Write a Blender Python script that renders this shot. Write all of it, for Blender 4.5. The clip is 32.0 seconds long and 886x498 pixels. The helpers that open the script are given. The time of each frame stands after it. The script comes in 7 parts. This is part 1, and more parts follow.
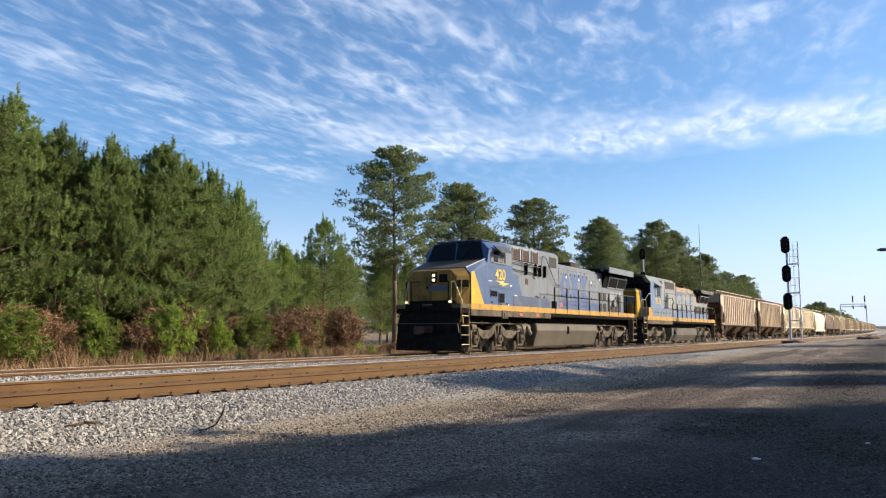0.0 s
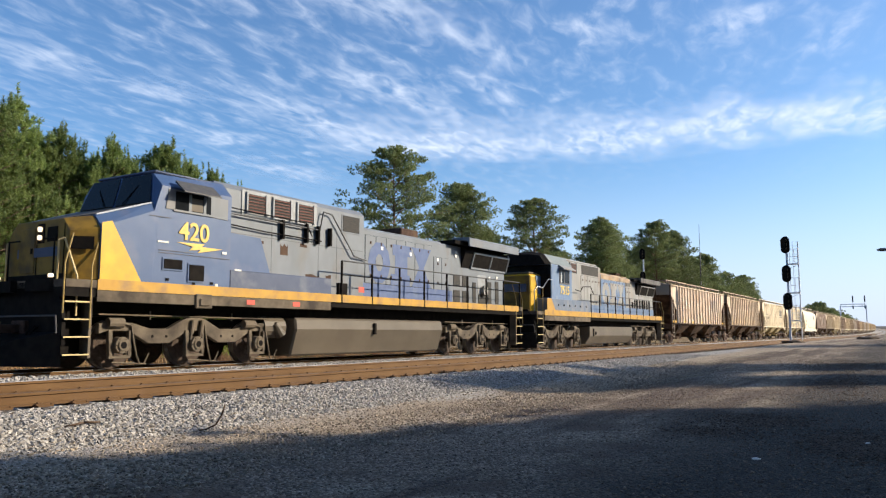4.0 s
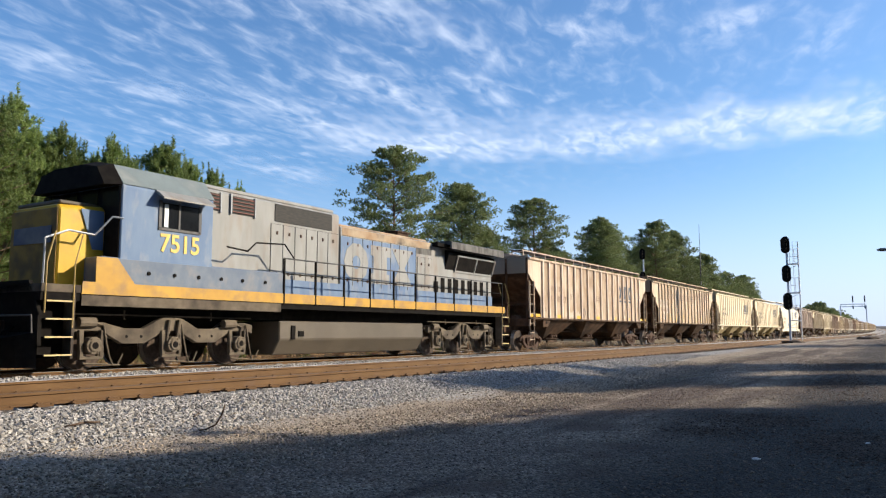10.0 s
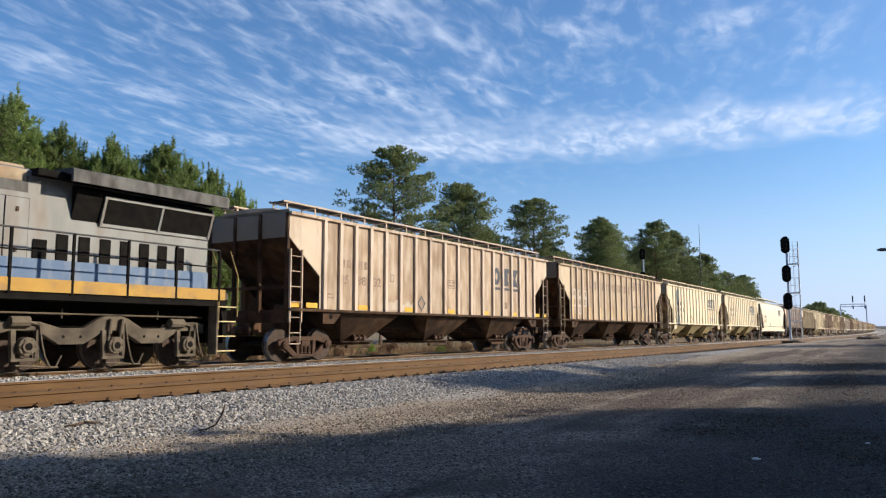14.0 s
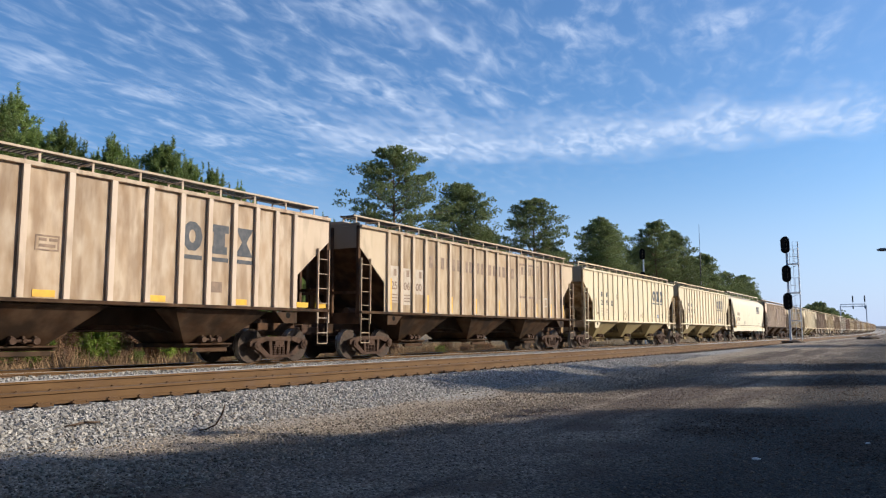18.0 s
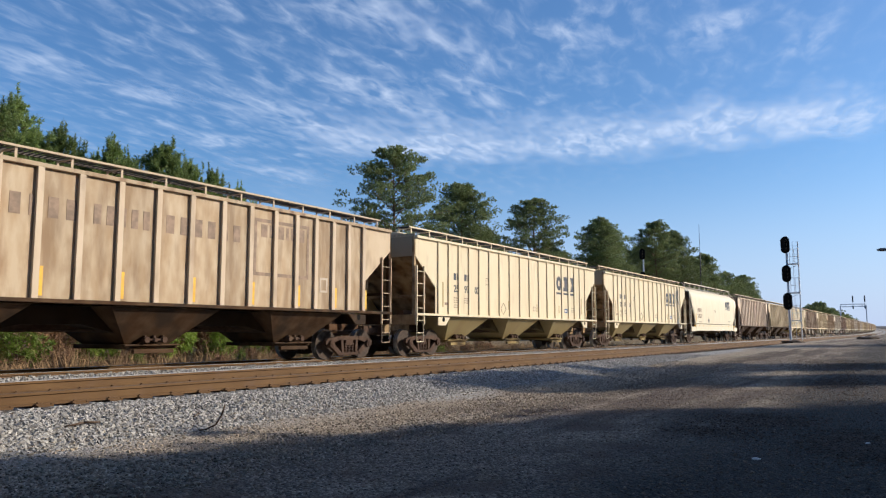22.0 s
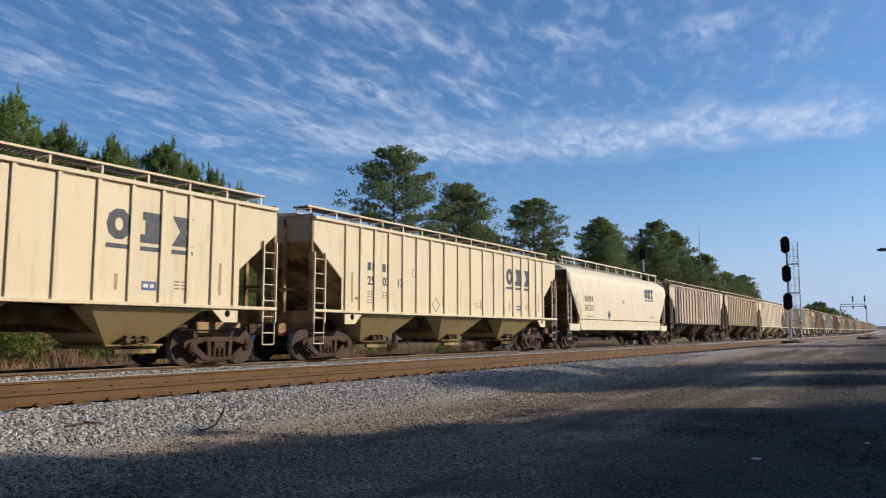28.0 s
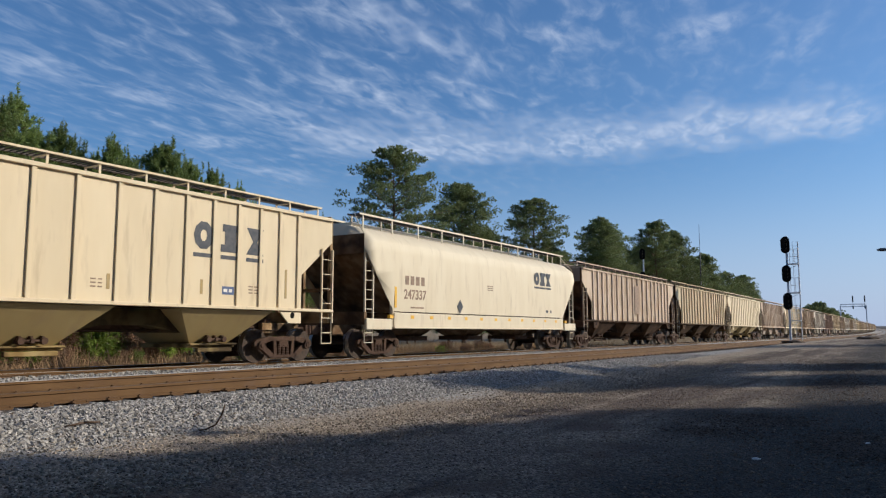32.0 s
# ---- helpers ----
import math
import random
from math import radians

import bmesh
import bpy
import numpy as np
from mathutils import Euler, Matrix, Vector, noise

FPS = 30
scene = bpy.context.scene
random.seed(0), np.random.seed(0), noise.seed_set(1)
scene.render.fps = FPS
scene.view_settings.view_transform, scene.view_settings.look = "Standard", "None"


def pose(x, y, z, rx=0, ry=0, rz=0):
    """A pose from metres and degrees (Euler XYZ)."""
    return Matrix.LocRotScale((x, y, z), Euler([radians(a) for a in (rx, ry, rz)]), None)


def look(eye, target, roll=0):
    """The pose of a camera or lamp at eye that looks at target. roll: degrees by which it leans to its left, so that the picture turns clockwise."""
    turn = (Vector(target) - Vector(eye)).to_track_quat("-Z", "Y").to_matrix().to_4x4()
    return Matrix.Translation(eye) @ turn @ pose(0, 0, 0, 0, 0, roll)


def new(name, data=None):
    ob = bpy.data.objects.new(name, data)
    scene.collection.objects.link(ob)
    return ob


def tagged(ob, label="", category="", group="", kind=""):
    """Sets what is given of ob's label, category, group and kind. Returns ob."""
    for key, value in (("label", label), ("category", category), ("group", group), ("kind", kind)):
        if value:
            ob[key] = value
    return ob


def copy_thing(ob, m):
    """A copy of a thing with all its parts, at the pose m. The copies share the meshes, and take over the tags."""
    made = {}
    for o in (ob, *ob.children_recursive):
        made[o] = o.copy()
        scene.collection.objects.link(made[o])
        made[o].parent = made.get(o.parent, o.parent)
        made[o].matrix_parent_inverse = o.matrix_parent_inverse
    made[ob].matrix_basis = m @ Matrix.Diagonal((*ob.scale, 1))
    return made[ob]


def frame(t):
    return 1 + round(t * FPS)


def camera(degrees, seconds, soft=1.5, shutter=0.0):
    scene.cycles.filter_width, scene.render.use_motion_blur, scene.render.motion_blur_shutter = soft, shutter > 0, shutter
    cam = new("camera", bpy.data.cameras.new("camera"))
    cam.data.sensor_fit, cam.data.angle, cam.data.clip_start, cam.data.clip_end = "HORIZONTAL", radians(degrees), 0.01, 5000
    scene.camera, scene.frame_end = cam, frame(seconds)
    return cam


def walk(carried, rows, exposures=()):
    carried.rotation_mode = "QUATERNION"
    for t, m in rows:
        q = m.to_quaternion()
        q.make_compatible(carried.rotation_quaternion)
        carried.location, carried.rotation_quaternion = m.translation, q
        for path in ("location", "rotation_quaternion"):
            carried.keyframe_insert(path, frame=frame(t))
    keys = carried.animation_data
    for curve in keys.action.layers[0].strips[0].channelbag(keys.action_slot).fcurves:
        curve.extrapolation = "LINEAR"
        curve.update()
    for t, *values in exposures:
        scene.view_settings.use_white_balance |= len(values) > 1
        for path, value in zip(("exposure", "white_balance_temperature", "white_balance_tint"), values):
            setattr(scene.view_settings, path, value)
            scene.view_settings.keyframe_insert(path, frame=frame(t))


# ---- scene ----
# Camera: a tripod beside the line. X runs along the track, Y across it, z = 0 is the rail top.
YAW, PITCH, EYE = 31.94, 6.25, (0.0, 0.0, 0.805)
cam = camera(60.2, 32.0, soft=1.25)
AHEAD = (math.cos(radians(YAW)) * math.cos(radians(PITCH)), math.sin(radians(YAW)) * math.cos(radians(PITCH)), math.sin(radians(PITCH)))
VIEW = look(EYE, [e + a for e, a in zip(EYE, AHEAD)])
walk(cam, [(0.0, VIEW), (32.0, VIEW)], exposures=[(0.0, 0.76, 5750, 10), (6.0, 0.66, 5600, 10), (9.0, 0.62, 5550, 10), (10.0, 0.70, 5550, 10), (11.0, 0.72, 5550, 10), (12.2, 0.54, 5500, 10), (16.0, 0.44, 5350, 10), (21.0, 0.32, 5300, 10), (24.0, 0.18, 5250, 10), (25.0, 0.05, 5250, 10), (28.0, 0.07, 5250, 10), (32.0, -0.03, 5250, 10)])

# World and sun: low winter sun behind the camera.
SUN_EL, SUN_AZ = 25.0, -52.0          # azimuth from +X towards +Y
SUN = Vector((math.cos(radians(SUN_EL)) * math.cos(radians(SUN_AZ)), math.cos(radians(SUN_EL)) * math.sin(radians(SUN_AZ)), math.sin(radians(SUN_EL))))
world = bpy.data.worlds.new("sky")
scene.world = world
world.use_nodes = True
wt = world.node_tree
sky = wt.nodes.new("ShaderNodeTexSky")
sky.sky_type, sky.sun_disc = "NISHITA", False
sky.sun_elevation, sky.sun_rotation = radians(SUN_EL), radians(90 - SUN_AZ)
sky.air_density, sky.dust_density, sky.ozone_density = 1.0, 1.2, 3.2
air = wt.nodes.new("ShaderNodeMix")
air.data_type, air.blend_type = "RGBA", "MULTIPLY"
air.inputs[0].default_value, air.inputs[7].default_value = 1.0, (0.905, 0.985, 1.0, 1)
wt.links.new(sky.outputs[0], air.inputs[6])
wt.links.new(air.outputs[2], wt.nodes["Background"].inputs[0])
wt.nodes["Background"].inputs[1].default_value = 0.10
sun = new("sun", bpy.data.lights.new("sun", "SUN"))
sun.data.energy, sun.data.angle, sun.data.color = 4.9, radians(0.6), (1.0, 0.80, 0.53)
sun.matrix_world = look(SUN * 100, (0, 0, 0))

# ---- materials ----


def nodes_of(name):
    m = bpy.data.materials.new(name)
    m.use_nodes = True
    return m, m.node_tree.nodes, m.node_tree.links, m.node_tree.nodes["Principled BSDF"]


def mat(name, a, b=None, rough=0.6, metal=0.0, scale=6.0, stretch=(1, 1, 1), dirt=None, dirt_at=0.62, dirt_scale=1.5, bump=0.15, bump_scale=60.0,
        tint=False, vary=0.0, island=False, space="Object", dirt_stretch=(1, 1, 1), dirt_max=0.9, spec=0.4, seam=None):
    """A surface of two mixed tones, with larger stains and fine relief. tint: multiplied by the object's own colour."""
    m, n, l, p = nodes_of(name)
    b = b or tuple(c * 0.75 for c in a)
    tc = n.new("ShaderNodeTexCoord")
    if tint or vary:
        info = n.new("ShaderNodeObjectInfo")

    def noise_of(sc, st, detail=6.0):
        mp, nz = n.new("ShaderNodeMapping"), n.new("ShaderNodeTexNoise")
        mp.inputs["Scale"].default_value = st
        if tint:
            own = n.new("ShaderNodeVectorMath")
            own.operation = "SCALE"
            own.inputs[0].default_value = (31, 17, 23)
            l.new(info.outputs["Random"], own.inputs["Scale"])
            l.new(own.outputs[0], mp.inputs["Location"])
        nz.inputs["Scale"].default_value, nz.inputs["Detail"].default_value = sc, detail
        l.new(tc.outputs[space], mp.inputs["Vector"])
        l.new(mp.outputs[0], nz.inputs["Vector"])
        return nz

    def mixed(fac, c1, c2, how="MIX"):
        mx = n.new("ShaderNodeMix")
        mx.data_type, mx.blend_type = "RGBA", how
        for sock, v in ((mx.inputs[0], fac), (mx.inputs[6], c1), (mx.inputs[7], c2)):
            if isinstance(v, (tuple, float, int)):
                sock.default_value = (*v, 1) if isinstance(v, tuple) else v
            else:
                l.new(v, sock)
        return mx.outputs[2]

    def ramp(v, lo, hi, top=1.0):
        r = n.new("ShaderNodeMapRange")
        r.inputs[1].default_value, r.inputs[2].default_value, r.inputs[4].default_value = lo, hi, top
        l.new(v, r.inputs[0])
        return r.outputs[0]

    grain = noise_of(scale, stretch)
    col = mixed(ramp(grain.outputs[0], 0.35, 0.65), a, b)
    if tint:
        col = mixed(1.0, col, info.outputs["Color"], "MULTIPLY")
    if dirt:
        stain = noise_of(dirt_scale, dirt_stretch)
        col = mixed(ramp(stain.outputs[0], dirt_at - 0.08, dirt_at + 0.12, dirt_max), col, dirt)
    if seam:
        # rust that has bled along the upright seams of a sheet
        sx, far_from = n.new("ShaderNodeSeparateXYZ"), n.new("ShaderNodeMath")
        l.new(tc.outputs["Generated"], sx.inputs[0])
        far_from.operation = "SUBTRACT"
        far_from.inputs[1].default_value = 0.5
        l.new(sx.outputs[0], far_from.inputs[0])
        ab = n.new("ShaderNodeMath")
        ab.operation = "ABSOLUTE"
        l.new(far_from.outputs[0], ab.inputs[0])
        ad = n.new("ShaderNodeMath")
        l.new(ab.outputs[0], ad.inputs[0])
        l.new(noise_of(3.0, (1.2, 1, 0.7)).outputs[0], ad.inputs[1])
        col = mixed(ramp(ad.outputs[0], 0.72, 1.10, 0.70), col, seam)
    if vary:
        src = info.outputs["Random"]
        if island:
            src = n.new("ShaderNodeNewGeometry").outputs["Random Per Island"]
        hs = n.new("ShaderNodeHueSaturation")
        l.new(ramp(src, 0.0, 1.0), hs.inputs["Value"])
        hs.inputs["Value"].links[0].from_node.inputs[3].default_value = 1 - vary
        hs.inputs["Value"].links[0].from_node.inputs[4].default_value = 1 + vary
        l.new(col, hs.inputs["Color"])
        col = hs.outputs[0]
    l.new(col, p.inputs["Base Color"])
    p.inputs["Roughness"].default_value, p.inputs["Metallic"].default_value = rough, metal
    p.inputs["Specular IOR Level"].default_value = spec
    if bump:
        fine, bp = noise_of(bump_scale, (1, 1, 1), 4.0), n.new("ShaderNodeBump")
        bp.inputs["Strength"].default_value, bp.inputs["Distance"].default_value = bump, 0.02
        l.new(fine.outputs[0], bp.inputs["Height"])
        l.new(bp.outputs[0], p.inputs["Normal"])
    return m


M = {}
M["car_paint"] = mat("car_paint", (1, 1, 1), (0.95, 0.935, 0.91), 0.65, scale=1.2, stretch=(2, 1, 0.5), dirt=(0.26, 0.17, 0.10), dirt_at=0.64,
                     dirt_scale=1.8, dirt_stretch=(2.6, 1, 0.5), tint=True, bump=0.08, dirt_max=0.3, vary=0.035)
M["stained_paint"] = mat("stained_paint", (1, 1, 1), (0.90, 0.87, 0.82), 0.65, scale=1.0, stretch=(1.5, 1, 0.7), dirt=(0.24, 0.16, 0.10), dirt_at=0.60,
                         dirt_scale=1.3, dirt_stretch=(2.0, 1, 0.6), tint=True, bump=0.08, dirt_max=0.5)
M["rusty_paint"] = mat("rusty_paint", (1, 1, 1), (0.82, 0.74, 0.66), 0.75, scale=1.1, stretch=(2.4, 1, 0.7), dirt=(0.16, 0.085, 0.048), dirt_at=0.585,
                       dirt_scale=1.5, dirt_stretch=(2.8, 1, 0.55), tint=True, bump=0.15, dirt_max=0.7, vary=0.13)
M["rusty_panel"] = mat("rusty_panel", (1, 1, 1), (0.80, 0.72, 0.62), 0.75, scale=3.5, stretch=(1.2, 1, 0.4), dirt=(0.20, 0.12, 0.062), dirt_at=0.54,
                       dirt_scale=1.3, dirt_stretch=(2.6, 1, 0.55), tint=True, bump=0.15, dirt_max=0.6, vary=0.10, seam=(0.24, 0.15, 0.08))
# Grime, with the shade of ends and undersides darkened into the colour
M["grime_shade"] = mat("grimed_paint", (1, 1, 1), (0.6, 0.5, 0.42), 0.85, scale=2.5, dirt=(0.03, 0.02, 0.014), dirt_at=0.52, dirt_scale=1.6, tint=True, bump=0.25, dirt_max=0.85, spec=0.15)
# Dark tone puts the shade under the roof walks into the grating's colour
M["grating"] = mat("walk_grating", (0.10, 0.085, 0.07), (0.06, 0.05, 0.042), 0.8, scale=8, spec=0.2)
M["gear"] = mat("gear_steel", (0.050, 0.029, 0.020), (0.085, 0.050, 0.034), 0.85, scale=9, dirt=(0.11, 0.07, 0.045), dirt_at=0.56, bump=0.3, spec=0.2)
M["loco_gear"] = mat("loco_gear", (0.115, 0.093, 0.068), (0.155, 0.125, 0.09), 0.85, scale=5, dirt=(0.045, 0.036, 0.03), dirt_at=0.53, bump=0.3, spec=0.2)
M["wheel"] = mat("wheel_steel", (0.042, 0.029, 0.021), (0.075, 0.05, 0.036), 0.7, 0.1, scale=12, spec=0.25)
M["tread"] = mat("wheel_tread", (0.45, 0.43, 0.40), (0.35, 0.32, 0.29), 0.35, 0.9, scale=12, bump=0.05)
M["black"] = mat("black_paint", (0.009, 0.008, 0.008), (0.016, 0.014, 0.012), 0.85, scale=5, spec=0.05)
M["worn_blue"] = mat("worn_blue", (0.095, 0.125, 0.185), (0.14, 0.165, 0.21), 0.6, scale=2.5, stretch=(1.5, 1, 1), dirt=(0.22, 0.21, 0.20), dirt_at=0.58, dirt_scale=2.5, dirt_max=0.6)
M["roof_teal"] = mat("roof_teal", (0.16, 0.19, 0.195), (0.12, 0.145, 0.15), 0.6, scale=2.0, dirt=(0.28, 0.28, 0.26), dirt_at=0.6, dirt_scale=2.0, dirt_max=0.5)
M["grille"] = mat("grille", (0.018, 0.022, 0.02), (0.05, 0.04, 0.035), 0.8, scale=30, stretch=(0.2, 0.2, 3))
M["grey"] = mat("loco_grey", (0.165, 0.182, 0.205), (0.135, 0.148, 0.166), 0.5, scale=1.5, stretch=(1, 1, 0.5), dirt=(0.15, 0.13, 0.11), dirt_at=0.62, dirt_scale=1.7, dirt_stretch=(1, 1, 0.4), dirt_max=0.6)
M["blue"] = mat("loco_blue", (0.045, 0.06, 0.115), (0.06, 0.077, 0.135), 0.5, scale=1.8, dirt=(0.16, 0.17, 0.2), dirt_at=0.58, dirt_scale=1.4, dirt_max=0.7)
M["faded_grey"] = mat("faded_grey", (0.275, 0.272, 0.258), (0.215, 0.21, 0.197), 0.6, scale=1.5, stretch=(1.5, 1, 0.4), dirt=(0.20, 0.13, 0.08), dirt_at=0.6, dirt_scale=1.3, dirt_stretch=(1.5, 1, 0.4), dirt_max=0.7)
M["faded_blue"] = mat("faded_blue", (0.09, 0.145, 0.265), (0.13, 0.19, 0.30), 0.6, scale=1.6, stretch=(1.5, 1, 0.6), dirt=(0.27, 0.28, 0.29), dirt_at=0.60, dirt_scale=2.2, dirt_stretch=(1.6, 1, 0.6), dirt_max=0.6)
M["yellow"] = mat("loco_yellow", (0.47, 0.265, 0.015), (0.39, 0.21, 0.016), 0.5, scale=2.5, dirt=(0.20, 0.12, 0.06), dirt_at=0.56, dirt_scale=2.0, dirt_max=0.7)
M["cab_blue"] = mat("cab_blue", (0.047, 0.083, 0.185), (0.06, 0.098, 0.20), 0.45, scale=1.8, dirt=(0.12, 0.13, 0.19), dirt_at=0.6, dirt_scale=1.4, dirt_max=0.5)
M["nose_yellow"] = mat("nose_yellow", (0.60, 0.37, 0.010), (0.50, 0.30, 0.012), 0.45, scale=2.5, dirt=(0.30, 0.19, 0.04), dirt_at=0.62, dirt_scale=2.0, dirt_max=0.5)
M["pale_steel"] = mat("pale_steel", (0.62, 0.63, 0.66), (0.52, 0.53, 0.56), 0.6, scale=4)
M["tank"] = mat("tank_grey", (0.110, 0.088, 0.062), (0.085, 0.067, 0.047), 0.6, scale=1.2, dirt=(0.07, 0.057, 0.04), dirt_at=0.58, dirt_scale=0.9, dirt_stretch=(0.35, 1, 1.2), dirt_max=0.6)
M["rust_slat"] = mat("rust_slat", (0.17, 0.055, 0.04), (0.09, 0.04, 0.03), 0.7, scale=8)
M["white"] = mat("white_paint", (0.75, 0.73, 0.68), (0.62, 0.6, 0.55), 0.5)
M["letter"] = mat("letter_dark", (0.035, 0.04, 0.055), (0.07, 0.07, 0.08), 0.6, scale=9)
M["letter_faded"] = mat("letter_faded", (0.20, 0.14, 0.10), (0.32, 0.22, 0.15), 0.7, scale=6)
M["letter_blue"] = mat("letter_blue", (0.062, 0.095, 0.215), (0.085, 0.12, 0.24), 0.5, scale=3, dirt=(0.2, 0.22, 0.26), dirt_at=0.66, dirt_max=0.35)
M["letter_yellow"] = mat("letter_yellow", (0.66, 0.48, 0.09), (0.56, 0.40, 0.09), 0.5)
M["grab_yellow"] = mat("grab_yellow", (0.42, 0.29, 0.08), (0.32, 0.23, 0.09), 0.6)
M["bleached"] = mat("bleached_paint", (0.54, 0.455, 0.365), (0.46, 0.375, 0.285), 0.7, scale=4, dirt=(0.34, 0.25, 0.17), dirt_at=0.58, dirt_scale=3.0, dirt_max=0.6)
M["dull_ochre"] = mat("dull_ochre", (0.40, 0.28, 0.10), (0.34, 0.25, 0.12), 0.6, scale=5)
# Nose yellow darkened: the front's shade put into the colour, with grime stains
M["nose_shade_yellow"] = mat("grimed_yellow", (0.25, 0.15, 0.012), (0.19, 0.115, 0.014), 0.6, scale=2.5, dirt=(0.06, 0.04, 0.015), dirt_at=0.52, dirt_scale=2.0, dirt_max=0.8)
M["sooty_grey"] = mat("sooty_grey", (0.155, 0.148, 0.138), (0.105, 0.10, 0.094), 0.75, scale=2.5, dirt=(0.04, 0.034, 0.03), dirt_at=0.52, dirt_scale=2.0, dirt_stretch=(1.5, 1, 0.5), dirt_max=0.8, spec=0.25)
M["step_yellow"] = mat("step_yellow", (0.60, 0.46, 0.20), (0.5, 0.38, 0.18), 0.5)
M["pale_grey"] = mat("pale_grey", (0.30, 0.31, 0.32), (0.24, 0.25, 0.26), 0.5, scale=2.0, dirt=(0.16, 0.13, 0.10), dirt_at=0.6, dirt_scale=3.0, dirt_max=0.5)
M["red"] = mat("red_label", (0.62, 0.08, 0.04), (0.5, 0.08, 0.05), 0.5)
M["reflector"] = mat("reflector_yellow", (0.75, 0.45, 0.02), (0.65, 0.36, 0.03), 0.4)
M["glass"] = mat("cab_glass", (0.008, 0.009, 0.011), (0.012, 0.013, 0.015), 0.1, bump=0.0, spec=0.1)
M["rail"] = mat("rail_rust", (0.108, 0.056, 0.018), (0.14, 0.076, 0.026), 0.8, scale=5, stretch=(0.3, 1, 1), dirt=(0.12, 0.07, 0.04), dirt_at=0.62, dirt_scale=2)
M["dull_top"] = mat("rail_dull_top", (0.15, 0.105, 0.07), (0.11, 0.075, 0.05), 0.6, 0.3, scale=4, stretch=(0.2, 1, 1), bump=0.02)
M["railtop"] = mat("rail_top", (0.82, 0.81, 0.80), (0.72, 0.70, 0.67), 0.42, 0.55, scale=4, stretch=(0.2, 1, 1), bump=0.02)
M["tie"] = mat("tie_wood", (0.05, 0.036, 0.026), (0.085, 0.062, 0.045), 0.9, scale=4, stretch=(6, 0.5, 6), bump=0.5)
M["stone"] = mat("ballast_stone", (0.37, 0.348, 0.322), (0.28, 0.26, 0.238), 0.9, scale=20, vary=0.45, island=True, bump=0.3)
M["dark_stone"] = mat("yard_stone", (0.20, 0.150, 0.108), (0.13, 0.094, 0.066), 0.9, scale=20, vary=0.5, island=True, bump=0.3)
M["verge_stone"] = mat("verge_stone", (0.36, 0.30, 0.228), (0.22, 0.172, 0.122), 0.9, scale=20, vary=0.5, island=True, bump=0.3)
M["litter"] = mat("leaf_litter", (0.06, 0.04, 0.028), (0.10, 0.065, 0.042), 0.9, scale=20, vary=0.4, island=True, bump=0)
M["bark"] = mat("pine_bark", (0.12, 0.075, 0.05), (0.18, 0.12, 0.085), 0.95, scale=5, stretch=(3, 3, 0.6), bump=0.8, bump_scale=20)


def leaves(name, a, b, vary, through_light=0.4):
    """Foliage that lets part of the light through."""
    m = mat(name, a, b, 0.55, scale=0.9, vary=vary, bump=0)
    n, l = m.node_tree.nodes, m.node_tree.links
    p = n["Principled BSDF"]
    tr, mx = n.new("ShaderNodeBsdfTranslucent"), n.new("ShaderNodeMixShader")
    l.new(p.inputs["Base Color"].links[0].from_socket, tr.inputs[0])
    mx.inputs[0].default_value = through_light
    l.new(p.outputs[0], mx.inputs[1])
    l.new(tr.outputs[0], mx.inputs[2])
    l.new(mx.outputs[0], n["Material Output"].inputs[0])
    return m


M["needle"] = leaves("pine_needles", (0.185, 0.245, 0.064), (0.235, 0.29, 0.088), 0.3, 0.5)
M["needle_dark"] = leaves("pine_needles_dark", (0.155, 0.19, 0.068), (0.21, 0.24, 0.098), 0.25, 0.5)
M["shrub"] = leaves("shrub_leaves", (0.25, 0.33, 0.045), (0.18, 0.24, 0.04), 0.3, 0.5)
M["dry"] = mat("dry_grass", (0.34, 0.215, 0.105), (0.21, 0.14, 0.065), 0.9, scale=1.5, vary=0.25, island=True, bump=0)
M["brush"] = mat("dry_brush", (0.22, 0.12, 0.06), (0.29, 0.175, 0.09), 0.9, scale=1.5, vary=0.25, bump=0)
M["soil"] = mat("dark_soil", (0.05, 0.037, 0.028), (0.085, 0.06, 0.043), 0.95, scale=7, dirt=(0.14, 0.10, 0.07), dirt_at=0.58, dirt_scale=9, bump=0.8)
M["galv"] = mat("galvanised_steel", (0.42, 0.43, 0.44), (0.34, 0.35, 0.36), 0.5, 0.6, scale=8)
M["dark_steel"] = mat("dark_steel", (0.06, 0.06, 0.065), (0.09, 0.085, 0.08), 0.6, 0.2, scale=8)

# ---- mesh helpers ----


def box(bm, x0, x1, y0, y1, z0, z1):
    v = [bm.verts.new((x, y, z)) for x in (x0, x1) for y in (y0, y1) for z in (z0, z1)]
    for f in ((0, 1, 3, 2), (4, 6, 7, 5), (0, 4, 5, 1), (2, 3, 7, 6), (0, 2, 6, 4), (1, 5, 7, 3)):
        bm.faces.new([v[i] for i in f])


def prism(bm, pts, a0, a1, axis="y"):
    """A polygon drawn out along an axis: (x, z) points along y, (y, z) along x, (x, y) along z."""
    at = {"y": lambda p, a: (p[0], a, p[1]), "x": lambda p, a: (a, p[0], p[1]), "z": lambda p, a: (p[0], p[1], a)}[axis]
    r0, r1 = [bm.verts.new(at(p, a0)) for p in pts], [bm.verts.new(at(p, a1)) for p in pts]
    bm.faces.new(r0)
    bm.faces.new(r1[::-1])
    for i in range(len(pts)):
        j = (i + 1) % len(pts)
        bm.faces.new((r0[i], r1[i], r1[j], r0[j]))


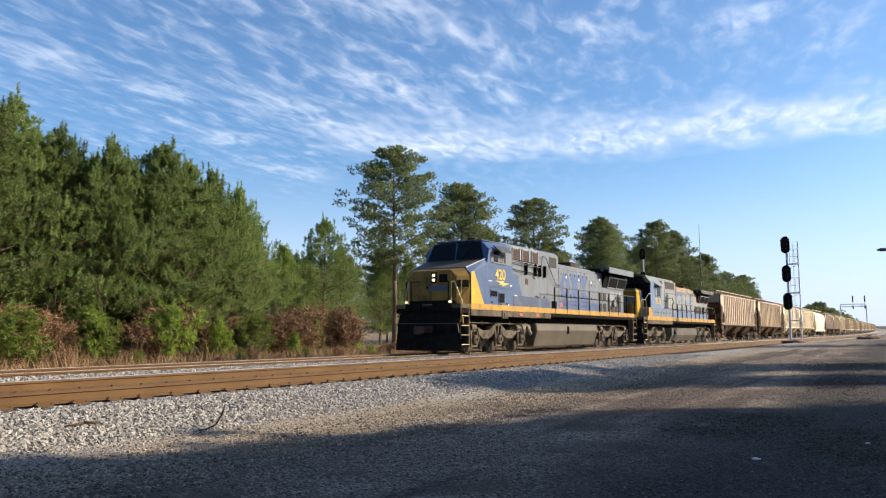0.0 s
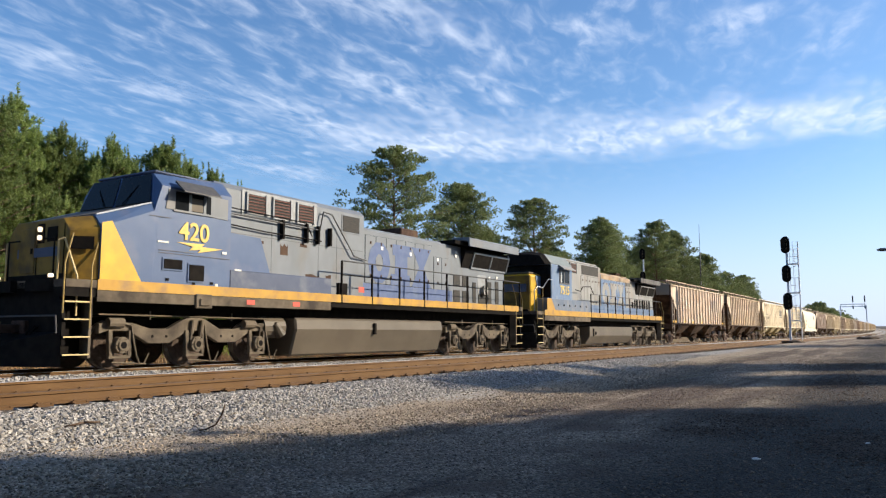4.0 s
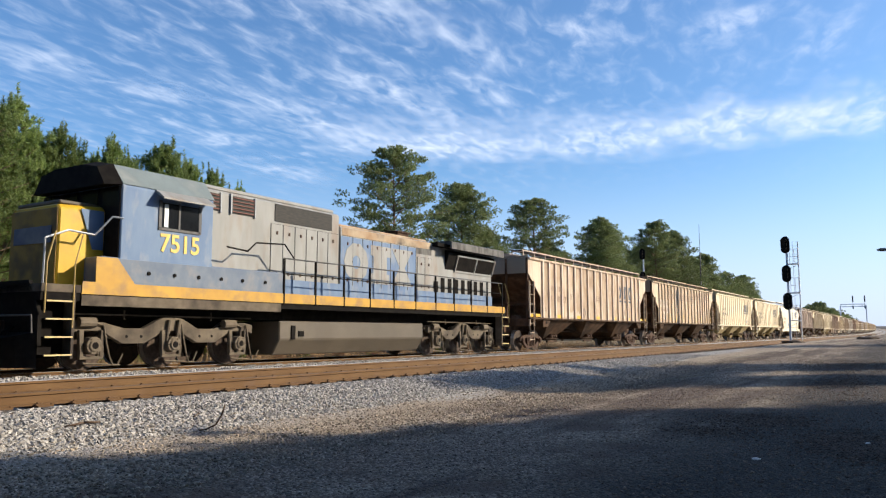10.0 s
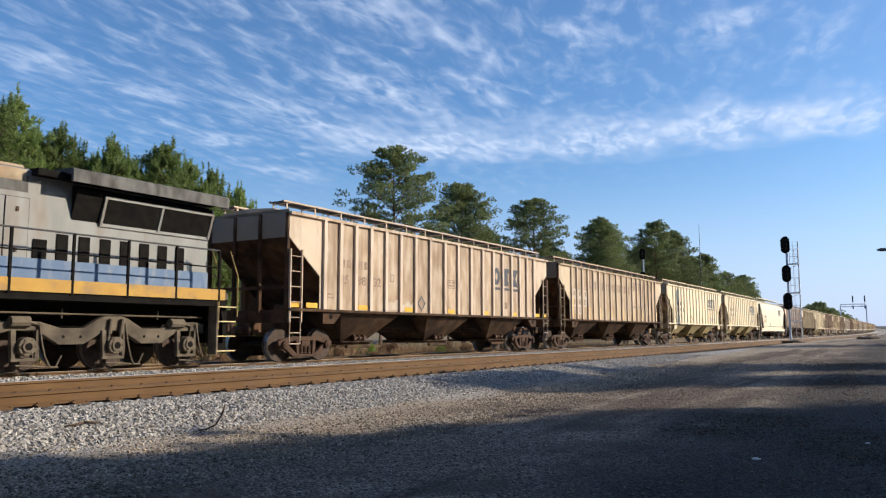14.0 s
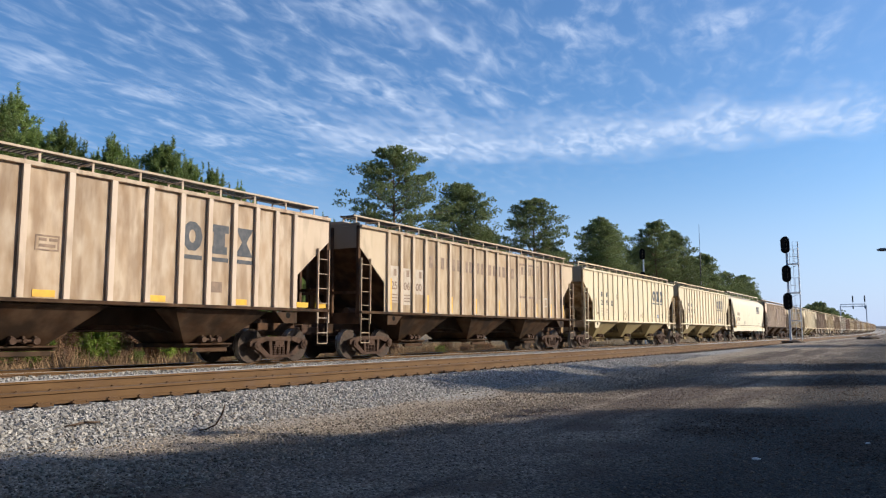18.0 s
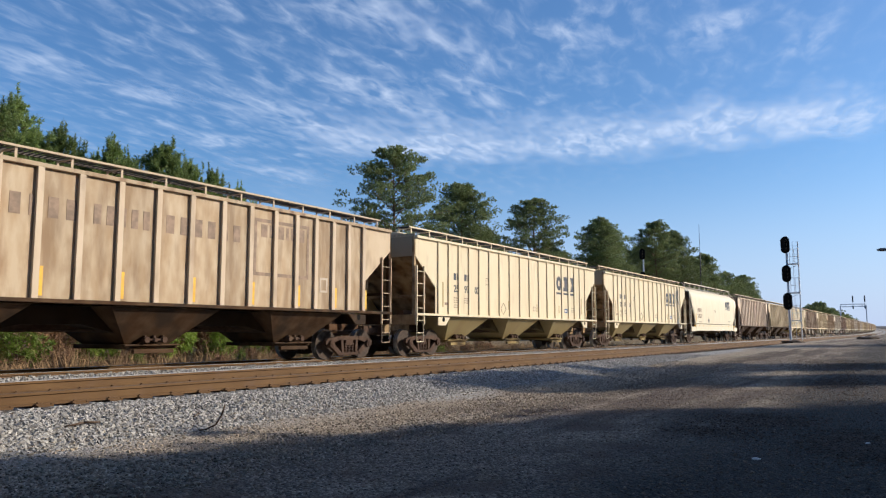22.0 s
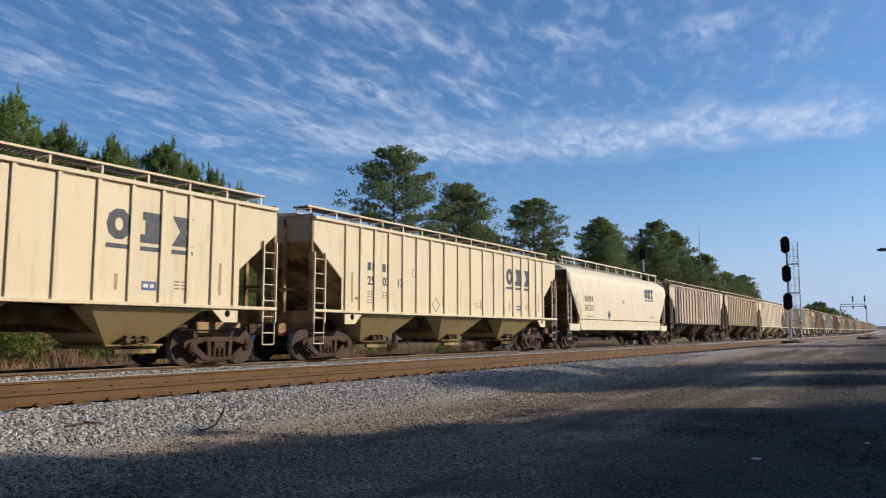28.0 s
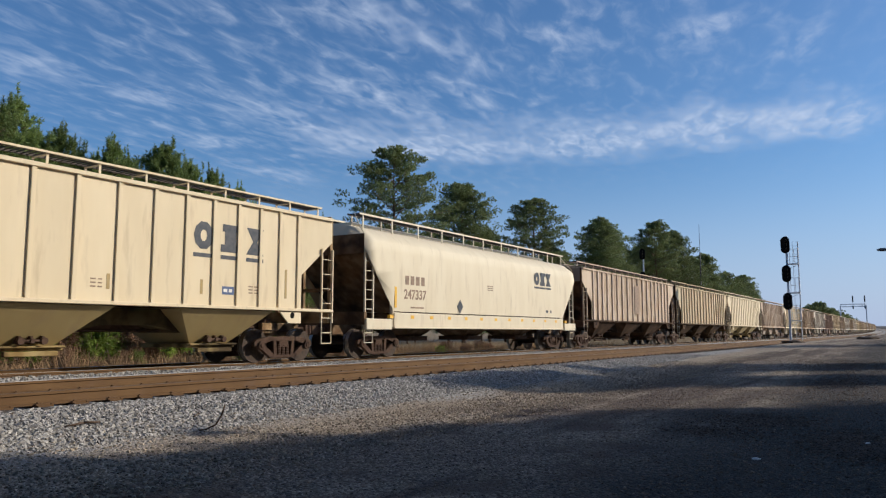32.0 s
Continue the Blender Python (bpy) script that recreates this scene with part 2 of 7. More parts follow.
def rod(bm, p, q, r, n=6, r2=None):
    p, q = Vector(p), Vector(q)
    d = (q - p).normalized()
    u = d.orthogonal().normalized()
    w = d.cross(u)
    rings = []
    for c, rad in ((p, r), (q, r if r2 is None else r2)):
        rings.append([bm.verts.new(c + u * rad * math.cos(2 * math.pi * i / n) + w * rad * math.sin(2 * math.pi * i / n)) for i in range(n)])
    for i in range(n):
        j = (i + 1) % n
        bm.faces.new((rings[0][i], rings[0][j], rings[1][j], rings[1][i]))
    bm.faces.new(rings[0][::-1])
    bm.faces.new(rings[1])


def pipe(bm, pts, r, n=5):
    for p, q in zip(pts, pts[1:]):
        rod(bm, p, q, r, n)


def finish(bm, name, material, bevel=0.0, smooth=False):
    bmesh.ops.recalc_face_normals(bm, faces=bm.faces)
    if bevel:
        sharp = [e for e in bm.edges if e.is_manifold and e.calc_face_angle(0) > 0.5]
        bmesh.ops.bevel(bm, geom=sharp, offset=bevel, segments=1, affect="EDGES", clamp_overlap=True)
    me = bpy.data.meshes.new(name)
    bm.to_mesh(me)
    bm.free()
    me.materials.append(M[material])
    if smooth:
        me.shade_smooth()
    return me


def part(name, bm, material, parent, label="", bevel=0.0, smooth=False, tint=None):
    me = bm if isinstance(bm, bpy.types.Mesh) else finish(bm, name, material, bevel, smooth)
    ob = new(name, me)
    ob.parent = parent
    if label:
        tagged(ob, label)
    if tint:
        ob.color = (*tint, 1)
    return ob


def made(draw, *args):
    bm = bmesh.new()
    draw(bm, *args)
    return bm


def boxes(*dims):
    bm = bmesh.new()
    for d in dims:
        box(bm, *d)
    return bm


def rods(r, *pairs, n=6):
    bm = bmesh.new()
    for p, q in pairs:
        rod(bm, p, q, r, n)
    return bm


def words(text, size, depth=0.004):
    """A flat mesh of characters in the built-in font, upright in the plane that faces -y, its lower left corner at the origin."""
    cu = bpy.data.curves.new("lettering", "FONT")
    cu.body, cu.size, cu.extrude, cu.offset = text, size, depth, size * 0.018
    ob = new("lettering", cu)
    bpy.context.view_layer.update()
    me = bpy.data.meshes.new_from_object(ob.evaluated_get(bpy.context.evaluated_depsgraph_get()))
    bpy.data.objects.remove(ob)
    bpy.data.curves.remove(cu)
    me.transform(Matrix.Rotation(radians(90), 4, "X"))
    return me


# ---- the line: a very wide curve that climbs a little in the distance ----
BEND, CLIMB = 6.8e-5, 1.0e-5
NEAR_TRACK, TRAIN_TRACK, CANT = 11.1, 16.13, 0.06


def rise(x):
    x = max(x, 0.0)
    return CLIMB * x * x / 2 if x < 900 else CLIMB * (900 * 900 / 2 + 900 * (x - 900))


def line(s, y, z=0.0):
    a = BEND * s
    return Vector((math.sin(a) / BEND - math.sin(a) * y, (1 - math.cos(a)) / BEND + math.cos(a) * y, z + rise(s)))


def line_pose(s, y, z=0.0):
    p = line(s, y, z)
    slope = math.degrees(math.atan(CLIMB * min(max(s, 0), 900)))
    return pose(p.x, p.y, p.z, 0, -slope, math.degrees(BEND * s))


def smooth(a, b, x):
    t = min(max((x - a) / (b - a), 0), 1)
    return t * t * (3 - 2 * t)


def ground_z(s, y):
    """The height of the ground beside, between and beyond the tracks."""
    yard = -0.52 + 0.60 * smooth(8, 62, s) + 0.03 * noise.noise((s * 0.25, y * 0.4, 0))
    bed = -0.225 + 0.06 * smooth(11.95, 12.5, y) + 0.085 * (smooth(12.5, 13.4, y) - smooth(15.35, 15.6, y))
    field = -0.75 + 0.25 * smooth(28, 45, y) + 0.12 * noise.noise((s * 0.1, y * 0.1, 3))
    if y < 14:
        z = yard + (bed - yard) * smooth(7.6, 9.6, y)
    else:
        z = bed + (field - bed) * smooth(17.8, 20.2, y)
    return z
# ---- ground ----


def ground_material():
    m, n, l, p = nodes_of("ground")
    uv = n.new("ShaderNodeUVMap")

    def tex(kind, scale, **kw):
        t = n.new(kind)
        t.inputs["Scale"].default_value = scale
        for k, v in kw.items():
            t.inputs[k].default_value = v
        l.new(uv.outputs[0], t.inputs["Vector"])
        return t

    def ramp(v, *stops):
        r = n.new("ShaderNodeValToRGB")
        r.color_ramp.elements.remove(r.color_ramp.elements[0])
        for i, (at, c) in enumerate(stops):
            e = r.color_ramp.elements[0] if i == 0 else r.color_ramp.elements.new(at)
            e.position, e.color = at, (*c, 1)
        l.new(v, r.inputs[0])
        return r.outputs[0]

    def mix(f, a, b, how="MIX"):
        x = n.new("ShaderNodeMix")
        x.data_type, x.blend_type = "RGBA", how
        if isinstance(f, float):
            x.inputs[0].default_value = f
        else:
            l.new(f, x.inputs[0])
        l.new(a, x.inputs[6])
        l.new(b, x.inputs[7])
        return x.outputs[2]

    def between(v, lo, hi):
        r = n.new("ShaderNodeMapRange")
        r.interpolation_type = "SMOOTHSTEP"
        r.inputs[1].default_value, r.inputs[2].default_value = lo, hi
        l.new(v, r.inputs[0])
        return r.outputs[0]

    sep = n.new("ShaderNodeSeparateXYZ")
    l.new(uv.outputs[0], sep.inputs[0])
    wob = tex("ShaderNodeTexNoise", 0.35, Detail=5.0)
    add = n.new("ShaderNodeMath")
    add.operation = "MULTIPLY_ADD"
    l.new(wob.outputs[0], add.inputs[0])
    add.inputs[1].default_value = 3.0
    l.new(sep.outputs[1], add.inputs[2])
    y = add.outputs[0]                      # lateral place plus 0 to 3 m of waver
    cell = tex("ShaderNodeTexVoronoi", 26.0)
    cell2 = tex("ShaderNodeTexVoronoi", 40.0)
    big = tex("ShaderNodeTexNoise", 0.8, Detail=8.0)
    patch = tex("ShaderNodeTexNoise", 0.22, Detail=6.0)
    ballast = ramp(cell.outputs["Color"], (0.0, (0.16, 0.15, 0.14)), (0.5, (0.34, 0.32, 0.295)), (1.0, (0.55, 0.525, 0.49)))
    lot = ramp(cell2.outputs["Color"], (0.0, (0.034, 0.024, 0.016)), (0.5, (0.162, 0.120, 0.084)), (1.0, (0.49, 0.385, 0.285)))
    # Nearest yard: dark mulch, darkened further for the tree shade lying on it
    shaded_mould = ramp(cell2.outputs["Color"], (0.0, (0.010, 0.0068, 0.0047)), (0.6, (0.028, 0.019, 0.0135)), (1.0, (0.112, 0.081, 0.058)))
    tan = ramp(cell2.outputs["Color"], (0.0, (0.095, 0.070, 0.048)), (0.6, (0.33, 0.262, 0.188)), (1.0, (0.62, 0.52, 0.40)))
    soil = ramp(big.outputs[0], (0.3, (0.05, 0.035, 0.026)), (0.7, (0.13, 0.085, 0.055)))
    lot = mix(between(patch.outputs[0], 0.46, 0.62), lot, tan)
    lot = mix(between(big.outputs[0], 0.50, 0.68), lot, soil)
    # Wheel-worn streaks of dark soil that run along the line
    run = n.new("ShaderNodeMapping")
    run.inputs["Scale"].default_value = (0.09, 0.75, 1.0)
    l.new(uv.outputs[0], run.inputs["Vector"])
    streak = n.new("ShaderNodeTexNoise")
    streak.inputs["Scale"].default_value, streak.inputs["Detail"].default_value = 1.0, 7.0
    l.new(run.outputs[0], streak.inputs["Vector"])
    worn = ramp(cell2.outputs["Color"], (0.0, (0.030, 0.020, 0.014)), (0.7, (0.105, 0.070, 0.047)), (1.0, (0.27, 0.20, 0.145)))
    lot = mix(between(streak.outputs[0], 0.47, 0.58), lot, worn)
    grass = ramp(big.outputs[0], (0.3, (0.10, 0.075, 0.04)), (0.55, (0.26, 0.18, 0.09)), (0.8, (0.13, 0.13, 0.05)))
    lot = mix(between(y, 3.3, 5.2), shaded_mould, lot)
    col = mix(between(y, 7.2, 8.6), lot, tan)
    col = mix(between(y, 8.9, 10.2), col, ballast)
    col = mix(between(y, 20.5, 22.0), col, grass)
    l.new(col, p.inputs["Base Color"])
    p.inputs["Roughness"].default_value = 0.95
    hgt = n.new("ShaderNodeMath")
    hgt.operation = "ADD"
    l.new(cell.outputs["Distance"], hgt.inputs[0])
    l.new(cell2.outputs["Distance"], hgt.inputs[1])
    bp = n.new("ShaderNodeBump")
    bp.inputs["Strength"].default_value, bp.inputs["Distance"].default_value = 0.9, 0.03
    bp.invert = True
    l.new(hgt.outputs[0], bp.inputs["Height"])
    l.new(bp.outputs[0], p.inputs["Normal"])
    return m


M["ground"] = ground_material()


def spaced(*runs):
    out = []
    for a, b, step in runs:
        out += list(np.arange(a, b - 1e-6, step))
    return out + [runs[-1][1]]


def sheet(name, ss, ys, height, material):
    verts = [tuple(line(s, y, height(s, y))) for s in ss for y in ys]
    ny = len(ys)
    faces = [(i * ny + j, (i + 1) * ny + j, (i + 1) * ny + j + 1, i * ny + j + 1) for i in range(len(ss) - 1) for j in range(ny - 1)]
    me = bpy.data.meshes.new(name)
    me.from_pydata(verts, [], faces)
    uv = me.uv_layers.new(name="UVMap")
    flat = [(s, y) for s in ss for y in ys]
    for loop in me.loops:
        uv.data[loop.index].uv = flat[loop.vertex_index]
    me.materials.append(M[material])
    me.shade_smooth()
    return new(name, me)


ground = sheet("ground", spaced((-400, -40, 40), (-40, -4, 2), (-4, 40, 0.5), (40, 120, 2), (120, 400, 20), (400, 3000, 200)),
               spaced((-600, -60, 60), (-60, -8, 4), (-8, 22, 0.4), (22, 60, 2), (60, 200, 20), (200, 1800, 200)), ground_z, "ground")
tagged(ground, "grey and tan gravel yard, pale ballast and dry grass verge", "ground", kind="structure")


def stones(name, seed, count, s0, s1, y0, y1, size, near=1.0, material="stone", flat=0.7, heap=False):
    """Loose broken stones on the ground, thicker on the ground towards s0."""
    rng = np.random.default_rng(seed)
    base = np.array([(1, 0, -.5), (-.4, .9, -.5), (-.5, -.9, -.4), (.3, .5, .6), (-.7, 0, .5), (.3, -.6, .7)])
    tri = np.array([(0, 1, 3), (1, 4, 3), (1, 2, 4), (2, 5, 4), (2, 0, 5), (0, 3, 5), (3, 4, 5)])
    verts, faces = np.empty((count * 6, 3)), np.empty((count * 7, 3), int)
    for i in range(count):
        s, y = s0 + (s1 - s0) * rng.random() ** near, y0 + (y1 - y0) * rng.random()
        if heap:
            s, y = (s0 + s1) / 2 + (s1 - s0) * .28 * rng.normal(), (y0 + y1) / 2 + (y1 - y0) * .28 * rng.normal()
        r = size * (0.6 + 0.9 * rng.random())
        a = rng.random() * 6.28
        c, d = math.cos(a), math.sin(a)
        v = (base + rng.normal(0, 0.22, (6, 3))) * r * np.array([1, 0.8, flat])
        x = v[:, 0] * c - v[:, 1] * d
        v[:, 1] = v[:, 0] * d + v[:, 1] * c
        v[:, 0] = x
        verts[i * 6:i * 6 + 6] = v + np.array(line(s, y, ground_z(s, y) + r * 0.22))
        faces[i * 7:i * 7 + 7] = tri + i * 6
    me = bpy.data.meshes.new(name)
    me.from_pydata(verts.tolist(), [], faces.tolist())
    me.materials.append(M[material])
    return new(name, me)


tagged(stones("ballast_stones", 3, 44000, 1.0, 36, 8.1, 10.2, 0.029, 1.5), "loose pale grey broken ballast stones on the shoulder", "gravel", kind="stuff")
tagged(stones("verge_stones", 5, 14000, 1.0, 30, 5.4, 8.6, 0.02, 1.4, "verge_stone"), "scattered brownish gravel stones on the yard edge", "gravel", kind="stuff")
tagged(stones("mid_stones", 6, 12000, 2.0, 60, 12.7, 15.3, 0.032, 1.3), "pale ballast stones between the tracks", "gravel", kind="stuff")

tagged(stones("yard_stones", 9, 16000, 3.0, 34, 0.2, 7.0, 0.016, 1.5, "dark_stone", 0.4), "fine dark grey gravel scattered over the yard", "gravel", kind="stuff")

for k, (a, b, c, d, n) in enumerate(((11.6, 13.4, 1.5, 2.9, 1500), (9.6, 11.8, 0.35, 1.3, 1600), (10.2, 11.4, 1.9, 3.0, 700), (19.0, 24.0, 1.0, 2.4, 1200), (26.5, 32.5, 0.8, 4.2, 2600), (9.0, 10.6, .1, 1.0, 900))):
    tagged(stones("leaf_litter", 20 + k, n, a, b, c, d, 0.022, 1.0, "litter", 0.25, True), "dark brown leaf litter on the gravel", "litter", kind="stuff")

# ---- tracks ----


def rail_mesh(y, s0, s1, step, up=0.0, top_paint="railtop"):
    prof = [(-.075, -.18), (.075, -.18), (.075, -.165), (.012, -.145), (.012, -.05), (.036, -.04), (.036, -.004), (.028, 0),
            (-.028, 0), (-.036, -.004), (-.036, -.04), (-.012, -.05), (-.012, -.145), (-.075, -.165)]
    ss = list(np.arange(s0, s1, step)) + [s1]
    verts = [tuple(line(s, y + a, b + up)) for s in ss for a, b in prof]
    k = len(prof)
    faces, top = [], []
    for i in range(len(ss) - 1):
        for j in range(k):
            faces.append((i * k + j, i * k + (j + 1) % k, (i + 1) * k + (j + 1) % k, (i + 1) * k + j))
            top.append(1 if j in (6, 7, 8) else 0)
    me = bpy.data.meshes.new("rail")
    me.from_pydata(verts, [], faces)
    me.materials.append(M["rail"])
    me.materials.append(M[top_paint])
    for f, t in zip(me.polygons, top):
        f.material_index = t
    return me


def track(name, centre, label):
    t = tagged(new(name), label, "railway track", kind="structure")
    cant = CANT if centre < 13 else 0.0          # the far rail of the curve lies a little higher
    for dy in (-0.753, 0.753):
        part("rail", rail_mesh(centre + dy, -40, 1200, 4.0, cant if dy > 0 else 0.0, "dull_top" if cant and dy < 0 else "railtop"), "rail", t)
    plate = finish(boxes((-.10, .10, -.17, .17, -.195, -.172), (-.10, .10, -.12, -.085, -.172, -.15), (-.10, .10, .085, .12, -.172, -.15), (-.07, -.03, -.105, -.065, -.175, -.135), (.03, .07, .065, .105, -.175, -.135), (.12, .16, -.11, .11, -.20, -.155)), "tie_plate", "rail")
    tie = finish(boxes((-.115, .115, -1.3, 1.3, -.35, -.19)), "tie", "tie", bevel=0.012)
    for i in range(150):
        s = -6.0 + i * 0.55
        p = line(s, centre)
        ob = part("tie", tie, "tie", t)
        ob.location = (p.x + random.uniform(-.03, .03), p.y + random.uniform(-.04, .04), p.z)
        ob.rotation_euler[2] = random.uniform(-.02, .02)
        ob.rotation_euler[0], ob.location.z = math.atan(cant / 1.506), p.z + cant / 2
        if centre < 13:
            for dy in (-.753, .753):
                pl = part("tie_plate", plate, "rail", ob)
                pl.location = (0, dy, 0)
    rest = bmesh.new()
    for i in range(420):
        p = line(76.5 + i * 0.55, centre)
        box(rest, p.x - .115, p.x + .115, p.y - 1.3, p.y + 1.3, p.z - .35, p.z - .19)
    tagged(part("tie_run", rest, "tie", t), kind="stuff")
    return t


near_track = track("near_track", NEAR_TRACK, "rusty-sided steel rails on wooden ties, empty track nearest the yard")
train_track = track("train_track", TRAIN_TRACK, "polished steel rails on wooden ties under the train")

# ---- litter of the yard ----


def twig(seed, s, y, pts, r, label):
    z = ground_z(s, y)
    p = line(s, y, z)
    t = tagged(new("twig", finish(made(pipe, [Vector(q) for q in pts], r, 5), "twig", "litter", smooth=True)), label, "twig")
    t.location = p + Vector((0, 0, r))
    return t


twig(1, 7.04, 8.06, [(-.12, .16, 0), (.0, .0, .02), (.07, -.11, .08), (.11, -.17, .20), (.13, -.21, .34)], .011, "dark bent twig standing in the ballast")
twig(2, 5.77, 8.79, [(-.22, .02, .0), (0, 0, .03), (.2, -.04, .02)], .016, "dark stick lying on the ballast")
twig(3, 7.4, 8.7, [(-.1, -.1, .0), (.05, .0, .02), (.2, .1, .01)], .01, "thin dry twig lying on the ballast")


def lump(name, s, y, w, d, h, material, label, category):
    """A low ragged heap."""
    bm = bmesh.new()
    bmesh.ops.create_icosphere(bm, subdivisions=3, radius=1.0)
    for v in bm.verts:
        k = 1 + 0.5 * noise.noise(v.co * 2.3 + Vector((s, y, 0))) + 0.25 * noise.noise(v.co * 6 + Vector((y, s, 0)))
        v.co = Vector((v.co.x * w * k, v.co.y * d * k, v.co.z * h * k))
    ob = tagged(new(name, finish(bm, name, material, smooth=True)), label, category)
    ob.location = line(s, y, ground_z(s, y))
    return ob


lump("gravel_mound", 60.0, 7.7, .9, .7, .16, "soil", "brown mound of earth round the signal's foot", "heap")
lump("gravel_mound", 92.0, 4.6, 1.5, 1.0, .3, "soil", "dark heap of earth far along the yard", "heap")
lump("paper_scrap", 8.7, 1.55, .06, .04, .015, "white", "white scrap of paper on the gravel", "litter")
lump("paper_scrap", 10.6, 0.62, .05, .03, .02, "white", "small pale stone on the dark gravel", "stone")

# ---- trees ----


def tri_mesh(name, verts, faces, material):
    me = bpy.data.meshes.new(name)
    me.from_pydata([tuple(v) for v in verts], [], faces)
    me.materials.append(M[material])
    return me


def tufts(rng, centres, size, blades, width, up):
    """Sprays of needles: thin triangles that burst from each centre."""
    n = len(centres)
    c = np.repeat(np.asarray(centres), blades, axis=0)
    d = rng.normal(0, 1, (n * blades, 3))
    d[:, 2] = d[:, 2] * 0.8 + up
    d /= np.linalg.norm(d, axis=1)[:, None]
    side = np.cross(d, rng.normal(0, 1, d.shape))
    side /= np.linalg.norm(side, axis=1)[:, None]
    ln = size * rng.uniform(0.6, 1.25, (n * blades, 1))
    w = width * rng.uniform(0.7, 1.3, (n * blades, 1))
    v = np.stack([c + side * w - d * ln * 0.15, c - side * w - d * ln * 0.15, c + d * ln], 1).reshape(-1, 3)
    f = np.arange(n * blades * 3).reshape(-1, 3)
    return v, f.tolist()


def shoots(rng, roots, dirs, length, blades, needle, width):
    """Bottle brushes: needles set round short straight shoots, leaning forward."""
    n = len(roots)
    c, ax = np.repeat(np.asarray(roots), blades, axis=0), np.repeat(np.asarray(dirs), blades, axis=0)
    u = rng.random((n * blades, 1))
    round_it = np.cross(ax, rng.normal(0, 1, ax.shape))
    round_it /= np.linalg.norm(round_it, axis=1)[:, None] + 1e-9
    d = ax * (0.55 + 0.6 * u ** 3) + round_it
    d /= np.linalg.norm(d, axis=1)[:, None]
    side = np.cross(d, rng.normal(0, 1, d.shape))
    side /= np.linalg.norm(side, axis=1)[:, None] + 1e-9
    w, ln, base = width * rng.uniform(0.7, 1.3, (n * blades, 1)), needle * rng.uniform(0.7, 1.2, (n * blades, 1)) * (1 - 0.25 * u), c + ax * length * u
    v = np.stack([base + side * w, base - side * w, base + d * ln], 1).reshape(-1, 3)
    return v, np.arange(n * blades * 3).reshape(-1, 3).tolist()


def pine(seed, h, crown_from, spread, limbs, shape, material, trunk, lift, ragged, puff, per_puff, length, blades, needle, width, upright, thin=1.0, puffs=3, candles=False):
    """A pine of rounded puffs of shoots along its limbs. puff: their radius; upright: how far the shoots point up rather than out."""
    rng = np.random.default_rng(seed)
    bm = bmesh.new()
    lean = rng.normal(0, 0.012, 2)
    pts = [Vector((lean[0] * h * i / 6 + rng.normal(0, .04), lean[1] * h * i / 6 + rng.normal(0, .04), h * 0.97 * i / 6)) for i in range(7)]
    for i in range(6):
        rod(bm, pts[i], pts[i + 1], trunk * (1 - i / 6.6), 7, trunk * (1 - (i + 1) / 6.6))
    roots, dirs = [], []
    for k in range(limbs):
        t = 1 - (1 - (k + rng.random()) / limbs) ** thin
        z = h * (crown_from + (0.97 - crown_from) * t)
        az = k * 2.4 + rng.normal(0, 0.4)
        reach = spread * shape(t) * rng.uniform(1 - ragged, 1 + ragged * .5)
        j = min(int(z / (h * 0.97) * 6), 5)
        root = pts[j].lerp(pts[j + 1], z / (h * 0.97) * 6 - j)
        out, across = Vector((math.cos(az), math.sin(az), 0)), Vector((-math.sin(az), math.cos(az), 0))
        tip = root + out * reach + Vector((0, 0, reach * lift * rng.uniform(0.4, 1.4)))
        if reach > 0.3:
            rod(bm, root, tip, 0.012 + reach * 0.010, 4, 0.008)
        if candles and t > 0.35:
            # upright leaders at the limb's end
            for q in range(1 + (t > 0.6)):
                foot = np.array(tip) + rng.normal(0, 0.25, 3) * (q > 0)
                tall = rng.uniform(0.25, 0.6)
                roots.append(foot + np.array([[0, 0, tall * w] for w in (-0.3, 0.0, 0.35, 0.7)]))
                dirs.append(np.tile(np.array([[0, 0, 1.0]]), (4, 1)) + rng.normal(0, 0.06, (4, 3)))
        for q in range(puffs):
            u = 1.0 - q * 0.8 / puffs + rng.normal(0, 0.05)
            c = root.lerp(tip, max(u, 0.15)) + across * rng.normal(0, 0.26 * reach * u) + Vector((0, 0, rng.normal(0, 0.12)))
            r = puff * rng.uniform(0.7, 1.25) * (0.55 + 0.45 * min(1, reach / spread * 1.6))
            o = rng.normal(0, 1, (per_puff, 3))
            o /= np.linalg.norm(o, axis=1)[:, None]
            o[:, 2] = o[:, 2] * 0.6 + 0.12
            rad = r * rng.random((per_puff, 1)) ** 0.35
            roots.append(np.array(c) + o * rad)
            dd = o * (1 - upright) + np.array([0, 0, upright]) + np.array(out) * 0.25 * upright + rng.normal(0, 0.16, o.shape)
            dirs.append(dd / np.linalg.norm(dd, axis=1)[:, None])
    top = np.array(pts[6])
    roots.append(top + rng.normal(0, 0.06, (10, 3)) - np.array([0, 0, 1]) * rng.random((10, 1)) * 0.9)
    dirs.append(np.tile(np.array([[0, 0, 1.0]]), (10, 1)) + rng.normal(0, 0.05, (10, 3)))
    v, f = shoots(rng, np.concatenate(roots), np.concatenate(dirs), length, blades, needle, width)
    return finish(bm, "trunk", "bark", smooth=True), tri_mesh("crown", v, f, material)


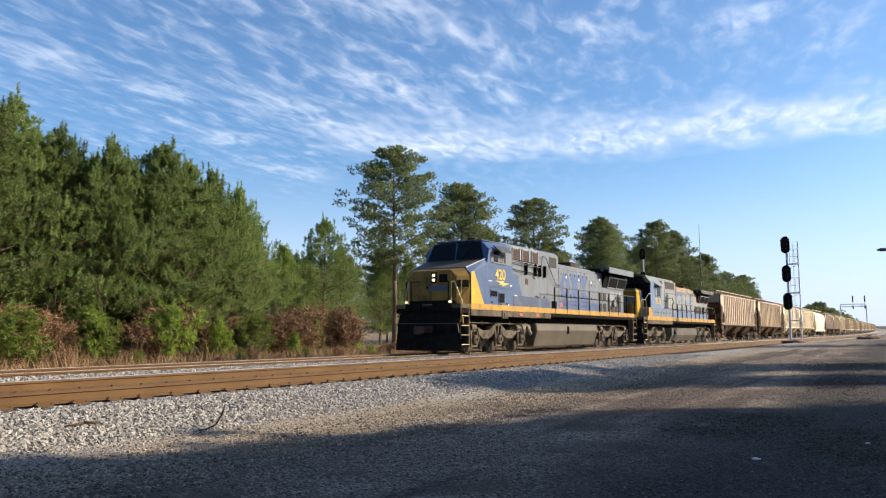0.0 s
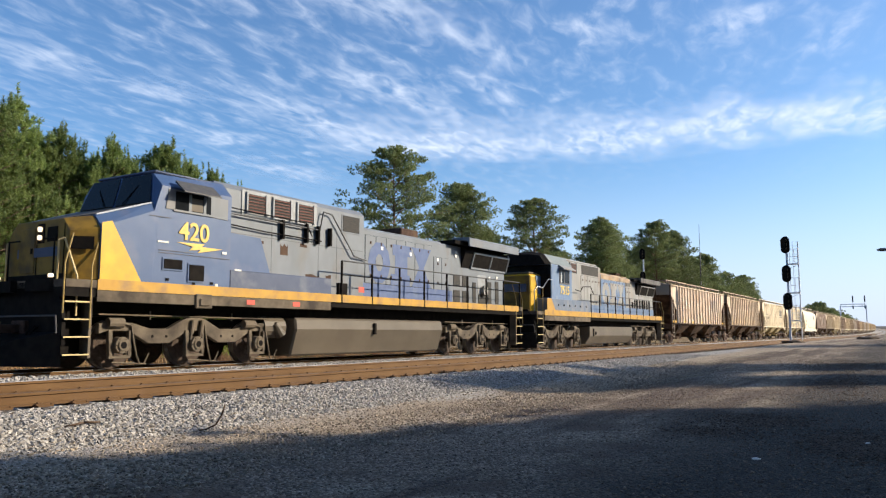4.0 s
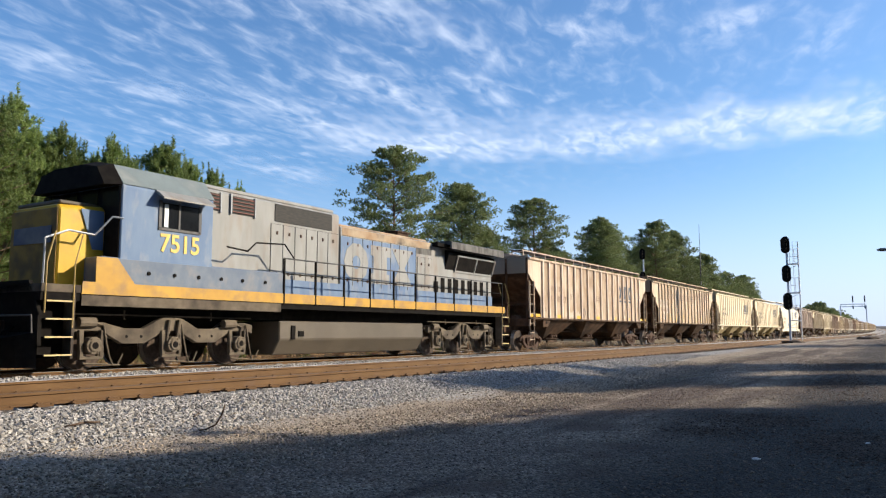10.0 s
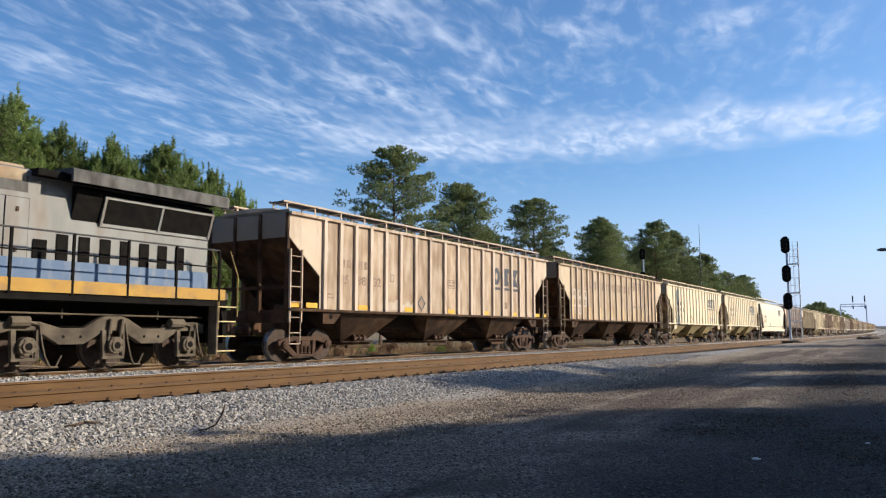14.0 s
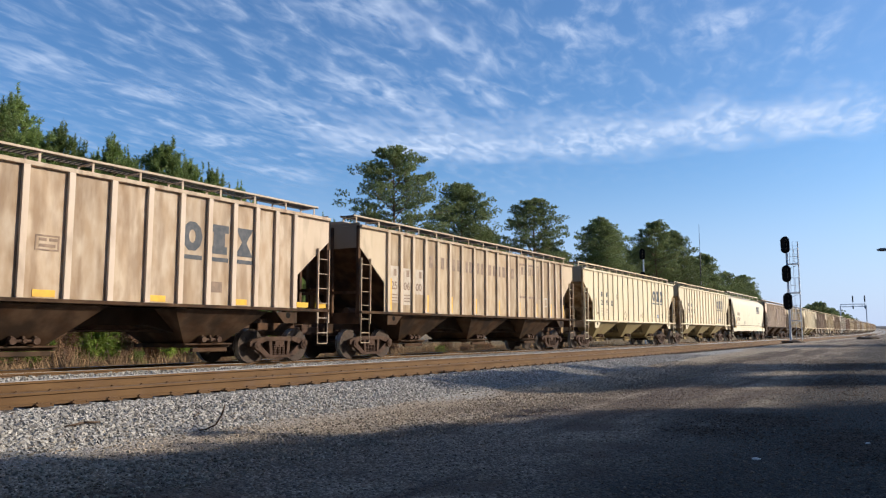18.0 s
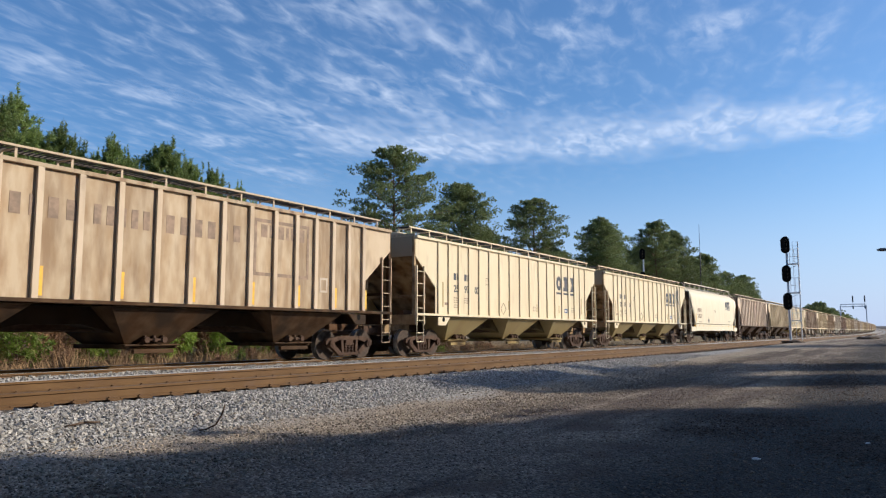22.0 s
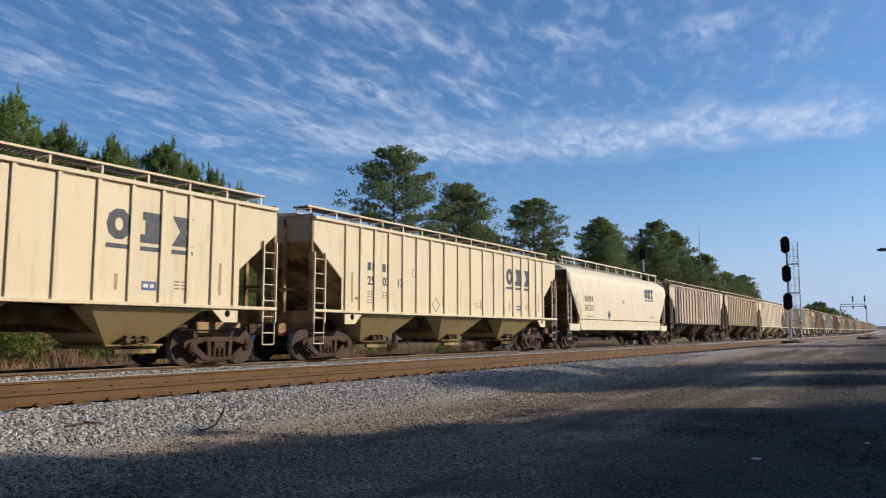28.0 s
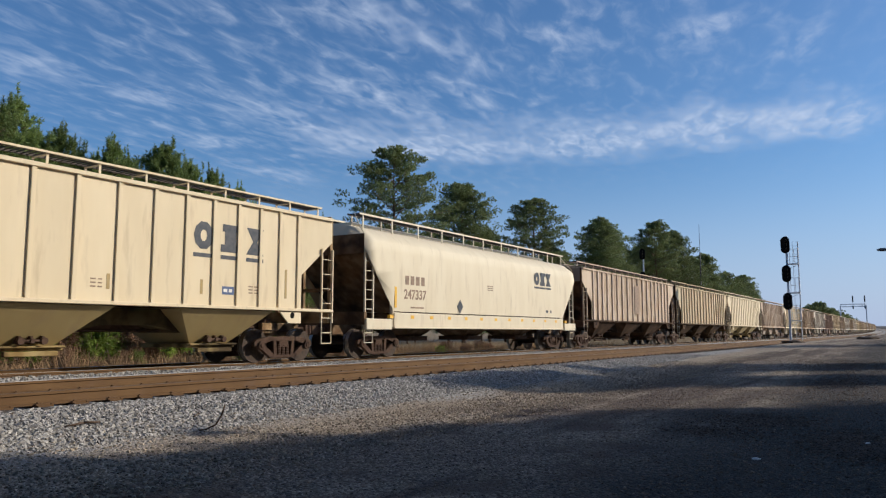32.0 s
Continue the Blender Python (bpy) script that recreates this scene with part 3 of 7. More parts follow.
def conifer(seed, h, crown_from, spread, limbs, per_limb, shape, material, size=0.36, blades=8, width=0.045, trunk=0.16, lift=0.35, thin=1.0, ragged=0.3, clump=0.10):
    """A pine: tapered trunk, limbs, and needle sprays in clumps along each limb. shape(t) gives the reach at t, 0 at the crown's foot to 1 at
    its top; thin below 1 sets fewer limbs towards the top."""
    rng = np.random.default_rng(seed)
    bm = bmesh.new()
    pts, lean = [], rng.normal(0, 0.015, 2)
    for i in range(7):
        z = h * 0.97 * i / 6
        pts.append(Vector((lean[0] * z + rng.normal(0, .04), lean[1] * z + rng.normal(0, .04), z)))
    for i in range(6):
        rod(bm, pts[i], pts[i + 1], trunk * (1 - i / 6.6), 7, trunk * (1 - (i + 1) / 6.6))
    centres = []
    for k in range(limbs):
        t = 1 - (1 - (k + rng.random()) / limbs) ** thin
        z = h * (crown_from + (0.97 - crown_from) * t)
        az = k * 2.4 + rng.normal(0, 0.5)
        reach = spread * shape(t) * rng.uniform(1 - ragged * 1.3, 1 + ragged)
        j = min(int(z / (h * 0.97) * 6), 5)
        root = pts[j].lerp(pts[j + 1], z / (h * 0.97) * 6 - j)
        out = Vector((math.cos(az), math.sin(az), 0))
        mid = root + out * reach * 0.55 + Vector((0, 0, reach * lift * 0.2))
        tip = root + out * reach + Vector((0, 0, reach * lift * rng.uniform(0.5, 1.5) + 0.1))
        if reach > 0.35:
            rod(bm, root, mid, 0.012 + reach * 0.012, 4, 0.008 + reach * 0.007)
            rod(bm, mid, tip, 0.008 + reach * 0.007, 4, 0.006)
        m = max(3, int(per_limb * (0.3 + 0.7 * reach / spread)))
        while m > 0:
            u = 0.28 + 0.72 * math.sqrt(rng.random())
            p = (root.lerp(mid, u / 0.55) if u < 0.55 else mid.lerp(tip, (u - 0.55) / 0.45))
            jit = rng.normal(0, 0.13 * reach * u + 0.05, 3)
            for q in range(4):
                w = rng.normal(0, clump, 3)
                centres.append((p.x + jit[0] + w[0], p.y + jit[1] + w[1], p.z + jit[2] * 0.32 + w[2] + 0.12 * (q - 1.5) * clump * 8))
                m -= 1
    v, f = tufts(rng, centres, size, blades, width, 0.45)
    return finish(bm, "trunk", "bark", smooth=True), tri_mesh("crown", v, f, material)


def cone(t):
    return max(0.10, (1 - t) ** 0.85) * (0.75 + 0.25 * min(1, t * 5))


def spire(t):
    return max(0.05, (1 - t) ** 0.70) * (0.75 + 0.25 * min(1, t * 5))


def broad(t):
    return math.sqrt(max(0.015, 1 - t ** 2.0)) * (0.70 + 0.30 * min(1, t * 4)) * (0.9 + 0.1 * math.sin(t * 19))


def dome(t):
    return math.sqrt(max(0.02, 1 - (2 * t - 0.85) ** 2 / 1.45)) * (0.9 + 0.1 * math.sin(t * 23))


def tree(kind, name, at, height, turn, label, group):
    """A tree of one of the built kinds, at a place on the line's plan, scaled to its height."""
    trunk, crown, h = KINDS[kind]
    x, y = at
    t = tagged(new(name), label, "tree", group)
    part("trunk", trunk, "bark", t)
    part("crown", crown, "needle", t)
    k = height / h * (0.98 if kind[0] == "young" else 1.0)
    w = k * random.uniform(0.92, 1.12)
    t.matrix_basis = pose(x, y, ground_z(x, y) + rise(x) - 0.05, 0, 0, turn) @ Matrix.Diagonal((w, w, k, 1))
    return t


KINDS = {}
for i in range(4):
    KINDS["young", i] = (*pine(10 + i, 12.0, 0.08 + 0.03 * i, 4.1, 90, spire, "needle", 0.15, 0.45, 0.4, 0.36, 6, 0.36, 26, 0.17, 0.018, 0.65, 0.95, 4, True), 12.0)
for i in range(3):
    KINDS["old", i] = (*pine(30 + i, 20.0, 0.36 + 0.05 * i, 5.3, 84, broad, "needle_dark", 0.26, 0.42, 0.24, 0.62, 30, 0.16, 8, 0.20, 0.040, 0.45, 1.0, 4), 20.0)
for i in range(2):
    KINDS["bushy", i] = (*pine(40 + i, 20.0, 0.08 + 0.03 * i, 5.8, 120, broad, "needle_dark", 0.28, 0.35, 0.24, 0.80, 26, 0.20, 8, 0.22, 0.050, 0.30, 1.0, 5), 20.0)
KINDS["shade", 0] = (*conifer(44, 20.0, 0.06, 5.2, 120, 22, dome, "needle_dark", 0.9, 6, 0.14, 0.28, 0.25, 1.0, 0.2, 0.3), 20.0)
KINDS["far", 0] = (*conifer(70, 18.0, 0.08, 5.6, 60, 16, dome, "needle_dark", 1.3, 8, 0.22, 0.25, 0.3), 18.0)
KINDS["umbrella", 0] = (*conifer(50, 13.0, 0.84, 2.1, 30, 15, dome, "needle_dark", 0.45, 7, 0.06, 0.16, 0.15, 1.0, 0.3), 13.0)
KINDS["sapling", 0] = (*conifer(60, 2.4, 0.02, 1.0, 50, 9, cone, "shrub", 0.30, 9, 0.03, 0.04, 0.6), 2.4)
KINDS["sapling", 1] = (*conifer(61, 2.4, 0.05, 1.2, 44, 9, dome, "shrub", 0.30, 9, 0.03, 0.04, 0.6), 2.4)
KINDS["brush", 0] = (*conifer(62, 2.0, 0.02, 1.3, 70, 8, dome, "brush", 0.45, 5, 0.018, 0.03, 0.7), 2.0)

# A pine plantation across the tracks
rng = random.Random(4)
front = [(20, 37.7, 13.2, 0), (22.3, 36.8, 12.0, 1), (24.5, 36, 11.7, 2), (26.9, 35.8, 12.2, 3), (29.5, 36, 11.6, 0), (32.2, 36.9, 11.5, 1), (34.5, 37.6, 10.9, 3), (36.4, 39, 10.4, 2), (38.5, 40.3, 9.6, 3), (17.5, 36, 13.2, 2), (15, 37, 13, 1), (40.5, 42.5, 8.6, 0)]
for x, y, h, k in front:
    tree(("young", k), "pine_tree", (x, y), h, rng.uniform(0, 360), "green young pine at the edge of the wood across the tracks", "plantation pines")
for (x0, y0, h0, k0), (x1, y1, h1, k1) in zip(front, front[1:9]):
    for u, back in ((0.3, 2.6), (0.62, 1.3)):
        tree(("young", (k0 + int(back)) % 4), "pine_tree", (x0 + (x1 - x0) * u, y0 + (y1 - y0) * u + back), h0 + (h1 - h0) * u - rng.uniform(.2, 1.0), rng.uniform(0, 360), "green young pine at the edge of the wood across the tracks", "plantation pines")
for row in range(5):
    for i in range(16):
        x, y = -8 + i * 2.9 + rng.uniform(-1, 1), 37.8 + row * 3.2 + rng.uniform(-1, 1)
        if x > 36 - row * 0.3 or any(abs(x - f[0]) + abs(y - f[1]) < 2 for f in front):
            continue
        h = rng.uniform(9.2, 11.4) + (1.0 if x < 18 else 0) - 0.07 * max(0, x - 20)
        tree(("young", rng.randrange(4)), "pine_tree", (x, y), h, rng.uniform(0, 360), "green young pine in the wood across the tracks", "plantation pines")
# Tall single pines down the line, with fuller ones between them
for x, y, h, k in ((63.9, 45.7, 20.6, ("old", 0)), (80.7, 47.3, 19.8, ("bushy", 0)), (103.5, 48.4, 21.5, ("old", 1)), (122.2, 44.9, 20.4, ("bushy", 1)), (138.2, 40.3, 21.6, ("old", 2)),
                   (131, 47, 20, ("bushy", 0)), (150, 40.5, 21, ("bushy", 1)), (165, 41, 17.5, ("bushy", 0)), (96, 52, 16, ("bushy", 1)), (110, 47, 14, ("bushy", 0)), (116, 52, 16, ("bushy", 1)),
                   (182, 42, 19.5, ("bushy", 0)), (200, 43, 15.5, ("bushy", 1)), (222, 45, 18, ("old", 0)), (245, 47, 17, ("bushy", 1)), (265, 49, 20, ("old", 1)), (285, 52, 19, ("bushy", 1)), (300, 54, 17.5, ("bushy", 0)), (316, 54, 16, ("bushy", 1)), (334, 55, 14, ("bushy", 0)),
                   (70, 52, 11, ("bushy", 1)), (88, 54, 12, ("bushy", 0)), (144, 45, 18, ("bushy", 1)), (157, 46, 18, ("bushy", 0)), (174, 46, 15, ("bushy", 1)), (128, 42, 13, ("bushy", 0)), (118, 43, 11, ("bushy", 1))):
    tree(k, "tall_pine", (x, y), h, rng.uniform(0, 360), "tall mature pine with a dark green crown beside the line", "tall pines")
for x, y, h in ((45.5, 39.3, 10.4), (43, 44, 8), (48, 46, 8.5), (52, 43, 9), (56, 50, 9), (60, 52, 9), (68, 55, 10), (74, 54, 10), (40, 47, 8), (86, 58, 11), (90, 50, 9), (44, 51, 8.5), (50, 52, 8.5), (47, 56, 9), (54, 57, 9), (62, 58, 10)):
    tree(("young", rng.randrange(4)), "small_pine", (x, y), h, rng.uniform(0, 360), "small green pine in the gap of the wood", "small pines")
for x, y, h in ((42.2, 40.2, 7.6), (44.2, 42, 7.2), (47, 42.5, 7.5), (40.8, 39, 7.8), (49, 44, 7.0), (51.5, 46, 7.5), (55, 46, 8.2), (58, 47.5, 8.6), (66, 49, 9.2), (71, 49, 9.5)):
    tree(("young", rng.randrange(4)), "small_pine", (x, y), h, rng.uniform(0, 360), "small green pine in the gap of the wood", "small pines")
for i in range(16):
    tree(("young", i % 4), "young_pine", (9 + i * 2.0 + rng.uniform(-.6, .6), 40 + rng.uniform(-1, 3)), rng.uniform(3.0, 4.6), rng.uniform(0, 360), "small bushy green pine inside the wood", "undergrowth")
for i in range(7):
    tree(("sapling", i % 2), "green_shrub", (15 + i * 3.4 + rng.uniform(-.6, .6), 32.4 + rng.uniform(-.6, .8)), rng.uniform(1.4, 2.6), rng.uniform(0, 360), "bright green pine seedling at the wood's edge", "undergrowth")
# Undergrowth along the edge of the wood
for i in range(34):
    x, y = 13 + i * 1.0 + rng.uniform(-.5, .5), 33.6 + rng.uniform(-.9, 1.4) + max(0, i - 16) * .22
    if i % 6 in (1, 2, 5):
        tree(("brush", 0), "dry_bush", (x, y - .5), rng.uniform(1.4, 2.6), rng.uniform(0, 360), "leafless brown bush before the pines", "undergrowth")
    elif i % 3 == 0:
        tree(("sapling", i % 2), "green_shrub", (x, y), rng.uniform(1.0, 2.2), rng.uniform(0, 360), "bright green pine seedling at the wood's edge", "undergrowth")
    else:
        tree(("young", i % 4), "young_pine", (x, y + .6), rng.uniform(2.6, 5.2), rng.uniform(0, 360), "small bushy green pine before the wood", "undergrowth")
for i in range(22):
    x, y = 15 + i * 1.9 + rng.uniform(-.7, .7), 28.5 + rng.uniform(-1.6, 3.4)
    kind = ("brush", 0) if i % 3 else ("sapling", i % 2)
    tree(kind, "dry_bush" if i % 3 else "green_shrub", (x, y), rng.uniform(.4, .9), rng.uniform(0, 360), "low brown brush on the verge beyond the train" if i % 3 else "low green shrub on the verge beyond the train", "undergrowth")


def grass(name, seed, count, s0, s1, y0, y1, h):
    g = np.random.default_rng(seed)
    verts, faces = [], []
    for i in range(count):
        s, y = g.uniform(s0, s1), g.uniform(y0, y1)
        clump = noise.noise((s * .6, y * .6, 5))
        if clump < -0.15:
            continue
        p = np.array(line(s, y, ground_z(s, y)))
        a, hh = g.uniform(0, 6.28), h * g.uniform(.15, 1.0) * (0.6 + 1.6 * max(0, clump + .15)) * (1.7 if g.random() < .06 else 1)
        d = np.array([math.cos(a), math.sin(a), 0]) * .018
        tip = p + np.array([g.normal(0, .3), g.normal(0, .3), hh])
        k = len(verts)
        verts += [tuple(p - d), tuple(p + d), tuple(tip)]
        faces.append((k, k + 1, k + 2))
    return tri_mesh_object(name, verts, faces)


def tri_mesh_object(name, verts, faces):
    return new(name, tri_mesh(name, verts, faces, "dry"))


tagged(grass("dry_grass", 8, 46000, 8, 75, 24.0, 35.0, 0.62), "tan dry grass along the edge of the wood", "grass", kind="stuff")
# Trees of the yard's near side, out of the picture, whose shade lies over the yard
for x, y, h in ((15.5, -10.2, 10.6), (17.2, -10.6, 10.6), (18.9, -11.4, 10.6), (21.3, -12.2, 10.6), (23.2, -13.2, 10.6), (24.8, -14.1, 10.6), (26, -15.6, 10.6), (27.2, -17.2, 10.6), (28.7, -20.2, 10.6), (12.5, -8.8, 10.2)):
    tree(("shade", 0), "yard_tree", (x, y), h, rng.uniform(0, 360), "full dark pine on the near side of the yard", "yard trees")
for x, y in ((17.6, 8.0), (20.0, 7.0), (21.5, 5.4), (24.6, 6.4), (28.0, 5.0), (23.0, 3.0), (29.5, 2.6), (24.0, 0.6), (31.0, 0.6), (50, 6.5), (53, 3.0)):
    tree(("umbrella", 0), "yard_pine", (x + 15.2, y - 20.6), 13 + rng.uniform(-.3, .3), rng.uniform(0, 360), "tall bare-stemmed pine on the near side of the yard", "yard pines")
# Unseen wall of pines, added behind the camera to hold back sky light
for i in range(16):
    tree(("shade", 0), "yard_tree", (7 - i * 2.9, -7.5 - 2.2 * (i % 3) - 0.2 * i), 17 + 2 * (i % 2), rng.uniform(0, 360), "unseen tall pine added behind the camera to block sky light", "yard trees")
# A further unseen row, added only to lower the ambient light
for i in range(14):
    tree(("shade", 0), "yard_tree", (-30 + i * 9, -34 - 4 * (i % 3)), 14, rng.uniform(0, 360), "unseen full pine added to dim the sky light", "yard trees")
# The far wood that closes the distance: single trees first, then one joined run
for i in range(30):
    p = line(480 + i * 11 + rng.uniform(-4, 4), 45 + rng.uniform(-3, 5) - i * .1)
    tree(("far", 0), "far_tree", (p.x, p.y), (17.5 - .11 * i) * rng.uniform(.82, 1.08), rng.uniform(0, 360), "dark rounded tree far down the line", "far trees")
g = np.random.default_rng(77)
centres = []
for i in range(36):
    p = line(800 + i * 26, 42)
    for q in range(110):
        o = g.normal(0, 1, 3)
        centres.append((p.x + o[0] * 12, p.y + o[1] * 4, p.z + 7 + o[2] * 3.4))
v, f = tufts(g, centres, 3.0, 7, 0.7, 0.2)
tagged(new("far_wood", tri_mesh("far_wood", v, f, "needle_dark")), "hazy dark line of trees far down the track", "wood", kind="stuff")


# ---- clouds: thin streaks of high cirrus that drift slowly ----


def cloud_material():
    m, n, l, p = nodes_of("cirrus")
    n.remove(p)
    tc = n.new("ShaderNodeTexCoord")
    info = n.new("ShaderNodeObjectInfo")

    def node(kind, **inputs):
        x = n.new(kind)
        for k, v in inputs.items():
            x.inputs[k].default_value = v
        return x

    def mth(op, a, b=None):
        x = n.new("ShaderNodeMath")
        x.operation = op
        for s, v in zip(x.inputs, (a, b)):
            if v is None:
                continue
            if isinstance(v, (int, float)):
                s.default_value = v
            else:
                l.new(v, s)
        return x.outputs[0]

    mp = node("ShaderNodeMapping", Location=(-1, -1, 0), Scale=(2, 2, 0))
    l.new(tc.outputs["Generated"], mp.inputs["Vector"])
    warp = node("ShaderNodeTexNoise", Scale=1.7, Detail=6.0)
    shift = n.new("ShaderNodeVectorMath")
    shift.operation = "MULTIPLY_ADD"
    loc = n.new("ShaderNodeVectorMath")
    loc.operation = "ADD"
    l.new(mp.outputs[0], loc.inputs[0])
    own = n.new("ShaderNodeVectorMath")
    own.operation = "SCALE"
    own.inputs[0].default_value = (37, 53, 0)
    l.new(info.outputs["Random"], own.inputs["Scale"])
    l.new(own.outputs[0], loc.inputs[1])
    l.new(loc.outputs[0], warp.inputs["Vector"])
    l.new(warp.outputs["Color"], shift.inputs[0])
    shift.inputs[1].default_value = (1.0, 1.3, 0)
    l.new(mp.outputs[0], shift.inputs[2])
    off = n.new("ShaderNodeVectorMath")
    off.operation = "SUBTRACT"
    l.new(shift.outputs[0], off.inputs[0])
    off.inputs[1].default_value = (0.5, 0.65, 0)
    ln = n.new("ShaderNodeVectorMath")
    ln.operation = "LENGTH"
    l.new(off.outputs[0], ln.inputs[0])
    fade = node("ShaderNodeMapRange", **{"From Min": 1.0, "From Max": 0.15})
    fade.interpolation_type = "SMOOTHSTEP"
    l.new(ln.outputs["Value"], fade.inputs[0])
    geo = n.new("ShaderNodeTexCoord")
    geo.object = cloud_layer
    st = node("ShaderNodeMapping", Rotation=(0, 0, radians(STREAK)), Scale=(125, 52, 1))
    st.vector_type = "TEXTURE"
    l.new(geo.outputs["Object"], st.inputs["Vector"])
    fib = node("ShaderNodeTexNoise", Scale=1.6, Detail=7.0, Roughness=0.54, Distortion=0.5)
    l.new(st.outputs[0], fib.inputs["Vector"])
    wisp = node("ShaderNodeMapRange", **{"From Min": 0.38, "From Max": 0.72})
    l.new(fib.outputs[0], wisp.inputs[0])
    parts = n.new("ShaderNodeSeparateColor")
    l.new(info.outputs["Color"], parts.inputs[0])
    strand = mth("POWER", wisp.outputs[0], parts.outputs[2])
    body = mth("ADD", strand, mth("MULTIPLY", parts.outputs[0], mth("SUBTRACT", 1.0, strand)))
    dens = mth("MULTIPLY", mth("MULTIPLY", fade.outputs[0], body), info.outputs["Alpha"])
    em = node("ShaderNodeEmission", Color=(0.98, 0.98, 1.0, 1), Strength=0.66)
    tr, mx = n.new("ShaderNodeBsdfTransparent"), n.new("ShaderNodeMixShader")
    l.new(dens, mx.inputs[0])
    l.new(tr.outputs[0], mx.inputs[1])
    l.new(em.outputs[0], mx.inputs[2])
    l.new(mx.outputs[0], n["Material Output"].inputs[0])
    return m


STREAK = 13.0
cloud_layer = tagged(new("cloud_layer"), "thin white cirrus streaks in a blue sky", "clouds", kind="structure")
M["cirrus"] = cloud_material()
CLOUDS = [(1339, 826, 406, 214, -43), (1478, 530, 420, 237, -84), (1526, 270, 285, 239, -83), (1561, 89, 205, 228, -97), (1012, 719, 321, 85, 2), (1110, 931, 455, 121, -1),
          (1401, 1325, 214, 99, 5), (608, 1068, 110, 82, 12), (799, 1057, 89, 69, 0), (1081, 1206, 102, 88, -15), (920, 499, 175, 60, 2), (1114, 585, 154, 49, 6), (751, 545, 127, 86, -16),
          (946, 343, 90, 45, -9), (1023, 177, 97, 58, -130), (1150, 85, 104, 37, -151)]
for i, (x, y, a, b, turn) in enumerate(CLOUDS):
    bm = bmesh.new()
    bmesh.ops.create_grid(bm, x_segments=2, y_segments=2, size=1.0)
    for v in bm.verts:
        v.co = (v.co.x * a * (0.75 if i < 4 else 1.0), v.co.y * b * (1.15 if i < 4 else 1.0), 0)
    c = part("cloud", bm, "cirrus", cloud_layer)
    c.location, c.rotation_euler[2] = (x, y, 400 + i * 0.5), radians(turn)
    c.color = (0.22, 1, 1, 0.85) if i < 4 else (0.04, 1, 1, 0.60)
veil = part("cloud_veil", made(lambda bm: bmesh.ops.create_grid(bm, x_segments=2, y_segments=2, size=1.0, matrix=Matrix.Diagonal((1500, 1300, 1, 1)))), "cirrus", cloud_layer)
veil.location, veil.color = (900, 800, 410), (0, 1, 2.0, 0.40)


# ---- a glowing wall, added far behind everything to paint pale haze over the horizon ----


def haze_glow_material():
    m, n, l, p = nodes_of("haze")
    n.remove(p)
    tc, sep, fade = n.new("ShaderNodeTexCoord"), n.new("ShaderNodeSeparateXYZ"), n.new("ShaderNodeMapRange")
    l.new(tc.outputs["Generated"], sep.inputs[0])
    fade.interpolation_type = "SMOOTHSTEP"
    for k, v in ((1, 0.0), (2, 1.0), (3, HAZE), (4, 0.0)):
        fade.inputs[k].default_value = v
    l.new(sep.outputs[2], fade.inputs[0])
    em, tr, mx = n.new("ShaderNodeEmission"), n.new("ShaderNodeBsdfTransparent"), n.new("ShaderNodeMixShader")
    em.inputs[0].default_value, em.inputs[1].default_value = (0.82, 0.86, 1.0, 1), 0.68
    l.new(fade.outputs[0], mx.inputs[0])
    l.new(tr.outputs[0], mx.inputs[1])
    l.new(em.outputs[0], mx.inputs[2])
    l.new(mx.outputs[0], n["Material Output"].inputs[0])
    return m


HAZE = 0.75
M["haze"] = haze_glow_material()
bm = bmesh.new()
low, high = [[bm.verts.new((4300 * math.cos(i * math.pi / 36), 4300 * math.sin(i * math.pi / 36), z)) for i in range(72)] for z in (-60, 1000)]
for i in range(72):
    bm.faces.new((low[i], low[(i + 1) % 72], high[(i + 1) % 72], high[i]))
tagged(new("backdrop", finish(bm, "backdrop", "haze", smooth=True)), "glowing wall painting pale haze low over the horizon", "sky haze", kind="structure")
# ---- train: every car is built about its middle on the rail top, its front towards -x, the yard side towards -y ----


def mirrored(y):
    return (-y, y)


def wheel_profile(bm, r, half=0.76):
    """An axle with two flanged wheels, lying along y."""
    rod(bm, (0, -half - .25, 0), (0, half + .25, 0), 0.075, 8)
    for s in (-1, 1):
        y = s * half
        rod(bm, (0, y - .065, 0), (0, y + .065, 0), r, 20)
        rod(bm, (0, y - s * .065, 0), (0, y - s * .09, 0), r + .025, 20)
        rod(bm, (0, y + s * .064, 0), (0, y + s * .10, 0), r * .36, 10, r * .22)
        for k in range(4):
            a = k * math.pi / 2
            box(bm, math.cos(a) * r * .6 - .03, math.cos(a) * r * .6 + .03, y + s * .066 - .004, y + s * .066 + .004, math.sin(a) * r * .6 - .03, math.sin(a) * r * .6 + .03)


def wheelset_mesh(r):
    bm = made(wheel_profile, r)
    bmesh.ops.recalc_face_normals(bm, faces=bm.faces)
    me = finish(bm, "wheelset", "wheel")
    me.materials.append(M["tread"])
    for f in me.polygons:
        c = f.center
        if abs(math.hypot(c.x, c.z) - r) < 0.02 and abs(f.normal.y) < 0.3 and abs(c.y) > .6:
            f.material_index = 1
        elif f.normal.y < -0.9 and math.hypot(c.x, c.z) < 1e-4 and abs(c.y) > .7:
            f.material_index = 0
    return me


CAR_WHEEL, LOCO_WHEEL = 0.457, 0.533
CAR_SET, LOCO_SET = wheelset_mesh(CAR_WHEEL), wheelset_mesh(LOCO_WHEEL)


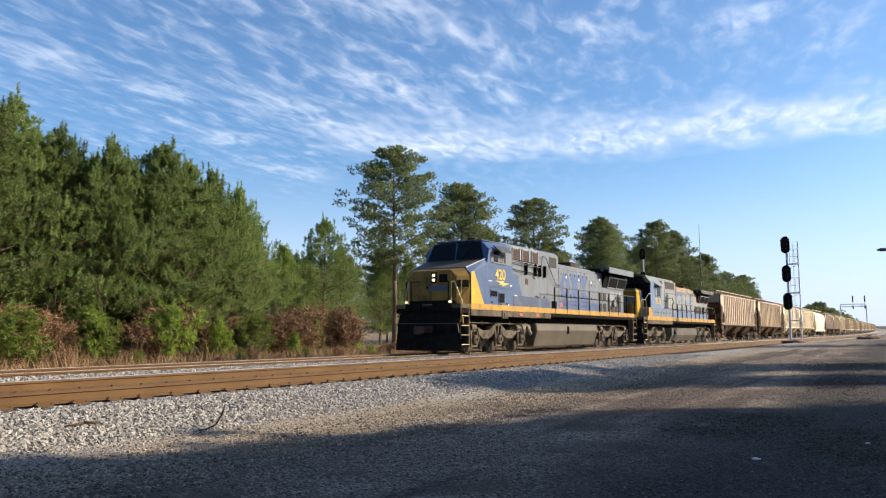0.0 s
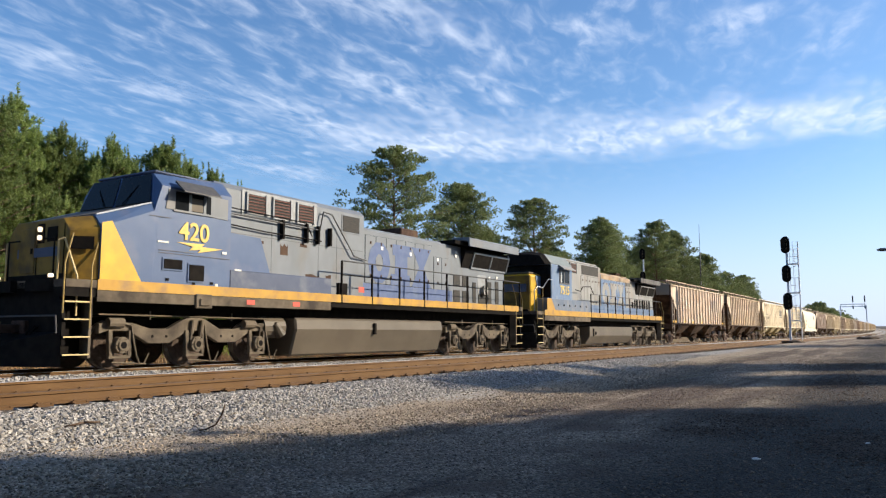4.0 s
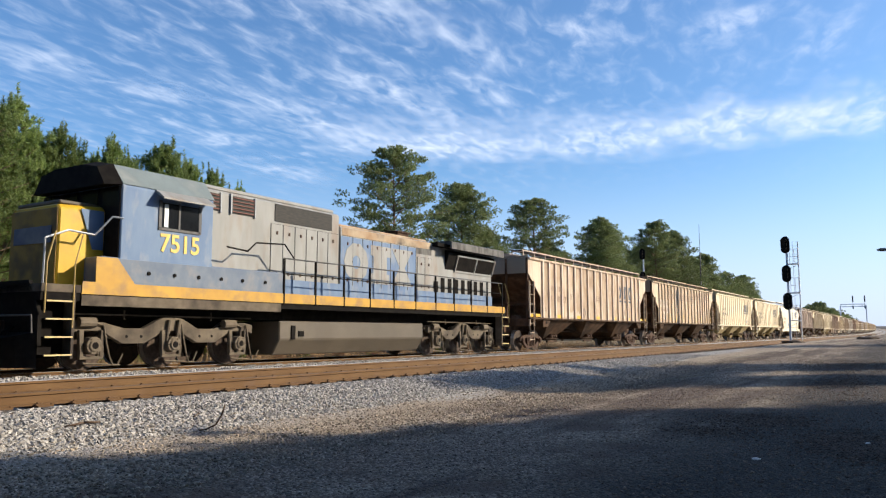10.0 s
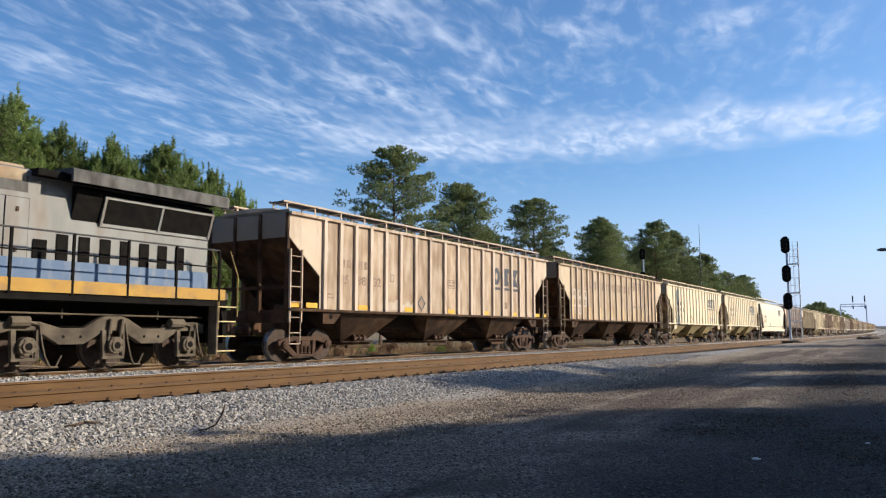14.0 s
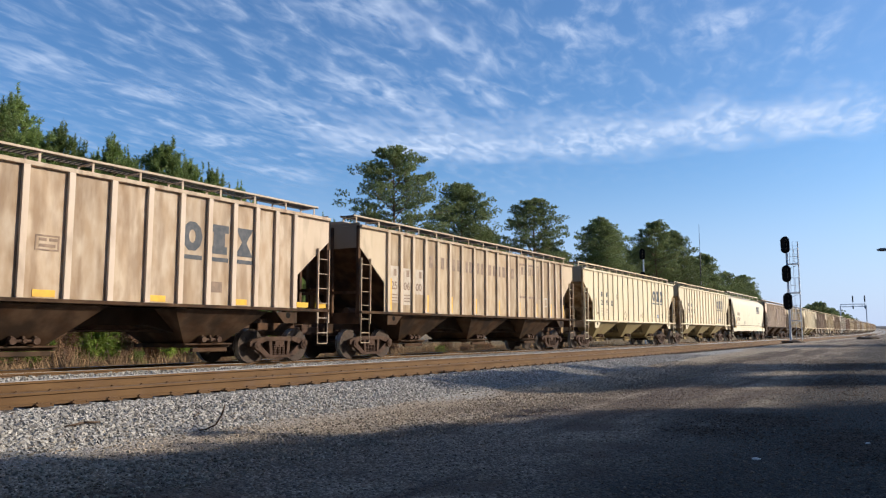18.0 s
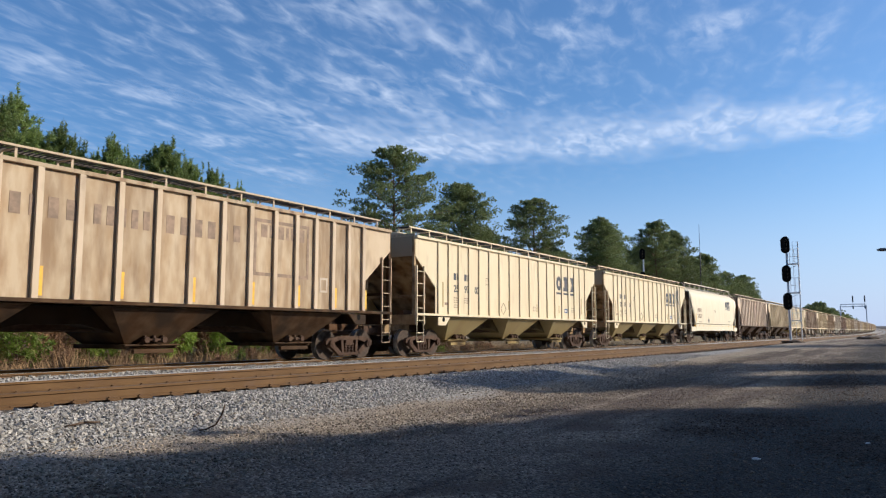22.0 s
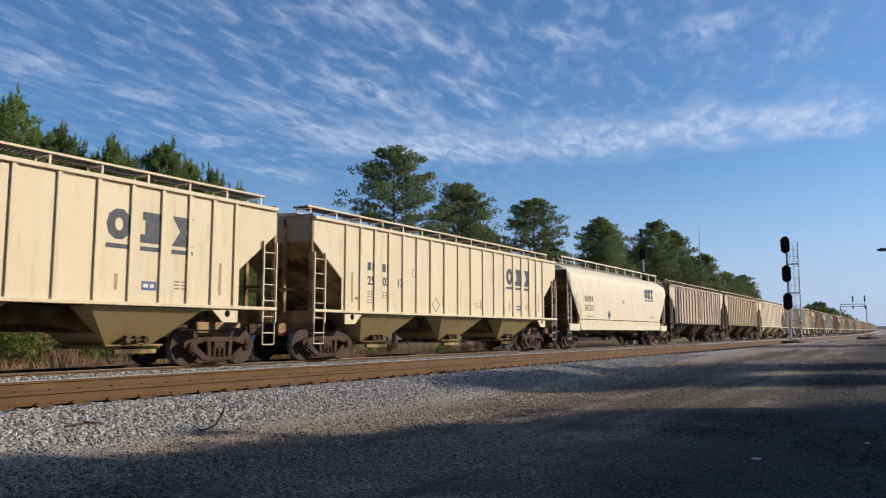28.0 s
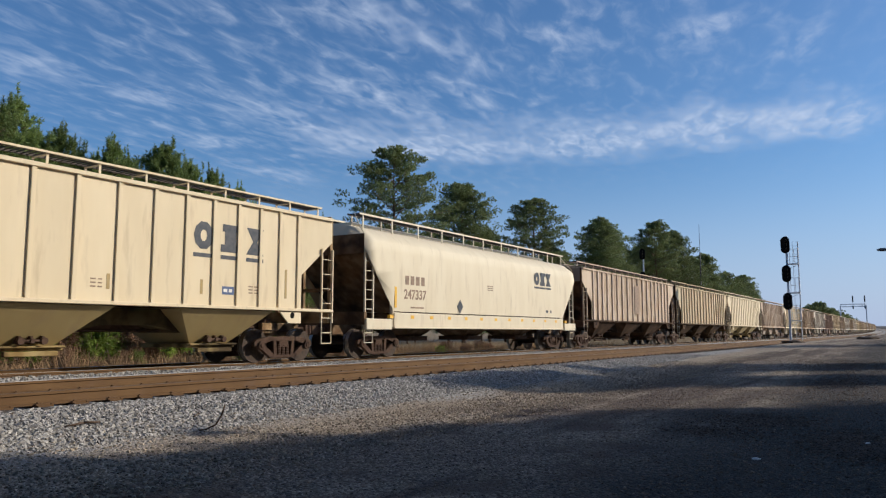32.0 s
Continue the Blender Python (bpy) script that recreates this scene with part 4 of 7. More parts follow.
def side_frame():
    """A cast truck side: arched top, sloping tension member, two windows and a spring nest."""
    bm = bmesh.new()
    for pts in ([(-1.12, .56), (-1.02, .62), (-.55, .70), (.55, .70), (1.02, .62), (1.12, .56), (1.12, .44), (.95, .44), (.5, .58), (-.5, .58), (-.95, .44), (-1.12, .44)],
                [(-1.0, .46), (-.72, .46), (-.36, .20), (.36, .20), (.72, .46), (1.0, .46), (.5, .12), (-.5, .12)],
                [(-.42, .60), (-.30, .60), (-.26, .18), (-.38, .18)], [(.30, .60), (.42, .60), (.38, .18), (.26, .18)]):
        prism(bm, pts, -.06, .06)
    for x in (-.89, .89):
        rod(bm, (x, -.13, .46), (x, .08, .46), .12, 10)
        rod(bm, (x, -.15, .46), (x, -.13, .46), .07, 8)
    return finish(bm, "side_frame", "gear", bevel=0.008)


def coil_spring():
    """One coil spring, turn upon turn."""
    bm = bmesh.new()
    rings = []
    for k in range(13):
        r, z = (.072 if k % 2 else .055), .20 + k * .0235
        rings.append([bm.verts.new((r * math.cos(a * math.pi / 4), r * math.sin(a * math.pi / 4), z)) for a in range(8)])
    for a, b in zip(rings, rings[1:]):
        for q in range(8):
            bm.faces.new((a[q], a[(q + 1) % 8], b[(q + 1) % 8], b[q]))
    bm.faces.new(rings[0][::-1])
    bm.faces.new(rings[-1])
    return finish(bm, "coil_spring", "gear")


SIDE_FRAME, SPRING = side_frame(), coil_spring()
BOLSTER = finish(boxes((-.17, .17, -1.05, 1.05, .42, .58), (-.35, -.28, -.9, .9, .30, .42), (.28, .35, -.9, .9, .30, .42)), "bolster", "gear")
COUPLER = finish(boxes((-.55, 0, -.09, .09, .80, .98), (-.78, -.5, -.14, .16, .74, 1.04), (-.1, .1, -.25, .25, .72, 1.06)), "coupler", "gear", bevel=0.02)


def car_truck(car, x):
    for y in (-1.0, 1.0):
        f = part("side_frame", SIDE_FRAME, "gear", car)
        f.location, f.rotation_euler[2] = (x, y, 0), 0 if y < 0 else math.pi
        for dx in (-.16, 0, .16):
            part("coil_spring", SPRING, "gear", car).location = (x + dx, y, 0)
    part("bolster", BOLSTER, "gear", car).location = (x, 0, 0)
    sets = []
    for dx in (-.87, .87):
        w = part("wheelset", CAR_SET, "wheel", car)
        w.location = (x + dx, 0, CAR_WHEEL)
        sets.append(w)
    return sets


L2 = 8.5            # half the length of a hopper body
EAVE, SILL = 4.10, 1.45
HALF = 1.58
# posts stand closer together towards the ends
RIBS = [e * x for e, xs in ((-1, (7.05, 6.34, 5.62, 4.86, 4.06, 3.24, 2.36, 1.44, .47)), (1, (.47, 1.44, 2.36, 3.24, 4.06, 4.86, 5.62, 6.34, 7.05))) for x in xs]


def side_outline(step=1.28):
    return [(-L2, EAVE), (L2, EAVE), (L2, 3.42), (L2 - step, 2.40), (L2 - step, SILL), (-L2 + step, SILL), (-L2 + step, 2.40), (-L2, 3.42)]


def ladder_mesh(z0, z1, w=.42, gap=.30):
    bm = bmesh.new()
    for x in (0, w):
        box(bm, x - .02, x + .02, -.03, .03, z0, z1)
    z = z0 + .14
    while z < z1 - .05:
        rod(bm, (0, 0, z), (w, 0, z), .013, 5)
        z += gap
    return bm


def stirrup_mesh():
    return rods(.016, ((0, 0, .5), (0, 0, 1.1)), ((.42, 0, .5), (.42, 0, 1.1)), ((0, 0, .5), (.42, 0, .5)), ((0, 0, .80), (.42, 0, .80)), n=5)


def roof_walk(bm, z, y0, y1, x0, x1):
    """A grating walk: two edge strips and cross bars."""
    for y in (y0, y1):
        box(bm, x0, x1, y - .02, y + .02, z - .03, z + .03)
    n = int((x1 - x0) / .12)
    for i in range(n + 1):
        x = x0 + (x1 - x0) * i / n
        box(bm, x - .008, x + .008, y0, y1, z - .012, z + .012)


BRACKET = finish(boxes((-.025, .025, -.27, -.25, .02, .34), (-.025, .025, .25, .27, .02, .34), (-.02, .02, -.27, .27, .30, .325)), "walk_bracket", "car_paint")


def hopper(paint, colour, rib_drawn=True):
    """A three-bay covered hopper with outside posts."""
    car = new("covered_hopper")
    old = paint == "rusty_paint"
    # Tints of undersides and ends: dirt plus the shade there, put into colour
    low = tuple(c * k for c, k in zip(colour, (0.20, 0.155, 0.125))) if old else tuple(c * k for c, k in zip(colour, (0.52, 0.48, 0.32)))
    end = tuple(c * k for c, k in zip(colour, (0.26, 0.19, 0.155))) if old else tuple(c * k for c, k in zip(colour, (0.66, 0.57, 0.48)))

    def add(name, bm, material=paint, label="", bevel=0.0, tint=colour):
        return part(name, bm, material, car, label, bevel, tint=tint)

    for y in mirrored(HALF):
        s = -1 if y < 0 else 1
        for x, x2 in zip(RIBS, RIBS[1:]):
            add("panel", boxes((.004, x2 - x - .004, -.012, .012, SILL, EAVE)), "rusty_panel" if old else paint).location = (x, y, 0)
        for e in (-1, 1):
            bm = bmesh.new()
            x, q = e * L2, e * (L2 - 1.28)
            q2 = e * (RIBS[-1] - .004)
            prism(bm, [(x, EAVE), (x, 3.42), (q, 2.40), (q, SILL), (q2, SILL), (q2, EAVE)], y - .012, y + .012)
            add("end_panel", bm, "stained_paint" if old else paint, tint=tuple(min(c * 1.18, .9) for c in colour) if old else colour)
        w, d = (.065, .075) if old else (.045, .05)
        rib = finish(boxes((-w, w, 0, d, SILL + .02, EAVE - .03)), "post", "stained_paint" if old else paint)
        for x in RIBS:
            r = add("post", rib, tint=tuple(min(c * k, .9) for c, k in zip(colour, (1.22, 1.24, 1.32))) if old else colour)
            r.location, r.rotation_euler[2] = (x, y + s * .012, 0), (math.pi if s < 0 else 0)
        add("side_sill", boxes((-L2, L2, min(y, y + s * .10), max(y, y + s * .10), SILL - .06, SILL + .02), (-L2, L2, min(y - s * .2, y), max(y - s * .2, y), SILL - .06, SILL - .03)), "grime_shade" if old else paint, bevel=.008, tint=low if old else colour)
        add("eave_rail", boxes((-L2, L2, min(y, y + s * .09), max(y, y + s * .09), EAVE - .06, EAVE + .03)), bevel=.008)
        for e in (-1, 1):
            bm = bmesh.new()
            x = e * (L2 - 1.36)
            prism(bm, [(x, SILL - .1), (x, 1.06), (x - e * .48, 1.06), (x - e * .80, SILL - .1)], y + s * .05, y + s * .09)
            web = add("bolster_web", bm, "grime_shade" if old else paint, tint=low if old else colour)
            part("web_hole", made(rod, (x - e * .34, y + s * .088, 1.27), (x - e * .34, y + s * .094, 1.27), .085, 12), "black", web)
            lad = add("ladder", ladder_mesh(1.08, 3.1 if e < 0 else 3.2, .46, .42))
            lad.location = (e * L2 - (.48 if e > 0 else -.02), y + s * .05, 0)
            st = add("stirrup", stirrup_mesh())
            st.location = (e * L2 - (.46 if e > 0 else -.04), y + s * .05, 0)
    roof = bmesh.new()
    prism(roof, [(-HALF, EAVE), (HALF, EAVE), (HALF * .55, EAVE + .17), (0, EAVE + .22), (-HALF * .55, EAVE + .17)], -L2, L2, "x")
    add("roof", roof)
    hatch = bmesh.new()
    for i in range(10):
        x = -7.8 + i * 1.58
        box(hatch, x, x + 1.5, -.32, .32, EAVE + .22, EAVE + .32)
    add("hatch_cover", hatch, bevel=.02)
    for y in (-.98, .98):
        walk_way = add("roof_walk", boxes((-L2 + .1, L2 - .1, y - .29, y - .26, EAVE + .34, EAVE + .385), (-L2 + .1, L2 - .1, y + .26, y + .29, EAVE + .34, EAVE + .385)), "car_paint")
        part("grating", made(roof_walk, EAVE + .355, y - .25, y + .25, -L2 + .1, L2 - .1), "grating", walk_way)
        for i in range(15):
            add("walk_bracket", BRACKET).location = (-L2 + .25 + i * (2 * L2 - .5) / 14, y, EAVE)
    for e in (-1, 1):
        bm = bmesh.new()
        x = e * L2
        prism(bm, [(x, EAVE + .1), (x - e * .03, EAVE + .1), (x - e * .03, 3.42), (x, 3.42)], -HALF + .012, HALF - .012)
        # Upper end sheet tinted darker too, for the shade on the car's end
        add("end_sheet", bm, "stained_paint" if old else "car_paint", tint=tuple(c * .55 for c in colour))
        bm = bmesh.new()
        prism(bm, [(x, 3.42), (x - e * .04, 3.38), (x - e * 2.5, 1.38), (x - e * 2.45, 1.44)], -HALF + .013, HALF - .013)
        add("slope_sheet", bm, "grime_shade", tint=end)
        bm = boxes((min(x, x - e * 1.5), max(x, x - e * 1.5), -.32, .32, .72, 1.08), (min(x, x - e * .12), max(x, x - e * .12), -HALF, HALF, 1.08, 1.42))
        add("end_sill", bm, "grime_shade", bevel=.01, tint=end)
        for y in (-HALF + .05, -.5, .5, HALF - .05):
            add("end_post", boxes((x - .05, x + .05, y - .045, y + .045, 1.3, EAVE)), "grime_shade", tint=end)
        add("cross_beam", boxes((x - .04, x + .04, -HALF, HALF, 2.0, 2.09)), "grime_shade", tint=end)
        cp = part("coupler", COUPLER, "gear", car)
        cp.location, cp.rotation_euler[2] = (x, 0, 0), 0 if e < 0 else math.pi
    part("brake_wheel", made(lambda bm: [rod(bm, (L2 + .08, .62, 2.55), (L2 + .12, .62, 2.55), .28, 14), rod(bm, (L2 - .1, .62, 2.55), (L2 + .1, .62, 2.55), .03, 6)]), "gear", car)
    part("brake_cylinder", made(lambda bm: [rod(bm, (-L2 + .7, -.5, 1.45), (-L2 + 1.2, -.5, 1.45), .16, 10), rod(bm, (-L2 + 1.2, -.5, 1.45), (-L2 + 1.8, -.4, 1.3), .025, 5)]), "gear", car)
    part("air_reservoir", made(lambda bm: rod(bm, (L2 - 1.5, -.9, 1.62), (L2 - .75, -.9, 1.62), .17, 10)), "gear", car)
    for bx in (-4.7, 0.0, 4.7):
        bm = bmesh.new()
        top = [(bx - 1.5, -HALF + .03, SILL - .08), (bx + 1.5, -HALF + .03, SILL - .08), (bx + 1.5, HALF - .03, SILL - .08), (bx - 1.5, HALF - .03, SILL - .08)]
        foot = [(bx - .60, -.80, .54), (bx + .60, -.80, .54), (bx + .60, .80, .54), (bx - .60, .80, .54)]
        a, b = [bm.verts.new(p) for p in top], [bm.verts.new(p) for p in foot]
        for i in range(4):
            bm.faces.new((a[i], a[(i + 1) % 4], b[(i + 1) % 4], b[i]))
        bm.faces.new(b)
        bm.faces.new(a)
        bay = add("bay", bm, "grime_shade" if old else "stained_paint", tint=low)
        part("outlet_gate", boxes((bx - .75, bx + .75, -.92, .92, .44, .54), (bx - .75, bx + .75, -1.02, -.92, .50, .54), (bx - .5, bx + .6, -1.0, -.9, .33, .43)), "grime_shade", bay, tint=low, bevel=.01)
        pin = bmesh.new()
        rod(pin, (bx - .26, -1.06, .64), (bx + .26, -1.06, .64), .03, 8)
        for q in (-.24, 0.0, .24):
            rod(pin, (bx + q, -1.12, .64), (bx + q, -1.02, .64), .075 if q else .05, 8)
            box(pin, bx + q - .025, bx + q + .025, -1.06, -.85, .58, .74)
        part("gate_pinion", pin, "gear", bay)
    for gx in (-2.35, 2.35):
        # Tint cut again to paint the black shade between the bays
        add("saddle", made(prism, [(gx - 1.75, .74), (gx - .65, .98), (gx + .65, .98), (gx + 1.75, .74), (gx + 1.75, 1.37), (gx - 1.75, 1.37)], -.80, .80), "grime_shade", tint=tuple(c * .4 for c in low))
    part("centre_sill", boxes((-L2 + 1, L2 - 1, -.18, .18, .82, 1.2)), "gear", car)
    part("brake_pipe", rods(.025, ((-L2 + .3, -.45, .86), (L2 - .3, -.45, .86))), "gear", car)
    sets = car_truck(car, -7.15) + car_truck(car, 7.15)
    return car, sets


def round_hopper(colour, paint="stained_paint"):
    """A hopper with smooth curved sides."""
    car = new("covered_hopper")

    def add(name, bm, material=paint, label="", bevel=0.0):
        return part(name, bm, material, car, label, bevel, tint=colour)

    prof = [(-1.575, 1.50), (-1.60, 2.1), (-1.60, 2.8), (-1.575, 3.42), (-1.535, 3.70), (-1.46, 3.82), (-1.05, 4.12), (-.55, 4.28), (0, 4.32)]
    prof = prof + [(-y, z) for y, z in prof[-2::-1]]
    bm = bmesh.new()
    xs = [-8.45, -7.9, -7.0, -6.95, 6.95, 7.0, 7.9, 8.45]
    lows = [3.30, 2.62, 1.55, 1.5, 1.5, 1.55, 2.62, 3.30]
    rings = []
    for x, lo in zip(xs, lows):
        rings.append([bm.verts.new((x, y, max(z, lo))) for y, z in prof])
    for a, b in zip(rings, rings[1:]):
        for i in range(len(prof) - 1):
            bm.faces.new((a[i], a[i + 1], b[i + 1], b[i]))
    for r in (rings[0], rings[-1]):
        bm.faces.new(r)
    bmesh.ops.remove_doubles(bm, verts=bm.verts, dist=0.001)
    add("body", bm).data.shade_smooth()
    # End tint holds road dirt and the shade that falls on the ends
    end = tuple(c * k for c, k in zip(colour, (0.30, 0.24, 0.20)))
    for e in (-1, 1):
        bm = bmesh.new()
        prism(bm, [(e * 8.45, 3.3), (e * 8.40, 3.26), (e * 6.4, 1.5), (e * 6.45, 1.56)], -1.45, 1.45)
        part("slope_sheet", bm, "grime_shade", car, tint=end)
        part("end_wall", boxes((min(e * 8.46, e * 8.48), max(e * 8.46, e * 8.48), -1.5, 1.5, 3.28, 3.9)), "grime_shade", car, tint=end)
        add("end_sill", boxes((min(e * 8.5, e * 7.0), max(e * 8.5, e * 7.0), -.3, .3, .75, 1.1), (min(e * 8.5, e * 8.35), max(e * 8.5, e * 8.35), -1.55, 1.55, 1.05, 1.45)), "grime_shade", bevel=.01).color = (*end, 1)
        cp = part("coupler", COUPLER, "gear", car)
        cp.location, cp.rotation_euler[2] = (e * 8.5, 0, 0), 0 if e < 0 else math.pi
        for y in mirrored(1.5):
            lad = add("ladder", ladder_mesh(1.1, 3.35))
            lad.location = (e * 8.45 - (.46 if e > 0 else -.04), y, 0)
            st = add("stirrup", stirrup_mesh())
            st.location = (e * 8.45 - (.46 if e > 0 else -.04), y, 0)
            add("corner_post", boxes((e * 6.95 - .05, e * 6.95 + .05, y - .06, y + .06, 1.0, 2.3)))
            pr = bmesh.new()
            pipe(pr, [(e * 8.43, y, 3.3), (e * 8.43, y * .98, 3.9), (e * 8.3, y * .75, 4.3), (e * 8.2, y * .6, 4.62)], .02)
            add("grab_iron", pr)
    for y in mirrored(1.55):
        add("side_sill", boxes((-6.95, 6.95, y - .045, y + .045, .98, 1.46)), bevel=.01)
        add("side_rail", boxes((-6.95, 6.95, y - .08, y + .08, .94, .99)), bevel=.01)
        for e in (-1, 1):
            add("end_shelf", boxes((min(e * 8.45, e * 7.1), max(e * 8.45, e * 7.1), y - .07, y + .07, .90, 1.24)), bevel=.015)
        for k in range(13):
            part("reflector", boxes((-7.2 + k * 1.2, -7.0 + k * 1.2, y - .05, y + .05, 1.27, 1.38)), "reflector", car)
    for y in (-.85, .85):
        add("roof_walk", boxes((-8.2, 8.2, y - .26, y - .235, 4.57, 4.63), (-8.2, 8.2, y + .235, y + .26, 4.57, 4.63)))
        part("grating", made(roof_walk, 4.60, y - .23, y + .23, -8.2, 8.2), "grating", car)
        for i in range(11):
            x = -8.0 + i * 1.6
            for q in (y - .23, y + .23):
                add("walk_bracket", boxes((x - .03, x + .03, q - .012, q + .012, 4.12, 4.58)))
    add("hatch_cover", boxes((-7.6, 7.6, -.3, .3, 4.32, 4.46)), bevel=.03)
    for bx in (-4.2, 0.0, 4.2):
        bm = bmesh.new()
        top = [(bx + sx * 1.5, sy * 1.45, 1.5) for sx, sy in ((-1, -1), (1, -1), (1, 1), (-1, 1))]
        low = [(bx + sx * .5, sy * .5, .68) for sx, sy in ((-1, -1), (1, -1), (1, 1), (-1, 1))]
        a, b = [bm.verts.new(p) for p in top], [bm.verts.new(p) for p in low]
        for i in range(4):
            bm.faces.new((a[i], a[(i + 1) % 4], b[(i + 1) % 4], b[i]))
        bm.faces.new(b)
        bm.faces.new(a)
        bay = part("bay", bm, "grime_shade", car, tint=end)
        part("outlet_gate", boxes((bx - .6, bx + .6, -.7, .7, .52, .68)), "gear", bay, bevel=.01)
    sets = car_truck(car, -7.05) + car_truck(car, 7.05)
    return car, sets


def marks(car, x, z, widths, height, material, gap=0.12, y=-HALF - .016):
    """A line of lettering as plain bars."""
    for w in widths:
        part("lettering", boxes((x, x + w, y - .004, y, z, z + height)), material, car)
        x += w + gap


def ring(bm, x, z, w, h, t, y, n=16):
    """A flat oval band in the plane of a side."""
    pts = [(math.cos(2 * math.pi * i / n), math.sin(2 * math.pi * i / n)) for i in range(n)]
    loops = [[bm.verts.new((x + w / 2 + c * (w / 2 - k), q, z + h / 2 + d * (h / 2 - k))) for c, d in pts] for q in (y - .004, y) for k in (0, t)]
    for a, b in ((0, 1), (1, 3), (3, 2), (2, 0)):
        for i in range(n):
            j = (i + 1) % n
            bm.faces.new((loops[a][i], loops[a][j], loops[b][j], loops[b][i]))


def frame_bars(car, x, z, w, h, t, material, y=-HALF - .016):
    """A drawn rectangle of four bars."""
    part("stencil_frame", boxes((x, x + w, y - .004, y, z, z + t), (x, x + w, y - .004, y, z + h - t, z + h), (x, x + t, y - .004, y, z + t, z + h - t), (x + w - t, x + w, y - .004, y, z + t, z + h - t)), material, car)


def ragged_patch(x0, x1, z0, z1, y, n):
    """A thin patch with an uneven upper edge."""
    g = random.Random(int(x0 * 100))
    pts = [(x0, z0), (x1, z0)] + [(x1 + (x0 - x1) * k / n, z1 - g.uniform(0, .5) * (z1 - z0)) for k in range(n + 1)]
    return made(prism, pts, y, y + .002)


def device(car, x, z, w, h, gap, material, y, under=False):
    """The railway's mark, as a thick band, three stepped blocks and two facing wedges of its size and colour."""
    bm = bmesh.new()
    ring(bm, x, z, w, h, w * .33, y, 10)
    part("emblem", bm, material, car)
    q, k = x + w + gap, h / 3
    part("emblem", boxes((q, q + w * .92, y - .004, y, z, z + k * .8), (q + w * .2, q + w * .8, y - .004, y, z + k * .8, z + k * 2.2), (q + w * .08, q + w, y - .004, y, z + k * 2.2, z + h)), material, car)
    q += w + gap
    bm = bmesh.new()
    prism(bm, [(q, z), (q + w, z), (q + w * .62, z + h * .5), (q + w * .38, z + h * .5)], y - .004, y)
    prism(bm, [(q + w * .38, z + h * .5), (q + w * .62, z + h * .5), (q + w, z + h), (q, z + h)], y - .004, y)
    part("emblem", bm, material, car)
    if under:
        for k in range(3):
            part("underline", boxes((x + k * (w + gap), x + k * (w + gap) + w, y - .004, y, z - h * .26, z - h * .12)), material, car)


def numeral(car, text, x, z, size, material, y=-HALF - .016, name="number"):
    ob = part(name, words(text, size), material, car)
    ob.data.materials.append(M[material])
    ob.location = (x, y, z)
    return ob


CARS = []        # (thing, place along the train, wheelsets that turn, wheel radius)
TAN, CREAM, WHITE, PINK, OLIVE, BROWN = (0.475, 0.37, 0.25), (0.69, 0.575, 0.385), (0.63, 0.56, 0.45), (0.505, 0.40, 0.295), (0.49, 0.395, 0.245), (0.36, 0.26, 0.19)

car, sets = hopper("rusty_paint", PINK)
tagged(car, "rust-stained tan covered hopper with outside posts, behind the locomotives", "freight car", "hopper cars")
device(car, 3.28, 2.72, .60, .72, .22, "letter", -HALF - .016, True)
part("placard", made(prism, [(-1.95, 1.53), (-1.69, 1.80), (-1.95, 2.07), (-2.21, 1.80)], -HALF - .02, -HALF - .016), "letter", car)
part("placard", made(prism, [(-1.95, 1.60), (-1.76, 1.80), (-1.95, 2.00), (-2.14, 1.80)], -HALF - .024, -HALF - .02), "letter_faded", car)
for x in (-8.48, -7.78, -5.44, -2.95, -.2, 2.42, 4.9, 7.2, 7.95):
    part("reflector", boxes((x, x + .46, -HALF - .024, -HALF - .014, 1.50, 1.64)), "reflector", car)
part("placard", boxes((4.14, 4.53, -HALF - .02, -HALF - .016, 1.78, 2.04)), "letter_faded", car)
frame_bars(car, -.20, 2.41, .50, .31, .03, "letter_faded")
marks(car, -.12, 2.60, (.15, .18), .06, "letter_faded", .06)
marks(car, -.12, 2.48, (.34,), .06, "letter_faded", .06)
frame_bars(car, -3.78, 2.44, .20, .24, .025, "letter_faded")
marks(car, -6.27, 2.74, (.17, .17), .24, "letter_faded", .09)
marks(car, -5.42, 2.74, (.17, .17), .24, "letter_faded", .09)
for text, x in (("25", -6.28), ("98", -5.46), ("32", -4.67)):
    numeral(car, text, x, 2.25, .38, "letter_faded")
marks(car, -6.9, 1.80, (.30,), .04, "letter_faded")
marks(car, -6.9, 1.90, (.24,), .04, "letter_faded")
# pale bleached foot of two panels
for x0, x1, z1 in ((-4.0, -3.32, 1.92), (-3.16, -2.44, 1.86)):
    part("bleached_patch", ragged_patch(x0, x1, 1.53, z1, -HALF - .0145, 5), "bleached", car)
CARS.append((car, 77.72, sets, CAR_WHEEL))

car, sets = hopper("rusty_paint", TAN)
tagged(car, "weathered tan covered hopper with dark faded lettering and a boxed emblem", "freight car", "hopper cars")
for start, step, count in ((-4.57, .385, 6), (-2.04, .30, 5), (-.23, .405, 6)):
    marks(car, start, 3.07, (step * .56,) * count, .42, "letter_faded", step * .44)
frame_bars(car, 2.5, 2.28, 2.1, 1.5, .09, "letter_faded")
marks(car, 2.75, 3.30, (.22, .22, .22, .10, .22, .22), .34, "letter_faded", .09)
